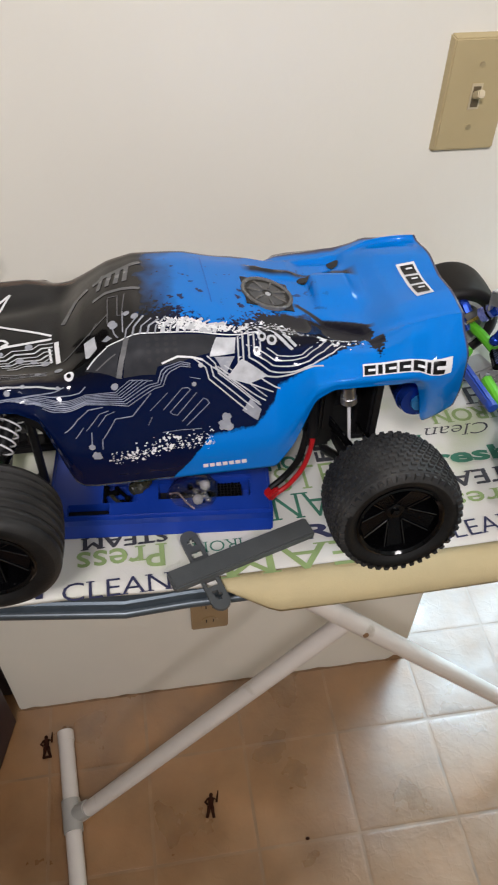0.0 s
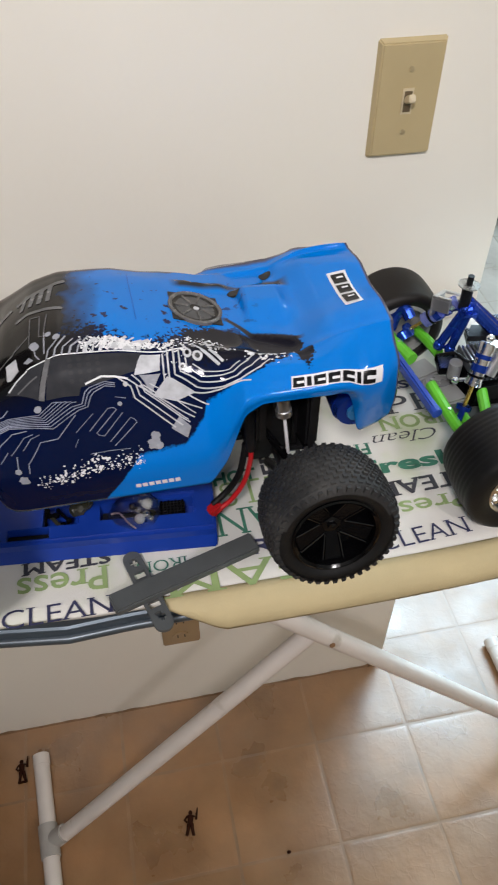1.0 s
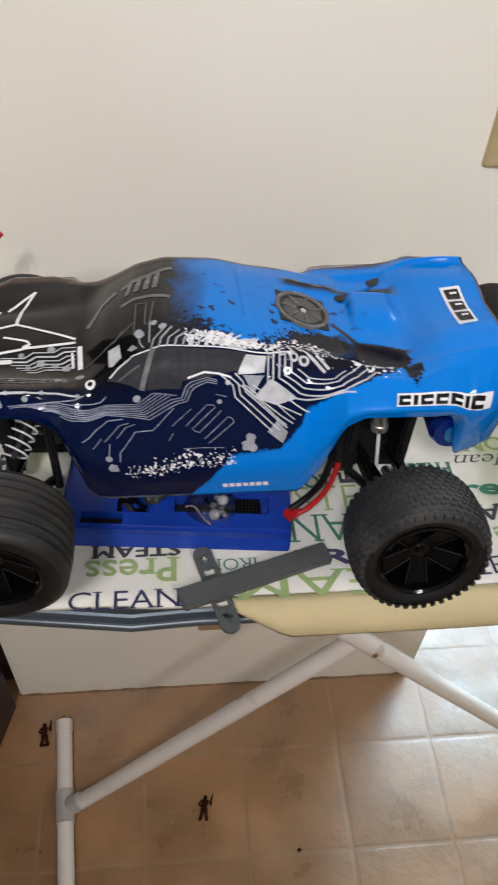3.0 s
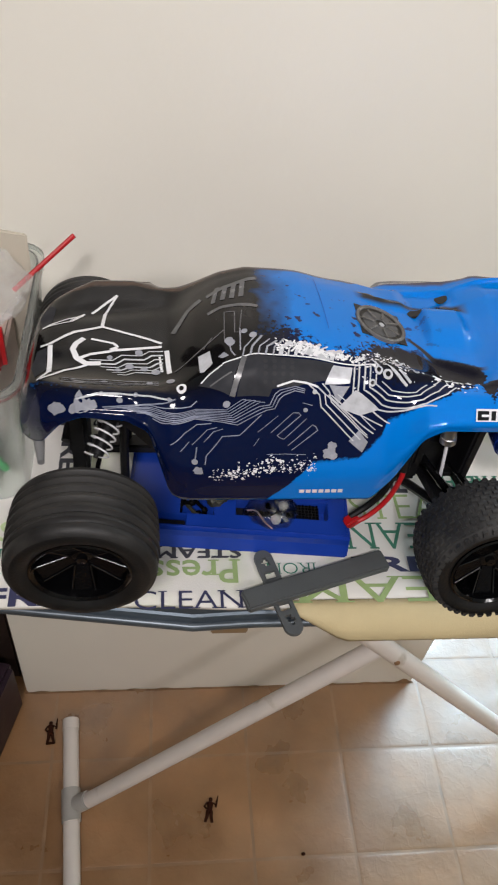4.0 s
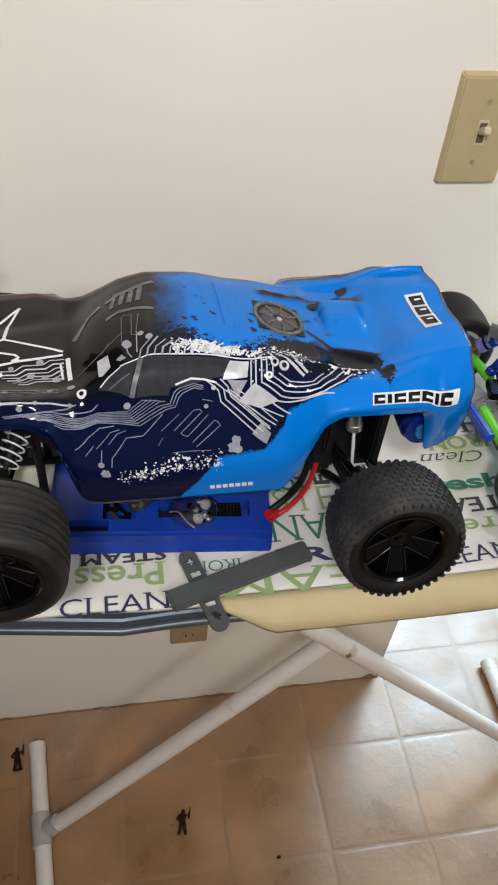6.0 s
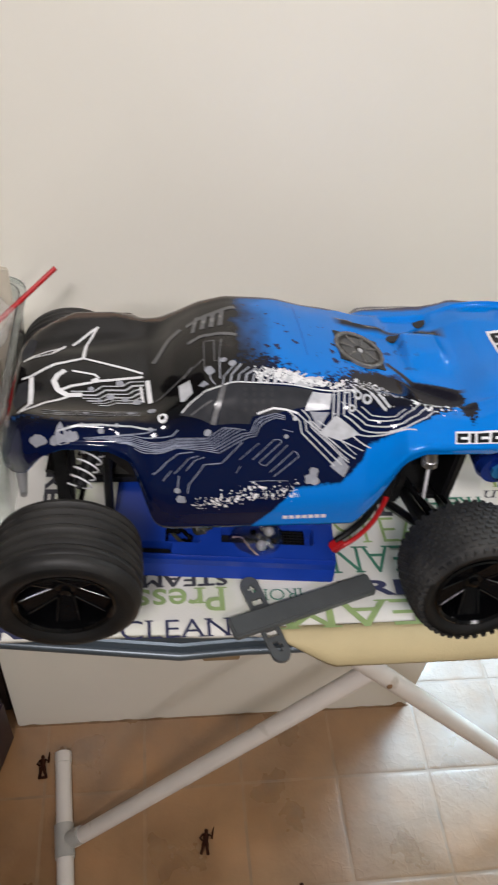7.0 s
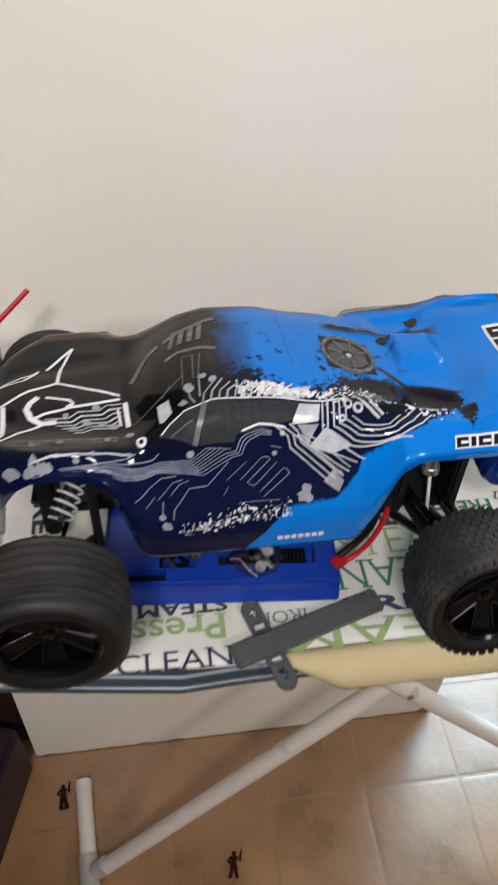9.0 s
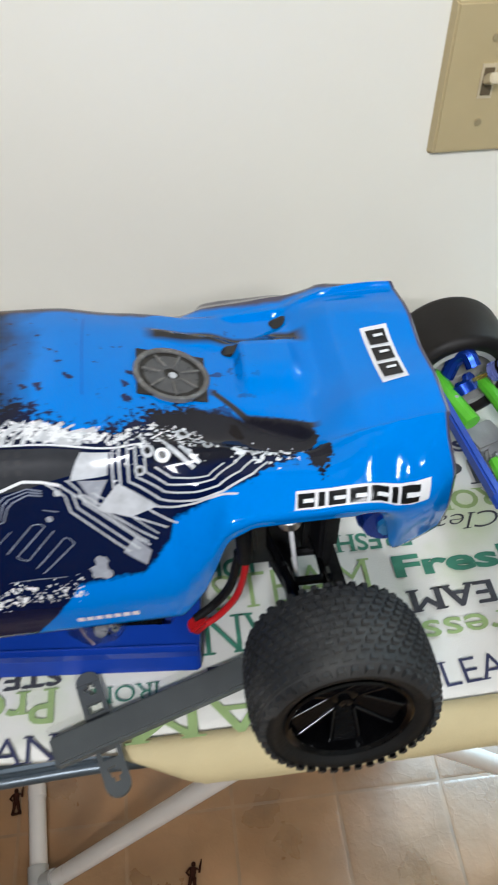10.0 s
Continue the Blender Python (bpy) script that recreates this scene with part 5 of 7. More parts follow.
# nested lines round the side pod
for pts, w in (([(0.0669, 0.605), (0.0662, 0.470), (0.0836, 0.409), (0.0944, 0.377)], 0.0010), ([(0.0704, 0.650), (0.0696, 0.476), (0.0852, 0.420), (0.1087, 0.395), (0.1240, 0.362)], 0.0011), ([(0.0745, 0.655), (0.0736, 0.483), (0.0872, 0.433), (0.1172, 0.386), (0.1320, 0.414), (0.1400, 0.470)], 0.0011), ([(0.0779, 0.635), (0.0774, 0.492), (0.0895, 0.447), (0.1153, 0.410), (0.1262, 0.436), (0.1340, 0.500)], 0.0010), ([(0.0818, 0.560), (0.0818, 0.505), (0.0913, 0.462), (0.1134, 0.436), (0.1235, 0.484), (0.1290, 0.540)], 0.0009), ([(0.0860, 0.520), (0.0935, 0.480), (0.1110, 0.458), (0.1190, 0.500)], 0.0008)):
    line(pts, w, BRIGHT_PAINT, 0.0006)
for x, v, r in ((0.0902, 0.568, 0.0036), (0.1003, 0.742, 0.0036), (0.0792, 0.512, 0.0026), (0.0835, 0.590, 0.0030), (0.1120, 0.650, 0.0024), (0.1075, 0.690, 0.0026)):
    dot(x, v, r, BRIGHT_PAINT, 16, 0.0005)
    dot(x, v, r * 0.5, BLACK_PAINT, 12, 0.0009)
for pts, w in (([(0.0930, 0.615), (0.1046, 0.504)], 0.0022), ([(0.0985, 0.622), (0.1075, 0.525)], 0.0020), ([(0.0880, 0.680), (0.0940, 0.610)], 0.0016), ([(0.0800, 0.690), (0.0835, 0.620)], 0.0016)):
    line(pts, w, BRIGHT_PAINT, 0.0006)
# comb of lines over the window
g = random.Random(4)
for k in range(13):
    x = -0.0087 + 0.0050 * k
    lo = 0.674 - 0.0016 * k
    line([(x, lo), (x + 0.0015, lo + 0.060), (x + 0.0085, lo + 0.120 - 0.003 * k + g.uniform(-0.012, 0.012))], g.choice((0.0010, 0.0014)) if k < 5 else g.choice((0.0012, 0.0022, 0.0030)), BRIGHT_PAINT if k > 4 else SILVER_PAINT, 0.0005)
line([(-0.0100, 0.721), (-0.0094, 0.849)], 0.0009, SILVER_PAINT)
line([(-0.0135, 0.690), (-0.0160, 0.730), (-0.0172, 0.790)], 0.0009, SILVER_PAINT)
for x, v, r in ((-0.0172, 0.796, 0.0028), (-0.0011, 0.800, 0.0026), (-0.0067, 0.830, 0.0022)):
    dot(x, v, r, SILVER_PAINT)
line([(-0.036, 0.550), (-0.030, 0.600), (-0.022, 0.640)], 0.0010)
line([(-0.022, 0.648), (-0.004, 0.676), (0.030, 0.664), (0.053, 0.644), (0.070, 0.622), (0.082, 0.632)], 0.0010)
line([(0.0120, 0.359), (0.0262, 0.412), (0.0300, 0.412), (0.0317, 0.406), (0.0165, 0.352), (0.0180, 0.346), (0.0213, 0.342), (0.0357, 0.397)], 0.0006, LINE_PAINT, 0.0005)
line([(0.0244, 0.324), (0.0401, 0.381), (0.0425, 0.377), (0.0441, 0.367), (0.0272, 0.311)], 0.0006, LINE_PAINT, 0.0005)
line([(0.0104, 0.297), (0.0230, 0.299), (0.0377, 0.297)], 0.0005, LINE_PAINT, 0.0005)
# front fender and windscreen foot
for k in range(6):
    o = 0.022 * k
    line([(-0.112 + 0.004 * k, 0.835 - o), (-0.096 + 0.002 * k, 0.835 - o), (-0.090 + 0.002 * k, 0.865 - o), (-0.076 + 0.002 * k, 0.865 - o), (-0.071 + 0.002 * k, 0.888 - o), (-0.061, 0.888 - o)], 0.0014 if k % 2 else 0.0009, BRIGHT_PAINT)
for k in range(3):
    line([(-0.128, 0.570 + 0.03 * k), (-0.100, 0.600 + 0.03 * k), (-0.064, 0.585 + 0.03 * k)], 0.0008, SILVER_PAINT)
for x, v, r in ((-0.084, 0.800, 0.0030), (-0.074, 0.785, 0.0026), (-0.092, 0.770, 0.0022), (-0.066, 0.760, 0.0032), (-0.070, 0.620, 0.0024), (-0.098, 0.850, 0.0020), (-0.078, 0.880, 0.0028), (-0.100, 0.630, 0.0024), (-0.056, 0.640, 0.0030)):
    dot(x, v, r, SILVER_PAINT)
# crease highlight painted along the whole fender
line([(-0.117, 0.425), (-0.104, 0.478), (-0.089, 0.487), (-0.074, 0.470), (-0.055, 0.478)], 0.0012, BRIGHT_PAINT)
for k in range(3):
    dot(-0.101 + 0.022 * k, 0.478, 0.0015, SILVER_PAINT)
line([(-0.0585, 0.890), (-0.0565, 0.740)], 0.0034)
line([(-0.0635, 0.860), (-0.0615, 0.760)], 0.0016)
# windscreen pattern
line([(-0.053, 0.740), (-0.020, 0.860)], 0.0009, GREY_PAINT)
line([(-0.034, 0.800), (-0.028, 0.845)], 0.0009, GREY_PAINT)
line([(-0.020, 0.810), (-0.019, 0.960), (-0.012, 0.955), (-0.013, 0.835), (-0.010, 0.830), (-0.007, 0.955)], 0.0007, GREY_PAINT)
line([(-0.030, 0.990), (-0.022, 1.000), (-0.008, 0.995), (0.004, 0.970)], 0.0032, GREY_PAINT)
for k in range(4):
    line([(-0.026 + 0.0065 * k, 1.050), (-0.022 + 0.0060 * k, 1.160)], 0.0036, GREY_PAINT)
line([(-0.030, 1.120), (0.006, 1.190)], 0.0046, GREY_PAINT)
line([(-0.054, 0.985), (-0.044, 1.080), (-0.034, 1.120)], 0.0050, GREY_PAINT)

# white and blue specks where the paint breaks up
bm = bmesh.new()
g = random.Random(11)
for k in range(430):
    x = g.uniform(0.014, 0.110)
    edge = np.interp(x, (0.012, 0.035, 0.051, 0.067, 0.087, 0.112), (0.79, 0.765, 0.725, 0.72, 0.79, 0.78))
    v = edge - abs(g.gauss(0, 0.050 if x < 0.066 else 0.085)) - 0.006
    if v < 0.67 and x < 0.066:
        continue
    blob(bm, x, v, g.choice((0.0003, 0.0004, 0.0006, 0.0008, 0.0012)), 5, 0.0005, 0.75, k)
for k in range(26):
    x = g.uniform(0.022, 0.100)
    v = np.interp(x, (0.02, 0.06, 0.092), (0.70, 0.655, 0.66)) + g.uniform(-0.01, 0.03)
    ribbon(bm, [(x, v), (x + g.uniform(0.002, 0.006), v + g.uniform(0.03, 0.07))], g.choice((0.0006, 0.0010, 0.0016)), 0.0005)
for k in range(210):
    blob(bm, g.gauss(0.139, 0.0075), g.gauss(0.590, 0.055), g.uniform(0.0004, 0.0013), 5, 0.0005, 0.75, 900 + k)
for k in range(260):
    x = g.uniform(-0.028, 0.046)
    v = np.interp(x, (-0.03, 0.01, 0.046), (0.190, 0.250, 0.258)) + g.gauss(0, 0.020)
    blob(bm, x, min(v, 0.30), g.choice((0.0003, 0.0004, 0.0006, 0.0010)), 5, 0.0005, 0.75, 400 + k)
part("decal", bm, WHITE_PAINT, shell, "broken white paint specks", angle=60, kind="stuff", up=True)

# white lines on the hood, on both sides
HOOD = [
    ([(-0.105, 1.06), (-0.085, 1.00), (-0.062, 0.935)], 0.0022), ([(-0.105, 1.06), (-0.104, 1.19)], 0.0026), ([(-0.104, 1.19), (-0.096, 1.34)], 0.0018), ([(-0.096, 1.34), (-0.114, 1.20)], 0.0022),
    ([(-0.105, 1.06), (-0.124, 1.02), (-0.141, 0.93)], 0.0026), ([(-0.141, 0.93), (-0.147, 0.92)], 0.002), ([(-0.140, 0.92), (-0.138, 0.68)], 0.0034), ([(-0.138, 0.69), (-0.145, 0.56)], 0.0020),
    ([(-0.143, 0.58), (-0.128, 0.72), (-0.112, 0.81), (-0.104, 0.815)], 0.0024), ([(-0.117, 0.97), (-0.122, 0.93), (-0.124, 0.89), (-0.121, 0.84), (-0.114, 0.81), (-0.104, 0.815)], 0.0040), ([(-0.112, 0.965), (-0.096, 0.935), (-0.093, 0.915), (-0.098, 0.895)], 0.0020), ([(-0.119, 0.84), (-0.112, 0.865), (-0.098, 0.885), (-0.093, 0.905)], 0.0022),
    ([(-0.098, 0.890), (-0.062, 0.915)], 0.0024), ([(-0.148, 1.11), (-0.124, 1.17), (-0.119, 1.20)], 0.0018), ([(-0.148, 1.11), (-0.128, 1.115)], 0.0014), ([(-0.128, 1.12), (-0.120, 1.19)], 0.0026),
]
for pts, w in HOOD:
    line(pts, w, None, 0.0004)
bm = bmesh.new()
patch(bm, [(-0.137, 0.90), (-0.122, 0.93), (-0.119, 0.90), (-0.116, 0.84), (-0.128, 0.74), (-0.136, 0.70)], 0.0002)
paint(bm, BLACK_PAINT, "deep black painted grille")
for s in (0, 1):
    bm = bmesh.new()
    ol = [(-0.149, 0.88), (-0.1425, 0.90), (-0.1405, 0.70), (-0.147, 0.60), (-0.1515, 0.72)]
    patch(bm, [(x, v if s == 0 else 2 - v) for x, v in ol], 0.0003)
    hl = part("headlight", bm, WINDOW_PAINT, shell, "dark smoky painted headlight", up=True)

# maker's marks as plain bars on white panels
bm = bmesh.new()
patch(bm, [(0.2021, 1.083), (0.2170, 1.087), (0.2175, 0.876), (0.2035, 0.863)], 0.0005, 4)
badge = paint(bm, WHITE_PAINT, "white panel with black block marks on the tail")
for k in range(3):
    v = 1.068 - 0.066 * k
    area([(0.2043 + 0.0003 * k, v), (0.2148 + 0.0002 * k, v + 0.002), (0.2150 + 0.0002 * k, v - 0.050), (0.2048 + 0.0003 * k, v - 0.054)], BLACK_PAINT, "black block mark", 0.0011, 3, "block_mark")
    area([(0.2078 + 0.0003 * k, v - 0.016), (0.2130 + 0.0002 * k, v - 0.014), (0.2131 + 0.0002 * k, v - 0.023), (0.2079 + 0.0003 * k, v - 0.026)], WHITE_PAINT, "", 0.0015, 2, "block_mark")


def slab(x0, x1, lift, mat, v0=0.0, v1=1.0, slant=0.0016):
    """A slanted block of the side mark between two lengths; v0, v1 are shares of its height."""
    bm = bmesh.new()
    lo = lambda x: 0.240 + 0.18 * (x - 0.15)
    hi = lambda x: 0.336 - 0.20 * (x - 0.15)
    at = lambda x, q: (x + slant * q, lo(x) + (hi(x) - lo(x)) * q)
    patch(bm, [at(x0, v0), at(x0, v1), at(x1, v1), at(x1, v0)], lift, 3)
    return part("block_mark", bm, mat, shell, angle=60, up=True)


slab(0.1495, 0.2160, 0.0008, WHITE_PAINT)
x = 0.1505
for w in (0.0080, 0.0032, 0.0084, 0.0083, 0.0084, 0.0032, 0.0094):
    slab(x, x + w, 0.0013, BLACK_PAINT, 0.12, 0.88)
    if w > 0.004:
        slab(x + 0.0026, x + w - 0.0004, 0.0018, WHITE_PAINT, 0.40, 0.60)
    x += w + 0.0018
for k in range(7):
    x = 0.0390 + 0.0047 * k
    area([(x - 0.0016, 0.068), (x - 0.0020, 0.101), (x + 0.0016, 0.101), (x + 0.0020, 0.068)], WHITE_PAINT, "small white block mark", 0.0007, 1, "block_mark")

# seam across the roof
line([(0.0515, 1.250), (0.0515, 1.150), (0.0532, 0.872)], 0.0006, SEAM_BLUE, 0.0003)

# roof vent
vc = shell_at(0.0970, 0.990, 0.0)
vn = (shell_at(0.0970, 0.990, 0.001) - vc).normalized()
vx = (Vector((1, 0, 0)) - vn * vn.x).normalized()
vm = Matrix.Translation(vc) @ Matrix((vx, vn.cross(vx), vn)).transposed().to_4x4() @ Matrix.Diagonal((1.17, 1.17, 1.0, 1.0))
bm = bmesh.new()
box(bm, (-0.0184, -0.0176, -0.004), (0.0184, 0.0176, 0.0009), 0.0034, vm)
vent = part("roof_vent", bm, VENT_BASE, shell, "dark square roof vent")
bm = bmesh.new()
lathe(bm, [(0.0148, -0.0006), (0.0150, 0.0018), (0.0160, 0.0026), (0.0174, 0.0020), (0.0176, -0.0006)], 48, vm @ pose(0, 0, 0, 90, 0, 0))
part("vent_ring", bm, VENT_RING, vent, "grey raised ring")
bm = bmesh.new()
lathe(bm, [(0.0036, -0.0010), (0.0036, 0.0014), (0.0143, 0.0008), (0.0143, -0.0006)], 48, vm @ pose(0, 0, 0, 90, 0, 0))
part("vent_disc", bm, VENT_PAINT, vent, "dark grey round vent")
for k in range(7):
    a = 2 * math.pi * k / 7 + 0.35
    bm = bmesh.new()
    box(bm, (0.0050, -0.0007, 0.0008), (0.0136, 0.0007, 0.0022), 0.0003, vm @ Matrix.Rotation(a, 4, "Z"), 1)
    part("vent_fin", bm, VENT_RING, vent, smooth=False)
bm = bmesh.new()
disc(bm, vm @ Vector((0.0005, -0.0008, 0.0010)), 0.0022, tuple(vn), 14, 0.0010)
part("vent_hub", bm, BRIGHT_PAINT, vent, "pale hub")
for x, v in ((0.1300, 1.105), (0.1611, 1.285)):
    dot(x, v, 0.0050, BLACK_PAINT, 18, 0.0004)



# ---- wheels ----
def tyre_profile(r, w, rim, grooves, depth, wide=0.0016):
    """Half outline of a tyre, from the rim over the tread to the other rim, as (radius, y)."""
    h = w / 2
    pts = [(rim, -h * 0.86), (rim + 0.004, -h * 0.97), (rim + 0.45 * (r - rim), -h), (r - 0.006, -h * 0.97), (r - 0.0022, -h * 0.88)]
    ys = [-h * 0.78 + 2 * h * 0.78 * k / 40 for k in range(41)]
    for y in ys:
        crown = r - 0.0022 * (abs(y) / h) ** 2
        cut = depth * max((max(0.0, 1 - ((y - g) / wide) ** 2) for g in grooves), default=0.0)
        pts.append((crown - cut, y))
    pts += [(a, -y) for a, y in pts[4::-1]]
    return pts


def wheel(parent, c, r, w, rim, out, kind, rim_mat, tyre_mat, name="wheel", label="", camber=0.0, dish_mat=None):
    """A wheel whose outer face looks along out (-1: towards -y). Rim mesh with its tyre as a sub-part."""
    m = Matrix.Translation(c) @ pose(0, 0, 0, 0, 0, 0 if out < 0 else 180) @ pose(0, 0, 0, -camber, 0, 0)
    h = w / 2
    bm = bmesh.new()
    lathe(bm, [(rim + 0.0006, -h * 0.90), (rim - 0.001, -h * 0.92), (rim - 0.0028, -h * 0.86), (rim - 0.0035, -h * 0.30), (rim - 0.0035, h * 0.88), (rim + 0.0006, h * 0.88)], 48, m)
    if kind != "fine":
        lathe(bm, [(rim - 0.0035, -h * 0.18), (rim * 0.55, -h * 0.05), (0.0005, -h * 0.05)], 48, m)
    lathe(bm, [(0.0095, -h * 0.05), (0.0085, -h * 0.40), (0.0055, -h * 0.44), (0.0005, -h * 0.44)], 24, m)
    lathe(bm, [(0.0036, -h * 0.43), (0.0036, -h * 0.54), (0.0005, -h * 0.56)], 6, m)
    wh = part(name, bm, rim_mat, parent, label, angle=30)
    if kind == "fine":
        bm = bmesh.new()
        lathe(bm, [(rim - 0.0035, -h * 0.18), (rim * 0.55, -h * 0.05), (0.0005, -h * 0.05)], 48, m)
        part("dish", bm, dish_mat or DISH_GREY, wh, "dull grey dish behind the spokes", angle=30)
    for k in range(5):
        sm = m @ Matrix.Rotation(2 * math.pi * k / 5 + 0.31, 4, "Y")
        bm = bmesh.new()
        vs = box(bm, (0.004, -h * 0.72, -0.0058), (rim - 0.0026, -h * 0.16, 0.0058), 0.0014)
        for v in vs:
            t = v.co.x / rim
            if v.co.y < -h * 0.4:
                v.co.y += h * 0.36 * (1 - t)
            v.co.z *= 0.70 + 0.75 * t
        bmesh.ops.transform(bm, matrix=sm, verts=bm.verts[:])
        spoke = part("spoke", bm, SPOKE_CHROME if kind == "fine" else SPOKE_BLACK, wh, angle=30)
        if kind != "fine":
            for side in (-1, 1):
                bm = bmesh.new()
                ends = []
                for x in (0.0075, rim * 0.55, rim - 0.0032):
                    t = x / rim
                    ends.append(sm @ Vector((x, -h * 0.72 + h * 0.36 * (1 - t), side * 0.0056 * (0.70 + 0.75 * t))))
                tube(bm, ends, 0.0010, 8)
                part("spoke_lip", bm, LIP_BLACK, spoke, "glossy raised edge of the spoke", angle=60)
        if kind == "fine":
            for side in (-0.30, 0.30):
                bm = bmesh.new()
                box(bm, (rim * 0.52, -h * 0.80, -0.0030), (rim - 0.0022, -h * 0.34, 0.0030), 0.0013, sm @ Matrix.Rotation(side, 4, "Y"))
                part("spoke_branch", bm, SPOKE_CHROME, wh, angle=30)
    bm = bmesh.new()
    if kind == "rib":
        lathe(bm, tyre_profile(r, w, rim, [-0.62 * h, -0.36 * h, -0.10 * h, 0.18 * h, 0.45 * h, 0.68 * h], 0.0032, 0.0021), 72, m)
    elif kind == "fine":
        lathe(bm, tyre_profile(r, w, rim, [h * g for g in (-0.66, -0.5, -0.34, -0.18, 0.0, 0.18, 0.34, 0.5, 0.66)] if tyre_mat is RUBBER else [], 0.0004), 72, m)
    else:
        lathe(bm, tyre_profile(r - 0.0016, w * 0.97, rim, [], 0.0), 72, m)
        tb = bmesh.new()
        rows, n = 12, 46
        for j in range(rows):
            y = -h * 0.93 + 2 * h * 0.93 * j / (rows - 1)
            edge = j in (0, rows - 1)
            for k in range(n if not edge else 42):
                a = 2 * math.pi * (k + 0.5 * (j % 2)) / (n if not edge else 42)
                rr = r - 0.0022 - 0.0052 * (abs(y) / h) ** 3
                low, top = (0.0044, 0.0032) if not edge else (0.0040, 0.0028)
                dy = 0.0016 if not edge else 0.0019
                q = []
                for s, f_, zz in ((low / 2, 1.0, -0.0012), (top / 2, 0.72, 0.0021 if not edge else 0.0020)):
                    q.append([Vector((dx, y + ddy * f_, rr + zz)) for dx, ddy in ((-s, -dy), (s, -dy), (s, dy), (-s, dy))])
                mm = m @ Matrix.Rotation(a, 4, "Y")
                lo, hi = [[tb.verts.new(mm @ p) for p in z] for z in q]
                tb.faces.new(hi)
                for e in range(4):
                    tb.faces.new((lo[e], lo[(e + 1) % 4], hi[(e + 1) % 4], hi[e]))
        part("tread", tb, tyre_mat, wh, "small rubber tread blocks", kind="stuff", smooth=False)
    part("tyre", bm, RUBBER if kind == "knob" else tyre_mat, wh, {"rib": "ribbed black rubber tyre", "fine": "smooth dark rubber tyre with fine grooves"}.get(kind, "dusty black knobbly tyre"), angle=40)
    if kind != "fine":
        me = wh.children[-1].data
        me.materials.append(TREAD_GREY if kind == "rib" else RUBBER_DUSTY)
        mid = Vector(c) - BASE[wh.name]
        for f in me.polygons:
            d = f.center - mid
            f.material_index = 1 if math.hypot(d.x, d.z) > r - (0.0045 if kind == "rib" else 0.0075) else 0
    return wh


FR, RR = 0.0500, 0.0480
FXW, RXW = -0.112, 0.167
NEAR_F, NEAR_R, FAR_F, FAR_R = (FXW, 0.5890, 1.027), (RXW, 0.5895, 1.0165), (FXW - 0.015, 0.8600, 0.978), (RXW, 0.8600, 0.972)
wheel(truck, NEAR_F, FR, 0.055, 0.0320, -1, "rib", RIM_BLACK, RUBBER, label="glossy black five-spoke rim")
wheel(truck, FAR_F, FR, 0.055, 0.0320, 1, "rib", RIM_BLACK, RUBBER, label="glossy black five-spoke rim")
wheel(truck, NEAR_R, RR + 0.0004, 0.052, 0.0310, -1, "knob", RIM_BLACK, RUBBER_DUSTY, label="glossy black five-spoke rim", camber=10)
wheel(truck, FAR_R, RR, 0.051, 0.0310, 1, "knob", RIM_BLACK, RUBBER_DUSTY, label="glossy black five-spoke rim")

# running gear under the shell
CZ = TZ + 0.0215
bm = bmesh.new()
box(bm, (-0.140, AX + 0.018, CZ), (0.190, AX + 0.034, CZ + 0.010), 0.002)
box(bm, (-0.055, AX - 0.012, CZ), (0.085, AX + 0.036, CZ + 0.016), 0.003)
part("chassis", bm, BLACK_MATT, truck, "black plastic chassis plate")
bm = bmesh.new()
box(bm, (-0.152, AX - 0.020, 1.010), (-0.142, AX + 0.020, 1.028), 0.004)
box(bm, (-0.134, AX - 0.009, CZ + 0.004), (-0.120, AX + 0.022, 1.012), 0.003)
box(bm, (-0.148, AX - 0.007, 1.008), (-0.122, AX + 0.007, 1.016), 0.003)
part("front_bumper", bm, BLACK_MATT, truck)
bm = bmesh.new()
tube(bm, [(-0.1495, 0.712, 1.0335), (-0.1490, 0.676, 1.0345), (-0.1445, 0.650, 1.0362)], [0.0050, 0.0044, 0.0024], 12)
part("bumper_peg", bm, HAZE_GREY, truck, "hazy grey tapered peg")
for s, wf, wr in ((-1, NEAR_F, NEAR_R), (1, FAR_F, FAR_R)):
    for c in (wf, wr):
        xw, y, z = c[0], c[1] - s * 0.028, c[2]
        bm = bmesh.new()
        for dx in (-0.016, 0.016):
            tube(bm, [(xw + dx, AX + s * 0.022, CZ + 0.012), (xw + dx * 0.45, y - s * 0.004, z - 0.008)], [0.0042, 0.0036], 8)
        tube(bm, [(xw - 0.006, y, z - 0.018), (xw + 0.006, y, z + 0.016)], 0.007, 8)
        part("suspension_arm", bm, BLACK_MATT, truck)
        bm = bmesh.new()
        tube(bm, [(xw + 0.004, AX + s * 0.018, CZ + 0.050), (xw + 0.004, y, z + 0.012)], 0.0018, 8)
        part("link_rod", bm, BLACK_GLOSS, truck)
for xw, zt in ((FXW + 0.012, 1.062), (RXW - 0.026, 1.062)):
    bm = bmesh.new()
    prism(bm, [(-0.052, 0.0), (-0.046, -0.018), (-0.020, -0.060), (0.020, -0.060), (0.046, -0.018), (0.052, 0.0)], 0, 0.005)
    bmesh.ops.transform(bm, matrix=Matrix.Translation((xw, AX, zt)) @ pose(0, 0, 0, 90, 0, 90), verts=bm.verts[:])
    part("shock_tower", bm, BLACK_MATT, truck, smooth=False)


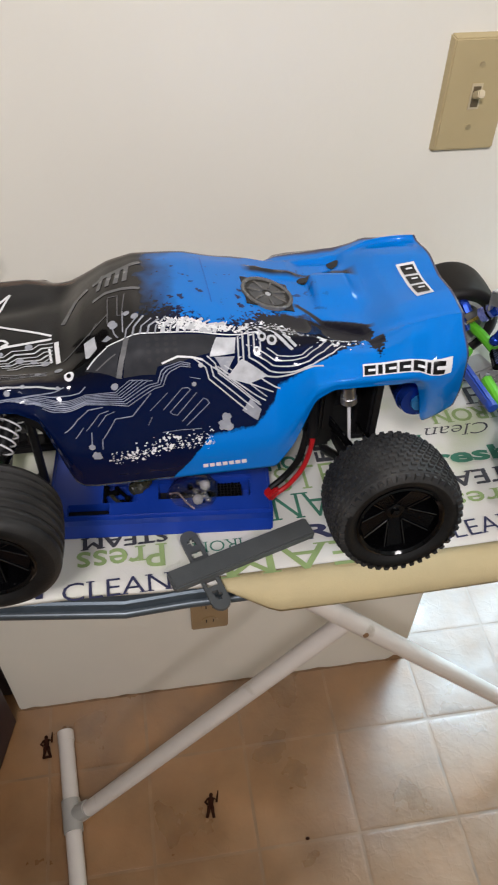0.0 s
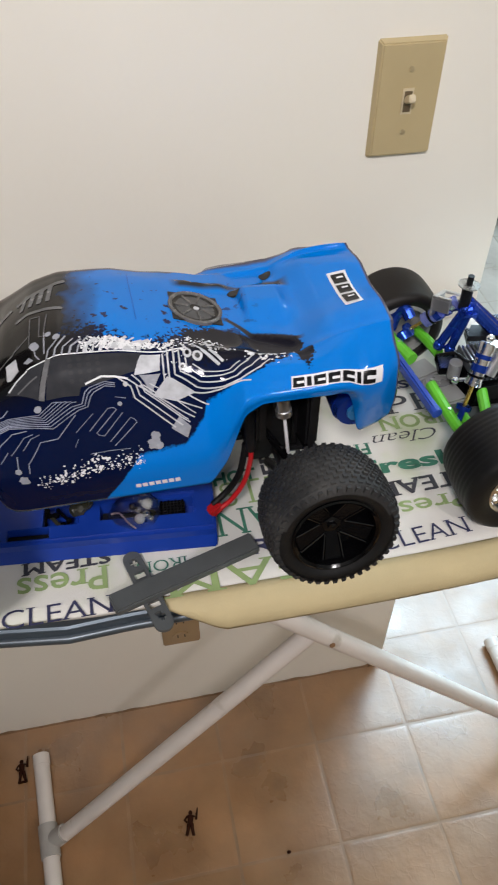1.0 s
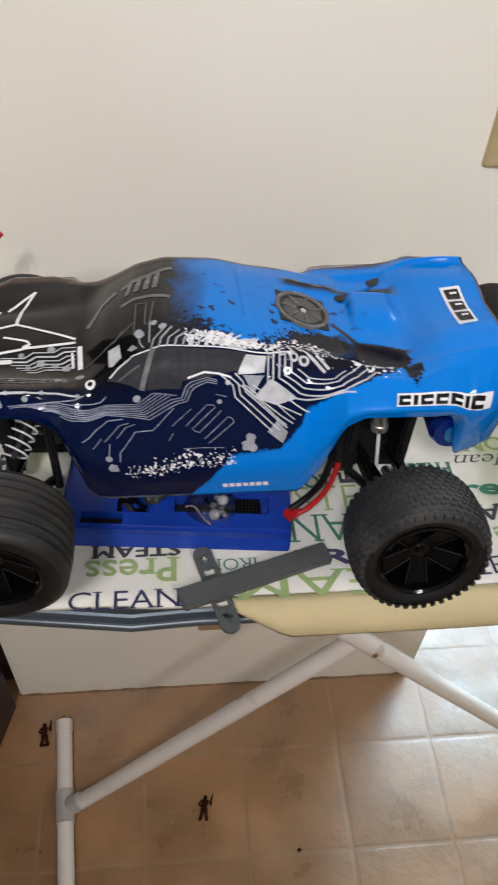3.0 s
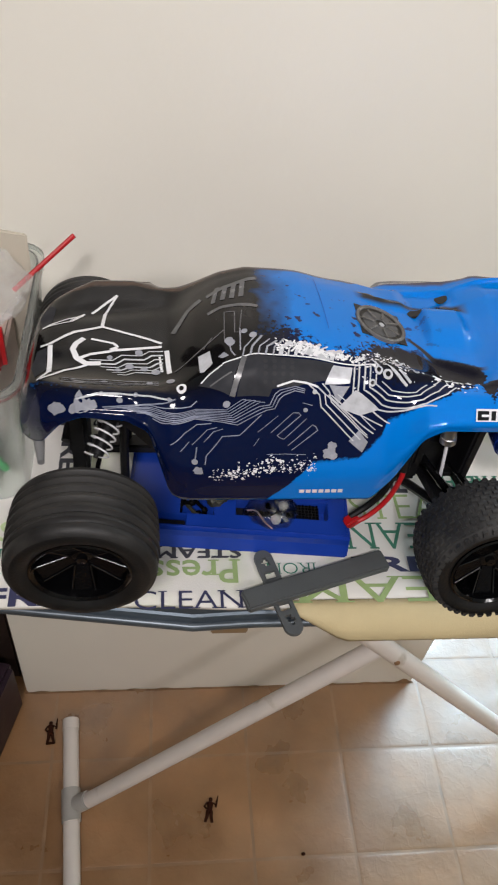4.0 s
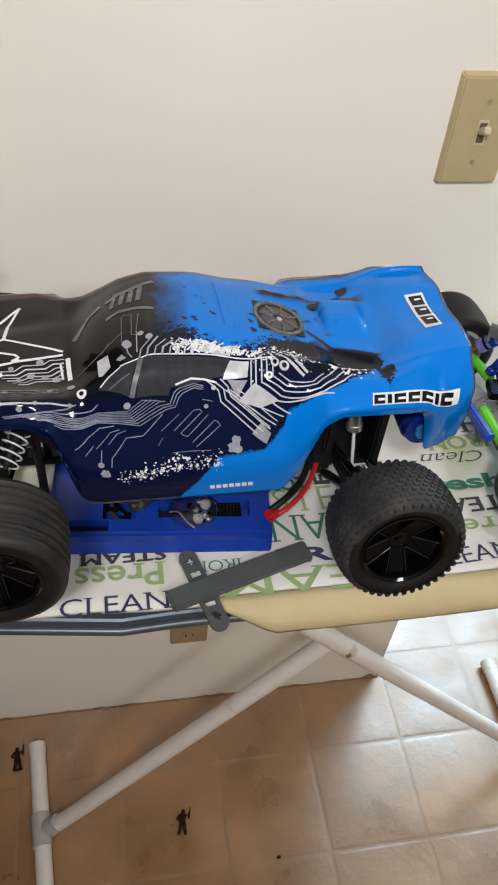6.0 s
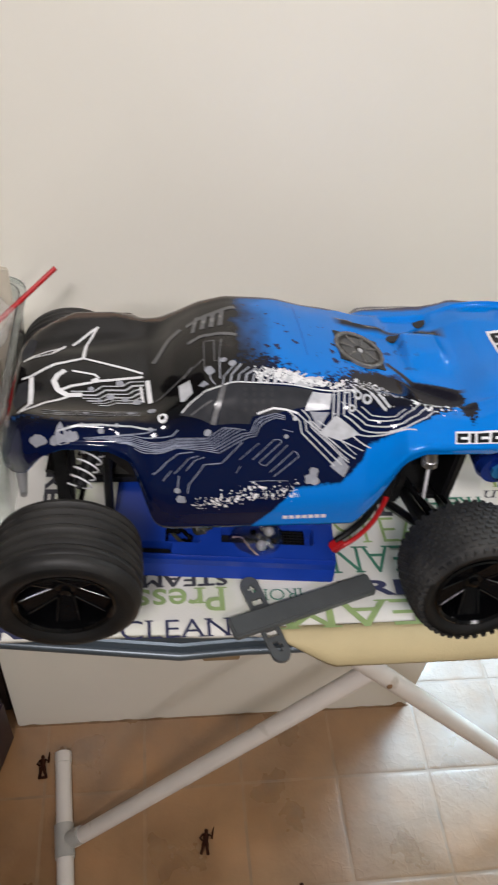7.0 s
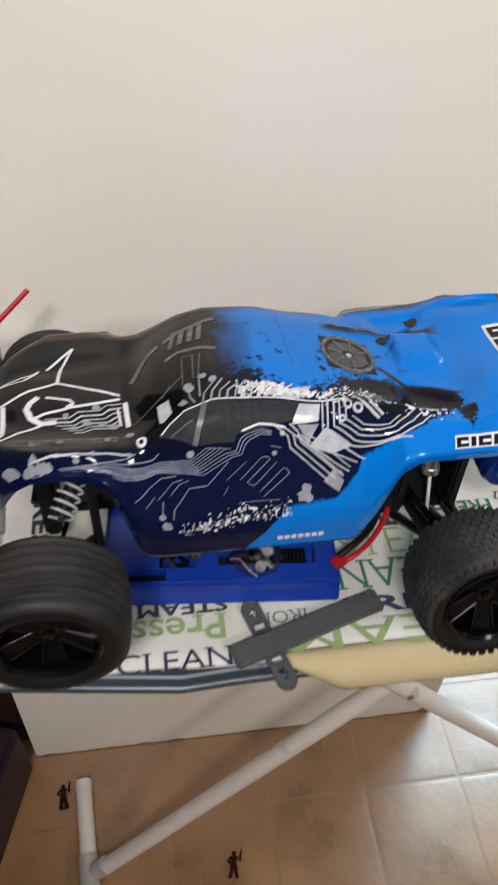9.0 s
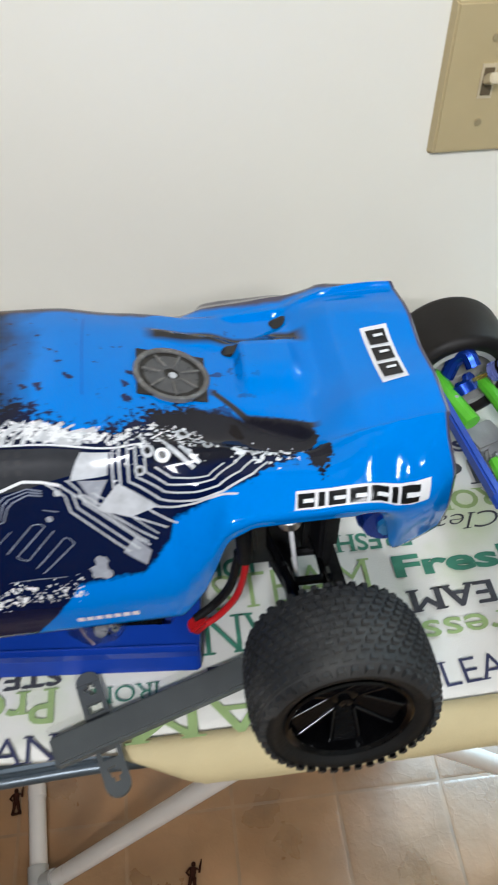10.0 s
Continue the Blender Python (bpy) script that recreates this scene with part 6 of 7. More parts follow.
def spring_line(a, b, r, turns, n=14):
    a, b = Vector(a), Vector(b)
    d = (b - a).normalized()
    s = d.cross(Vector((0, 0, 1)) if abs(d.z) < 0.95 else Vector((1, 0, 0))).normalized()
    u = s.cross(d)
    k = int(turns * n)
    return [a + (b - a) * i / k + r * (math.cos(2 * math.pi * i / n) * s + math.sin(2 * math.pi * i / n) * u) for i in range(k + 1)]


for s in (-1, 1):
    yt, yb = (0.688, 0.661) if s < 0 else (2 * AX - 0.688, 2 * AX - 0.661)
    top, bot = (-0.0970, yt, 1.044), (-0.1085, yb, 1.029)
    bm = bmesh.new()
    tube(bm, [top, tuple(Vector(top).lerp(Vector(bot), 0.92))], 0.0050, 14)
    tube(bm, [tuple(Vector(top).lerp(Vector(bot), 0.5)), bot], 0.0020, 8)
    sh = part("front_shock", bm, BLACK_MATT, truck, "black front shock absorber")
    bm = bmesh.new()
    tube(bm, spring_line(Vector(top).lerp(Vector(bot), 0.0), Vector(top).lerp(Vector(bot), 0.95), 0.0086, 5.0, 16), 0.00075, 6)
    part("spring", bm, WHITE_PAINT, sh, "white coil spring")
    bm = bmesh.new()
    prism(bm, [(-0.100, 1.066), (-0.060, 1.066), (-0.058, 1.020), (-0.066, 1.028), (-0.084, 1.050)], 0, 0.004)
    bmesh.ops.transform(bm, matrix=Matrix.Translation((0, yb + 0.012 if s < 0 else yb - 0.012, 0)) @ Matrix.Rotation(math.pi / 2, 4, "X"), verts=bm.verts[:])
    part("inner_fender", bm, BLACK_MATT, truck, "black inner fender", smooth=False)
    yt, yb = (0.672, 0.664) if s < 0 else (2 * AX - 0.672, 2 * AX - 0.664)
    top, bot = (0.152, yt, 1.056), (0.159, yb, 0.985)
    bm = bmesh.new()
    tube(bm, [top, tuple(Vector(top).lerp(Vector(bot), 0.21))], 0.0056, 14)
    tube(bm, [tuple(Vector(top).lerp(Vector(bot), 0.15)), tuple(Vector(top).lerp(Vector(bot), 0.22))], 0.0064, 14)
    sh = part("rear_shock", bm, ALUMINIUM, truck, "silver rear shock absorber")
    bm = bmesh.new()
    tube(bm, [tuple(Vector(top).lerp(Vector(bot), 0.2)), bot], 0.0014, 8)
    part("shaft", bm, WHITE_PAINT, sh, "thin bright shaft")
bm = bmesh.new()
tube(bm, [(0.2068, AX - 0.060, 1.042), (0.2068, AX + 0.020, 1.042)], 0.0170, 28)
tube(bm, [(0.2068, AX - 0.066, 1.042), (0.2068, AX - 0.060, 1.042)], [0.0145, 0.0162], 28)
motor = part("motor", bm, BLUE_METAL, truck, "blue motor can under the tail")
bm = bmesh.new()
tube(bm, [(0.2068, AX - 0.0690, 1.042), (0.2068, AX - 0.0655, 1.042)], 0.0072, 9)
part("end_bell", bm, CYAN_PLASTIC, motor, "bright blue end plate")
bm = bmesh.new()
box(bm, (0.130, AX - 0.034, 0.968), (0.190, AX + 0.034, 1.020), 0.006)
part("gearbox", bm, BLACK_MATT, truck)
bm = bmesh.new()
box(bm, (0.128, 0.688, 0.972), (0.150, 0.702, 1.052), 0.003)
box(bm, (0.166, 0.686, 0.980), (0.188, 0.702, 1.056), 0.004)
part("rear_bulkhead", bm, BLACK_MATT, truck, "black rear bulkhead")
bm = bmesh.new()
tube(bm, [(0.140, 0.690, 1.012), (0.156, 0.632, 1.016)], 0.0030, 8)
ball(bm, (0.140, 0.690, 1.012), 0.0052)
part("link_rod", bm, BLACK_GLOSS, truck)
for x, y, up in ((-0.090, 0.700, -0.006), (-0.090, 0.755, -0.010), (0.127, 0.752, -0.006), (0.154, 0.768, -0.014)):
    bm = bmesh.new()
    tube(bm, [(x, y, 0.95), (x, y, shell_point(x, 1.0).z + up)], 0.0036, 12)
    part("body_post", bm, BLACK_MATT, truck)

# added black blocks that keep the space behind the front arch dark
bm = bmesh.new()
box(bm, (-0.118, 0.712, 1.036), (-0.074, 0.722, 1.072), 0.003)
box(bm, (-0.084, 0.694, 1.036), (-0.068, 0.712, 1.064), 0.003)
part("steering_servo", bm, BLACK_MATT, truck, "black backing blocks behind the front arch")
# rear lower arms, and hub carriers
for s, wr in ((-1, NEAR_R), (1, FAR_R)):
    bm = bmesh.new()
    a, b = Vector((0.1, AX + s * 0.024, 0.978)), Vector((0.1, wr[1] - s * 0.030, wr[2] - 0.010))
    for x0, x1 in ((0.150, 0.157), (0.178, 0.185)):
        q = [Vector((x, p.y, p.z + dz)) for p in (a, b) for x in (x0, x1) for dz in (-0.004, 0.004)]
        bmesh.ops.convex_hull(bm, input=[bm.verts.new(p) for p in q])
    for k in range(3):
        p = a.lerp(b, 0.2 + 0.3 * k)
        tube(bm, [(0.152, p.y, p.z), (0.183, p.y, p.z)], 0.0028, 8)
    part("lower_arm", bm, BLACK_MATT, truck, "ribbed black rear arm")
    bm = bmesh.new()
    yc = wr[1] - s * 0.034
    box(bm, (0.154, yc - 0.006, wr[2] - 0.022), (0.182, yc + 0.006, wr[2] + 0.018), 0.003)
    part("hub_carrier", bm, BLACK_MATT, truck)
bm = bmesh.new()
box(bm, (0.170, 0.664, 1.000), (0.178, 0.688, 1.062), 0.002)
box(bm, (0.133, 0.672, 1.010), (0.141, 0.690, 1.060), 0.002)
part("tower_brace", bm, BLACK_MATT, truck, "black shock tower brace")
# battery wires with their connector
bm = bmesh.new()
tube(bm, smooth_line([(0.098, 0.664, 0.944), (0.112, 0.667, 0.954), (0.123, 0.669, 0.972), (0.128, 0.670, 0.996), (0.1285, 0.672, 1.006)]), 0.0021, 10)
part("red_wire", bm, RED_WIRE, truck, "thick red battery wire")
bm = bmesh.new()
tube(bm, smooth_line([(0.1285, 0.672, 1.005), (0.128, 0.674, 1.020), (0.127, 0.680, 1.050)]), 0.0044, 12)
part("wire_sleeve", bm, BLACK_MATT, truck, "black wire sleeve")
bm = bmesh.new()
tube(bm, smooth_line([(0.096, 0.668, 0.949), (0.110, 0.672, 0.960), (0.119, 0.673, 0.976), (0.1235, 0.675, 0.996), (0.125, 0.676, 1.008)]), 0.0028, 10)
part("black_wire", bm, BLACK_MATT, truck, "thick black battery wire")
bm = bmesh.new()
box(bm, (-0.0062, -0.0045, -0.0045), (0.0062, 0.0045, 0.0045), 0.0016, Matrix.Translation((0.0975, 0.6665, 0.9455)) @ pose(0, 0, 0, 0, -30, 20))
part("connector", bm, RED_PLASTIC, truck, "red battery connector")

# ---- stripped green and blue truck beside it ----
AY = 0.757
buggy = thing("toy_buggy", (0.42, AY, BZ), "stripped radio-controlled truck with green arms and blue alloy", "toy truck")
wheel(buggy, (0.347, 0.6480, BZ + 0.0515), 0.0510, 0.062, 0.030, -1, "fine", CHROME, RUBBER, label="chrome split-spoke rim")
wheel(buggy, (0.3185, 0.8680, BZ + 0.0470), 0.0465, 0.056, 0.031, 1, "fine", PALE_RIM, RUBBER_BROWN, label="pale grey plastic rim seen from behind", dish_mat=PALE_RIM)
wheel(buggy, (0.640, 0.6480, BZ + 0.0515), 0.0510, 0.062, 0.030, -1, "fine", CHROME, RUBBER, label="chrome split-spoke rim")
wheel(buggy, (0.640, 0.8660, BZ + 0.0515), 0.0510, 0.062, 0.030, 1, "fine", CHROME, RUBBER, label="chrome split-spoke rim")
bm = bmesh.new()
box(bm, (0.330, 0.728, 0.934), (0.660, 0.792, 0.942), 0.002)
part("chassis", bm, GREY_PLASTIC, buggy, "dusty grey chassis plate")
for k, (x, y, sx, sy, z0, z1, turn) in enumerate(((0.322, 0.790, 0.014, 0.012, 0.942, 0.957, 20), (0.331, 0.772, 0.013, 0.010, 0.942, 0.955, -14), (0.336, 0.750, 0.012, 0.012, 0.940, 0.958, 12), (0.322, 0.748, 0.008, 0.008, 0.940, 0.952, 30))):
    bm = bmesh.new()
    box(bm, (-sx, -sy, z0), (sx, sy, z1), 0.002, Matrix.Translation((x, y, 0)) @ pose(0, 0, 0, 0, 0, turn))
    part("gear_case", bm, HAZE_GREY, buggy, "hazy grey plastic block")
bm = bmesh.new()
box(bm, (0.352, 0.740, 0.942), (0.470, 0.795, 0.974), 0.004)
ebox = part("receiver_box", bm, BLACK_GLOSS, buggy, "black electronics box")
for k in range(9):
    bm = bmesh.new()
    box(bm, (0.352 + k * 0.0042, 0.752, 0.9742), (0.3538 + k * 0.0042, 0.786, 0.9845), 0.0004)
    part("cooling_fin", bm, ALUMINIUM if k % 3 else GREY_PLASTIC, ebox)
bm = bmesh.new()
tube(bm, [(0.344, 0.768, 0.962), (0.344, 0.768, 0.979)], 0.0062, 14)
part("motor_cap", bm, HAZE_GREY, buggy, "round grey cap")
bm = bmesh.new()
tube(bm, [(0.338, 0.752, 0.972), (0.360, 0.747, 0.975)], 0.0020, 8)
ball(bm, (0.338, 0.752, 0.972), 0.0042)
part("tie_rod", bm, CHROME, buggy, "bright tie rod with a ball end")
# woven carbon plates round the gear case
for x, y, sx, sy, z0, z1, turn in ((0.352, 0.784, 0.017, 0.012, 0.958, 0.966, -12), (0.386, 0.806, 0.012, 0.018, 0.962, 0.970, -14), (0.428, 0.824, 0.016, 0.014, 0.964, 0.972, -8)):
    bm = bmesh.new()
    mm = Matrix.Translation((x, y, 0)) @ pose(0, 0, 0, 0, 0, turn)
    box(bm, (-sx, -sy, z0), (sx, sy, z1), 0.001, mm)
    plate = part("carbon_plate", bm, BLACK_GLOSS, buggy, "woven carbon plate")
    tb = bmesh.new()
    n, k = int(sx / 0.0016), int(sy / 0.0016)
    for i_ in range(-n, n):
        for j_ in range(-k, k):
            if (i_ + j_) % 2:
                cx_, cy_ = (i_ + 0.5) * 0.0016, (j_ + 0.5) * 0.0016
                tb.faces.new([tb.verts.new(mm @ Vector((cx_ + dx, cy_ + dy, z1 + 0.0003 + dz))) for dx, dy, dz in ((-0.0008, -0.0008, 0.0), (0.0008, -0.0008, 0.0003), (0.0008, 0.0008, 0.0003), (-0.0008, 0.0008, 0.0))])
    part("weave", tb, CARBON_GREY, plate, "grey-blue woven strands", smooth=False, kind="stuff", up=True)
# green arms
for line_ in (((0.317, 0.757, 0.966), (0.319, 0.738, 0.964), (0.321, 0.721, 0.962), (0.326, 0.700, 0.958), (0.336, 0.694, 0.958)), ((0.363, 0.750, 0.966), (0.360, 0.735, 0.963), (0.352, 0.704, 0.958), (0.340, 0.694, 0.958)), ((0.334, 0.722, 0.958), (0.336, 0.706, 0.957), (0.338, 0.695, 0.957)),
              ((0.297, 0.846, 0.966), (0.301, 0.832, 0.967), (0.305, 0.815, 0.967), (0.312, 0.794, 0.966)), ((0.334, 0.842, 0.962), (0.338, 0.822, 0.964), (0.342, 0.800, 0.964))):
    bm = bmesh.new()
    tube(bm, smooth_line(line_, 4), 0.0066 if line_[0][0] < 0.30 else 0.0052, 10)
    arm = part("lower_arm", bm, GREEN_PLASTIC, buggy, "bright green suspension arm")
    for p in line_[::2]:
        bm = bmesh.new()
        disc(bm, (p[0], p[1], p[2] + 0.0054), 0.0015, (0, 0, 1), 10, 0.0024)
        part("screw", bm, ALUMINIUM, arm, "bright screw head")
# oil shocks, mirrored about the middle
for top, bot, body_mat in ((Vector((0.354, 0.741, 1.022)), Vector((0.331, 0.716, 0.966)), CHROME), (Vector((0.352, 0.808, 1.018)), Vector((0.316, 0.829, 0.972)), CLEAR_BLUE)):
    bm = bmesh.new()
    tube(bm, [top, top.lerp(bot, 0.58)], 0.0068, 18)
    tube(bm, [top.lerp(bot, 0.54), top.lerp(bot, 0.60)], 0.0076, 18)
    sh = part("shock_body", bm, body_mat, buggy, "bright oil shock absorber")
    for a, c, rr_, mt in ((0.02, 0.10, 0.0074, CHROME), (0.16, 0.22, 0.0076, BLUE_METAL), (0.30, 0.40, 0.0074, BLUE_METAL), (0.45, 0.48, 0.0078, BLACK_GLOSS)):
        bm = bmesh.new()
        tube(bm, [top.lerp(bot, a), top.lerp(bot, c)], rr_, 18)
        part("collar", bm, mt, sh)
    bm = bmesh.new()
    tube(bm, [top.lerp(bot, 0.58), bot], 0.0017, 8)
    part("rod", bm, YELLOW_ROD, sh, "gold rod")
    bm = bmesh.new()
    tube(bm, [top.lerp(bot, 0.90), top.lerp(bot, 0.96)], 0.0072, 16)
    tube(bm, [top.lerp(bot, 0.96), top.lerp(bot, 1.12)], 0.0030, 10)
    part("spring_cup", bm, BLUE_METAL, sh, "blue spring cup")
    bm = bmesh.new()
    ball(bm, top.lerp(bot, -0.06), 0.0040)
    part("ball_end", bm, CHROME, sh)
# silver reservoir and its plate by the nearer shock
bm = bmesh.new()
tube(bm, [(0.371, 0.742, 1.014), (0.3585, 0.736, 0.990)], 0.0066, 18)
part("reservoir", bm, ALUMINIUM, buggy, "silver oil reservoir")
bm = bmesh.new()
prism(bm, [(0.349, 0.737), (0.356, 0.746), (0.374, 0.742), (0.372, 0.734), (0.360, 0.735)], 1.0150, 1.0210)
part("shock_plate", bm, ALUMINIUM, buggy, "bent silver plate")
# bent silver bracket by the far shock
bm = bmesh.new()
for lo, hi in (((-0.012, 0.004, 0.0), (0.012, 0.0085, 0.002)), ((-0.012, -0.010, 0.0), (-0.007, 0.004, 0.002)), ((0.007, -0.010, 0.0), (0.012, 0.004, 0.002)), ((-0.012, 0.0065, -0.018), (0.012, 0.0085, 0.0)), ((-0.012, -0.010, -0.012), (-0.010, 0.0065, 0.0))):
    box(bm, lo, hi, 0.0006, Matrix.Translation((0.343, 0.813, 1.022)) @ pose(0, 0, 0, -8, 12, 38))
part("bracket", bm, ALUMINIUM, buggy, "bent silver bracket")
# blue bar, braces and tower
bm = bmesh.new()
bar_a, bar_b = Vector((0.2855, 0.862, 0.9745)), Vector((0.3080, 0.721, 0.9665))
bar_d = (bar_b - bar_a).normalized()
bar_s = bar_d.cross(Vector((0, 0, 1))).normalized()
box(bm, (0.0, -0.0034, -0.0060), ((bar_b - bar_a).length, 0.0034, 0.0052), 0.0016, Matrix.Translation(bar_a) @ Matrix((bar_d, bar_s, bar_s.cross(bar_d))).transposed().to_4x4())
tube(bm, [bar_b - 0.004 * bar_d, bar_b + 0.003 * bar_d], 0.0052, 10)
part("bumper_bar", bm, BLUE_PLASTIC, buggy, "blue plastic bar")
for a, c, rr_ in (((0.357, 0.797, 1.018), (0.340, 0.800, 0.975), 0.0044), ((0.361, 0.796, 1.018), (0.350, 0.796, 0.972), 0.0044), ((0.362, 0.798, 1.018), (0.407, 0.788, 0.974), 0.0058), ((0.364, 0.808, 1.018), (0.412, 0.800, 0.974), 0.0050)):
    bm = bmesh.new()
    tube(bm, [a, c], rr_, 10)
    ball(bm, c, rr_ * 1.3)
    part("brace_rod", bm, BLUE_METAL, buggy, "blue alloy brace")
bm = bmesh.new()
box(bm, (0.351, 0.789, 1.010), (0.368, 0.812, 1.019), 0.003)
tower = part("tower_top", bm, BLUE_METAL, buggy, "blue alloy tower top")
for x, y in ((0.354, 0.793), (0.361, 0.800), (0.365, 0.808)):
    bm = bmesh.new()
    ball(bm, (x, y, 1.0196), 0.0030)
    part("screw", bm, BLUE_METAL, tower)
bm = bmesh.new()
prism(bm, [(0.362, 0.790), (0.372, 0.806), (0.402, 0.800), (0.396, 0.784)], 0.984, 0.990)
part("side_plate", bm, BLACK_MATT, buggy)
bm = bmesh.new()
tube(bm, [(0.357, 0.802, 1.014), (0.357, 0.802, 1.038)], 0.0052, 14)
tube(bm, [(0.357, 0.802, 1.036), (0.3572, 0.802, 1.050)], 0.0030, 10)
post = part("body_post", bm, BLACK_MATT, buggy)
bm = bmesh.new()
disc(bm, (0.357, 0.802, 1.0405), 0.0100, (0.05, 0.02, 1), 24, 0.0010)
part("washer", bm, SMOKED, post, "clear plastic washer")
# steering knuckle inside the far wheel
bm = bmesh.new()
tube(bm, smooth_line([(0.306, 0.842, 0.968), (0.312, 0.846, 0.982), (0.318, 0.842, 0.990), (0.322, 0.834, 0.984)], 5), 0.0060, 10)
part("steering_hub", bm, BLUE_METAL, buggy, "blue alloy steering knuckle")
bm = bmesh.new()
lathe(bm, [(0.0060, -0.004), (0.0100, -0.004), (0.0100, 0.004), (0.0060, 0.004)], 24, Matrix.Translation((0.314, 0.826, 0.970)) @ pose(0, 0, 0, 35, 0, 30), True)
part("knuckle_ring", bm, BLUE_METAL, buggy, "blue alloy ring")
bm = bmesh.new()
tube(bm, [(0.336, 0.700, 0.966), (0.338, 0.676, 0.966)], 0.0075, 14)
part("steering_hub", bm, BLUE_METAL, buggy, "blue alloy steering knuckle")
bm = bmesh.new()
tube(bm, smooth_line([(0.336, 0.786, 0.975), (0.345, 0.775, 0.984), (0.352, 0.762, 0.984), (0.366, 0.756, 0.988)], 5), 0.0016, 8)
part("wire", bm, BLACK_MATT, buggy, "thin black wire")

# ---- storage bin at the end of the board ----
bin_ = thing("storage_bin", (-0.29, 0.81, BZ), "cloudy translucent plastic storage bin full of oddments", "bin")
BX0, BX1, BY0, BY1, BT = -0.42, -0.172, 0.708, 0.900, 1.045


def rounded(x0, x1, y0, y1, r, n=6):
    out = []
    for cx, cy, a0 in ((x1 - r, y1 - r, 0), (x0 + r, y1 - r, 90), (x0 + r, y0 + r, 180), (x1 - r, y0 + r, 270)):
        for k in range(n + 1):
            a = radians(a0 + 90 * k / n)
            out.append((cx + r * math.cos(a), cy + r * math.sin(a)))
    return out


bm = bmesh.new()
levels = [(0.006, 0.0), (0.004, 0.002), (0.004, 0.030), (0.0, 0.110), (0.0, 0.128), (-0.006, 0.129), (-0.006, 0.124)]
rings = []
for inset, dz in levels:
    rings.append([bm.verts.new((x, y, BZ + 0.001 + dz)) for x, y in rounded(BX0 + inset, BX1 - inset, BY0 + inset, BY1 - inset, 0.022)])
bm.faces.new(rings[0][::-1])
for a, b in zip(rings, rings[1:]):
    for k in range(len(a)):
        bm.faces.new((a[k], a[(k + 1) % len(a)], b[(k + 1) % len(a)], b[k]))
tub = part("tub", bm, CLOUDY, bin_)
tub.visible_shadow = False
md = tub.modifiers.new("thickness", "SOLIDIFY")
md.thickness, md.offset = 0.0018, -1
bm = bmesh.new()
for v in box(bm, (BX0 + 0.010, 0.8840, BZ + 0.006), (-0.179, 0.8875, 1.066), 0.0012):
    v.co.z -= 0.30 * max(0.0, v.co.x + 0.30) - 0.036 if v.co.z > 1.0 else 0.0
part("divider", bm, BEIGE_PANEL, bin_, "beige panel standing inside").visible_shadow = False
bm = bmesh.new()
tube(bm, [(-0.190, 0.853, 1.030), (-0.138, 0.884, 1.068)], 0.0023, 10)
solo("red_straw", bm, RED_PLASTIC, (-0.2, 0.85, 1.0), "thin red plastic straw sticking out of the bin", "straw")
bm = bmesh.new()
box(bm, (-0.232, 0.790, 0.9855), (-0.193, 0.806, 1.036), 0.006, None, 3)
for v in bm.verts:
    v.co.y += 25.0 * (v.co.x + 0.216) ** 2 * 0.25
solo("red_packet", bm, RED_PLASTIC, (-0.21, 0.79, 0.955), "glossy red plastic packet in the bin", "packet")
bm = bmesh.new()
box(bm, (-0.300, 0.786, 0.918), (-0.200, 0.880, 0.985), 0.003, None)
solo("small_carton", bm, WHITE_CARD, (-0.25, 0.85, 0.93), "small pinkish cardboard box in the bin", "box")
bm = bmesh.new()
tube(bm, [(-0.225, 0.722, 1.010), (-0.190, 0.722, 0.945)], 0.0035, 10)
solo("green_stick", bm, GREEN_STRAW, (-0.2, 0.722, 0.94), "bright green plastic stick in the bin", "stick")
bm = bmesh.new()
box(bm, (-0.36, 0.72, 0.918), (-0.20, 0.77, 0.950), 0.006)
solo("grey_block", bm, GREY_PLASTIC, (-0.28, 0.745, 0.918), "grey plastic block at the bottom of the bin", "block")
for c, sc in (((-0.212, 0.846, 1.040), (1.0, 0.75, 0.95)), ((-0.228, 0.752, 0.985), (1.0, 0.8, 0.6))):
    bm = bmesh.new()
    vs = ball(bm, c, 0.036, sc, 4)
    for v in vs:
        v.co += 0.011 * Vector(noise.noise_vector(v.co * 40)) + 0.0060 * Vector(noise.noise_vector(v.co * 110)) + 0.0022 * Vector(noise.noise_vector(v.co * 260))
    solo("plastic_bag", bm, BAG_FILM, (c[0], c[1], c[2] - 0.03), "crumpled clear plastic bag on top of the bin", "bag", group="bags in the bin", angle=25)



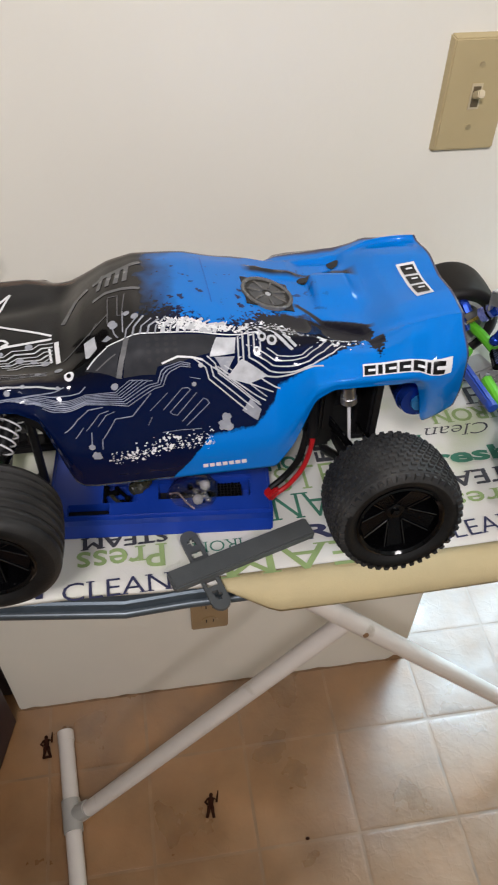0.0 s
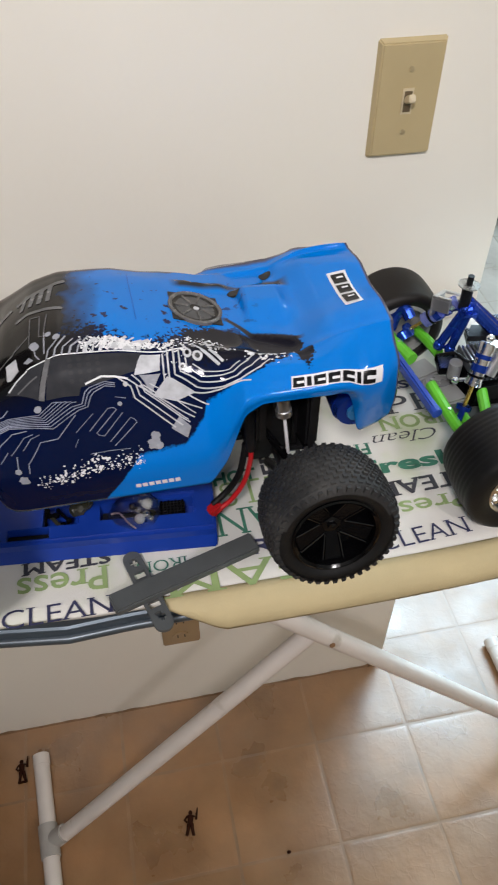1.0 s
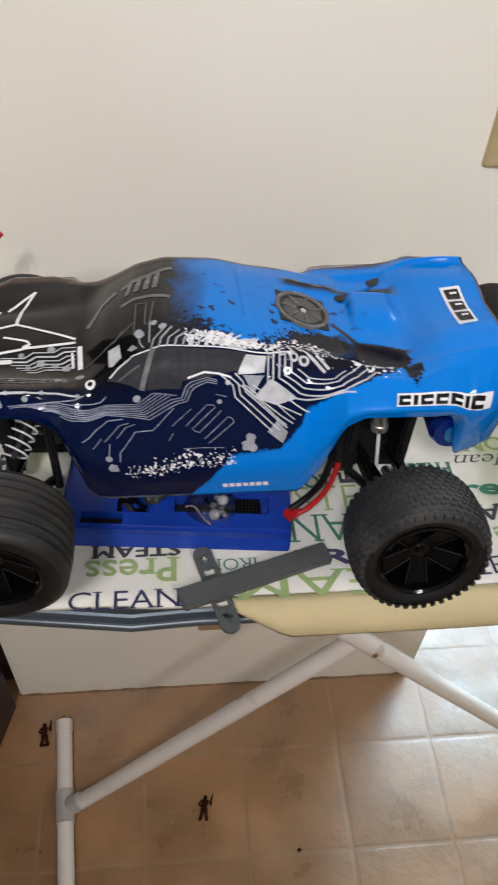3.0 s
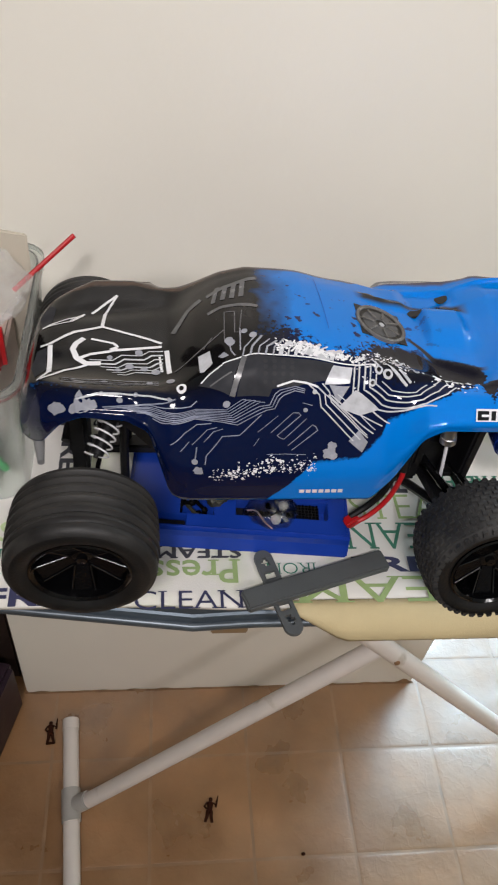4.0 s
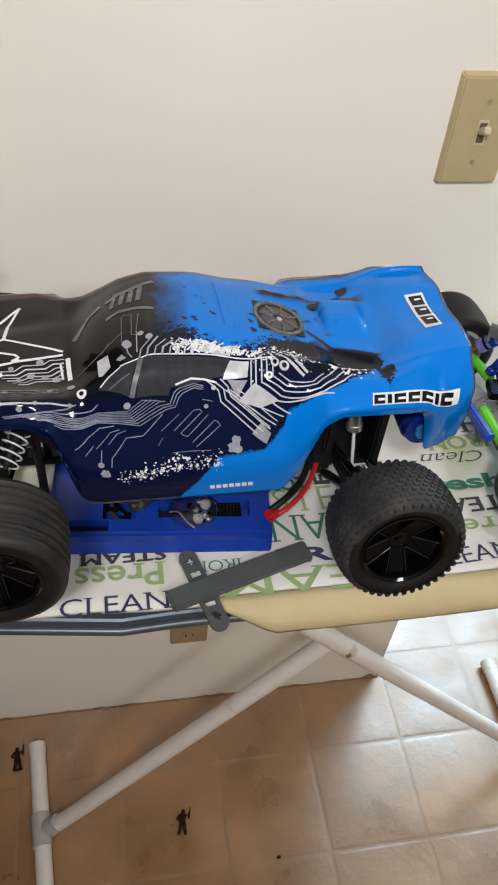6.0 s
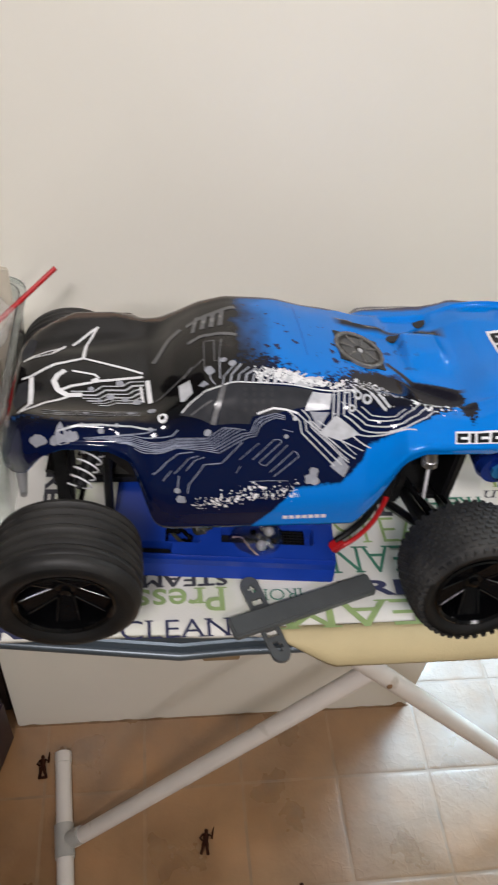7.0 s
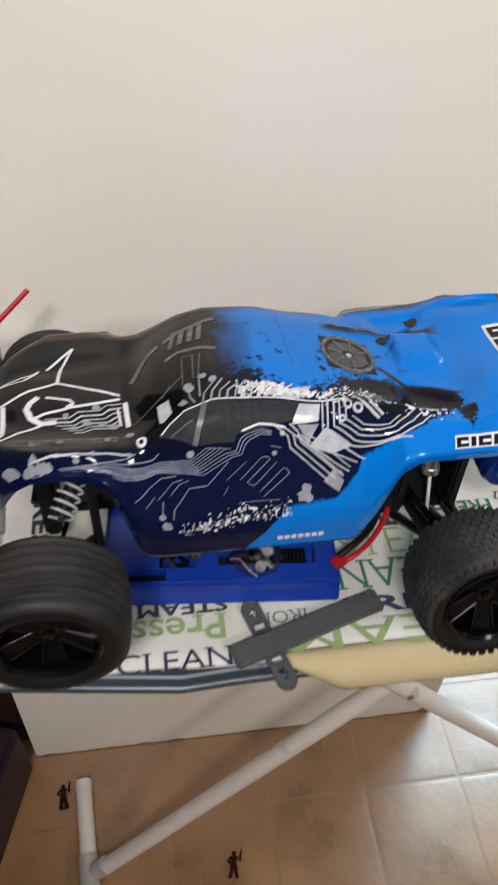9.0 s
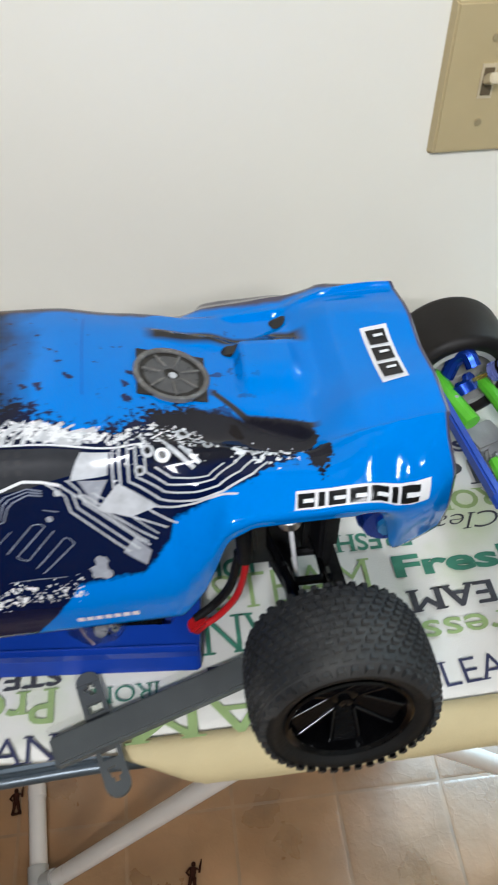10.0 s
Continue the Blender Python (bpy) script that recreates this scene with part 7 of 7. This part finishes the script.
# ---- small toy figures and a crumb on the floor ----
def figure(x, y, turn, h=0.050, base=True):
    """A plain figure with a raised arm and a pole, lying on its back."""
    bm = bmesh.new()
    k = h / 0.05
    if base:
        box(bm, (-0.008, -0.005, 0), (0.008, 0.005, 0.002), 0.0008)
    for s in (-1, 1):
        tube(bm, [(s * 0.0058, 0, 0.0015), (s * 0.0035, 0, 0.012), (s * 0.0024, 0, 0.023)], [0.0024, 0.0026, 0.0032], 8)
    tube(bm, [(0, 0, 0.022), (0, 0, 0.030), (0, 0, 0.038), (0, 0, 0.040)], [0.0040, 0.0046, 0.0056, 0.0026], 10)
    ball(bm, (0, 0, 0.0438), 0.0038, (0.9, 1, 1.15), 2)
    tube(bm, [(-0.0050, 0, 0.0375), (-0.0095, -0.001, 0.030), (-0.0050, -0.003, 0.025)], 0.0017, 8)
    tube(bm, [(0.0050, 0, 0.0375), (0.0100, -0.001, 0.034), (0.0100, -0.002, 0.042)], 0.0017, 8)
    tube(bm, [(0.0096, -0.002, 0.030), (0.0104, -0.002, 0.040), (0.0116, -0.002, 0.052)], [0.0020, 0.0018, 0.0009], 6)
    bmesh.ops.transform(bm, matrix=Matrix.Translation((x, y, 0.0052)) @ pose(0, 0, 0, 0, 0, turn) @ pose(0, 0, 0, -90, 0, 0) @ Matrix.Diagonal((k * 1.2, k, k, 1)), verts=bm.verts[:])
    return solo("toy_figure", bm, TOY_BROWN, (x, y, 0.0), "tiny brown plastic toy figure lying on the tiles", "figurine", group="toy figures on the floor")


figure(-0.2535, 0.851, 4, 0.044)
figure(0.0335, 0.701, -8, 0.045, False)
bm = bmesh.new()
ball(bm, (0.197, 0.644, 0.003), 0.0032, (1.2, 0.9, 0.8), 2)
solo("crumb", bm, TOY_BROWN, (0.197, 0.644, 0), "dark crumb on the floor tiles", "crumb")

# ---- floor tiles, last ----
# joints beyond the partition take the painted glare too
part("joint_bed", box_mesh((-1.9, 1.36, -0.02), (2.75, 3.5, -0.0003), 0.0), GLARE_JOINT, floor, "kitchen floor joints painted pale for the glare", smooth=False)
def tile_mesh(mat, seed):
    """One tile with slightly wavy edges and a pillowed rim."""
    bm = bmesh.new()
    a, n = T / 2 - 0.0023, 9
    side = [(-1 + 2 * k / n) for k in range(n)]
    ol = [(q, -1) for q in side] + [(1, q) for q in side] + [(-q, 1) for q in side] + [(-1, -q) for q in side]
    rings = []
    for shrink, z, jit in ((0.0, -0.0030, 0.0010), (0.0003, -0.0003, 0.0010), (0.0020, -0.0001, 0.0012), (0.0050, 0.0, 0.0004)):
        ring = []
        for k, (x, y) in enumerate(ol):
            d = jit * noise.noise((k * 0.9, seed * 7.3, 1.7))
            ring.append(bm.verts.new((x * (a - shrink + d), y * (a - shrink + d), z)))
        rings.append(ring)
    bm.faces.new(rings[-1])
    m = len(ol)
    for p, q in zip(rings, rings[1:]):
        for k in range(m):
            bm.faces.new((p[k], p[(k + 1) % m], q[(k + 1) % m], q[k]))
    finish(bm, True, 60)
    me = bpy.data.meshes.new("tile")
    bm.to_mesh(me)
    bm.free()
    me.materials.append(mat)
    return me


TMS, GLARE_TILES = [tile_mesh(TILE, k) for k in range(4)], [tile_mesh(TILE_GLARE, k) for k in range(3)]
TM = TMS[0]
near, rest = [], []
for i in range(-11, 15):
    for j in range(-18, 15):
        c = (JX + (i + 0.5) * T, JY + (j + 0.5) * T)
        if not (-1.88 < c[0] - T / 2 and c[0] + T / 2 < 2.74 and -2.39 < c[1] - T / 2 and c[1] + T / 2 < 3.49):
            continue
        (near if -0.75 < c[0] < 1.75 and 0.30 < c[1] < 2.5 else rest).append(c)
for k, c in enumerate(near):
    ob = new("tile", TMS[k * 7 % 4] if c[1] < 1.30 else GLARE_TILES[k % 3])
    ob.location = (c[0], c[1], 0.0)
    ob.parent = floor
src = [(v.co.x, v.co.y, v.co.z) for v in TM.vertices]
fsrc = [tuple(p.vertices) for p in TM.polygons]
for mat_, cells_ in ((TILE, [c for c in rest if c[1] < 1.36]), (TILE_GLARE, [c for c in rest if c[1] >= 1.36])):
    V_, F_ = [], []
    for cx_, cy_ in cells_:
        n0 = len(V_)
        V_ += [(x + cx_, y + cy_, z) for x, y, z in src]
        F_ += [tuple(n0 + k for k in f) for f in fsrc]
    me = bpy.data.meshes.new("far_tiles")
    me.from_pydata(V_, [], F_)
    me.materials.append(mat_)
    ob = new("far_tiles", me)
    ob.parent = floor
    tagged(ob, kind="stuff")
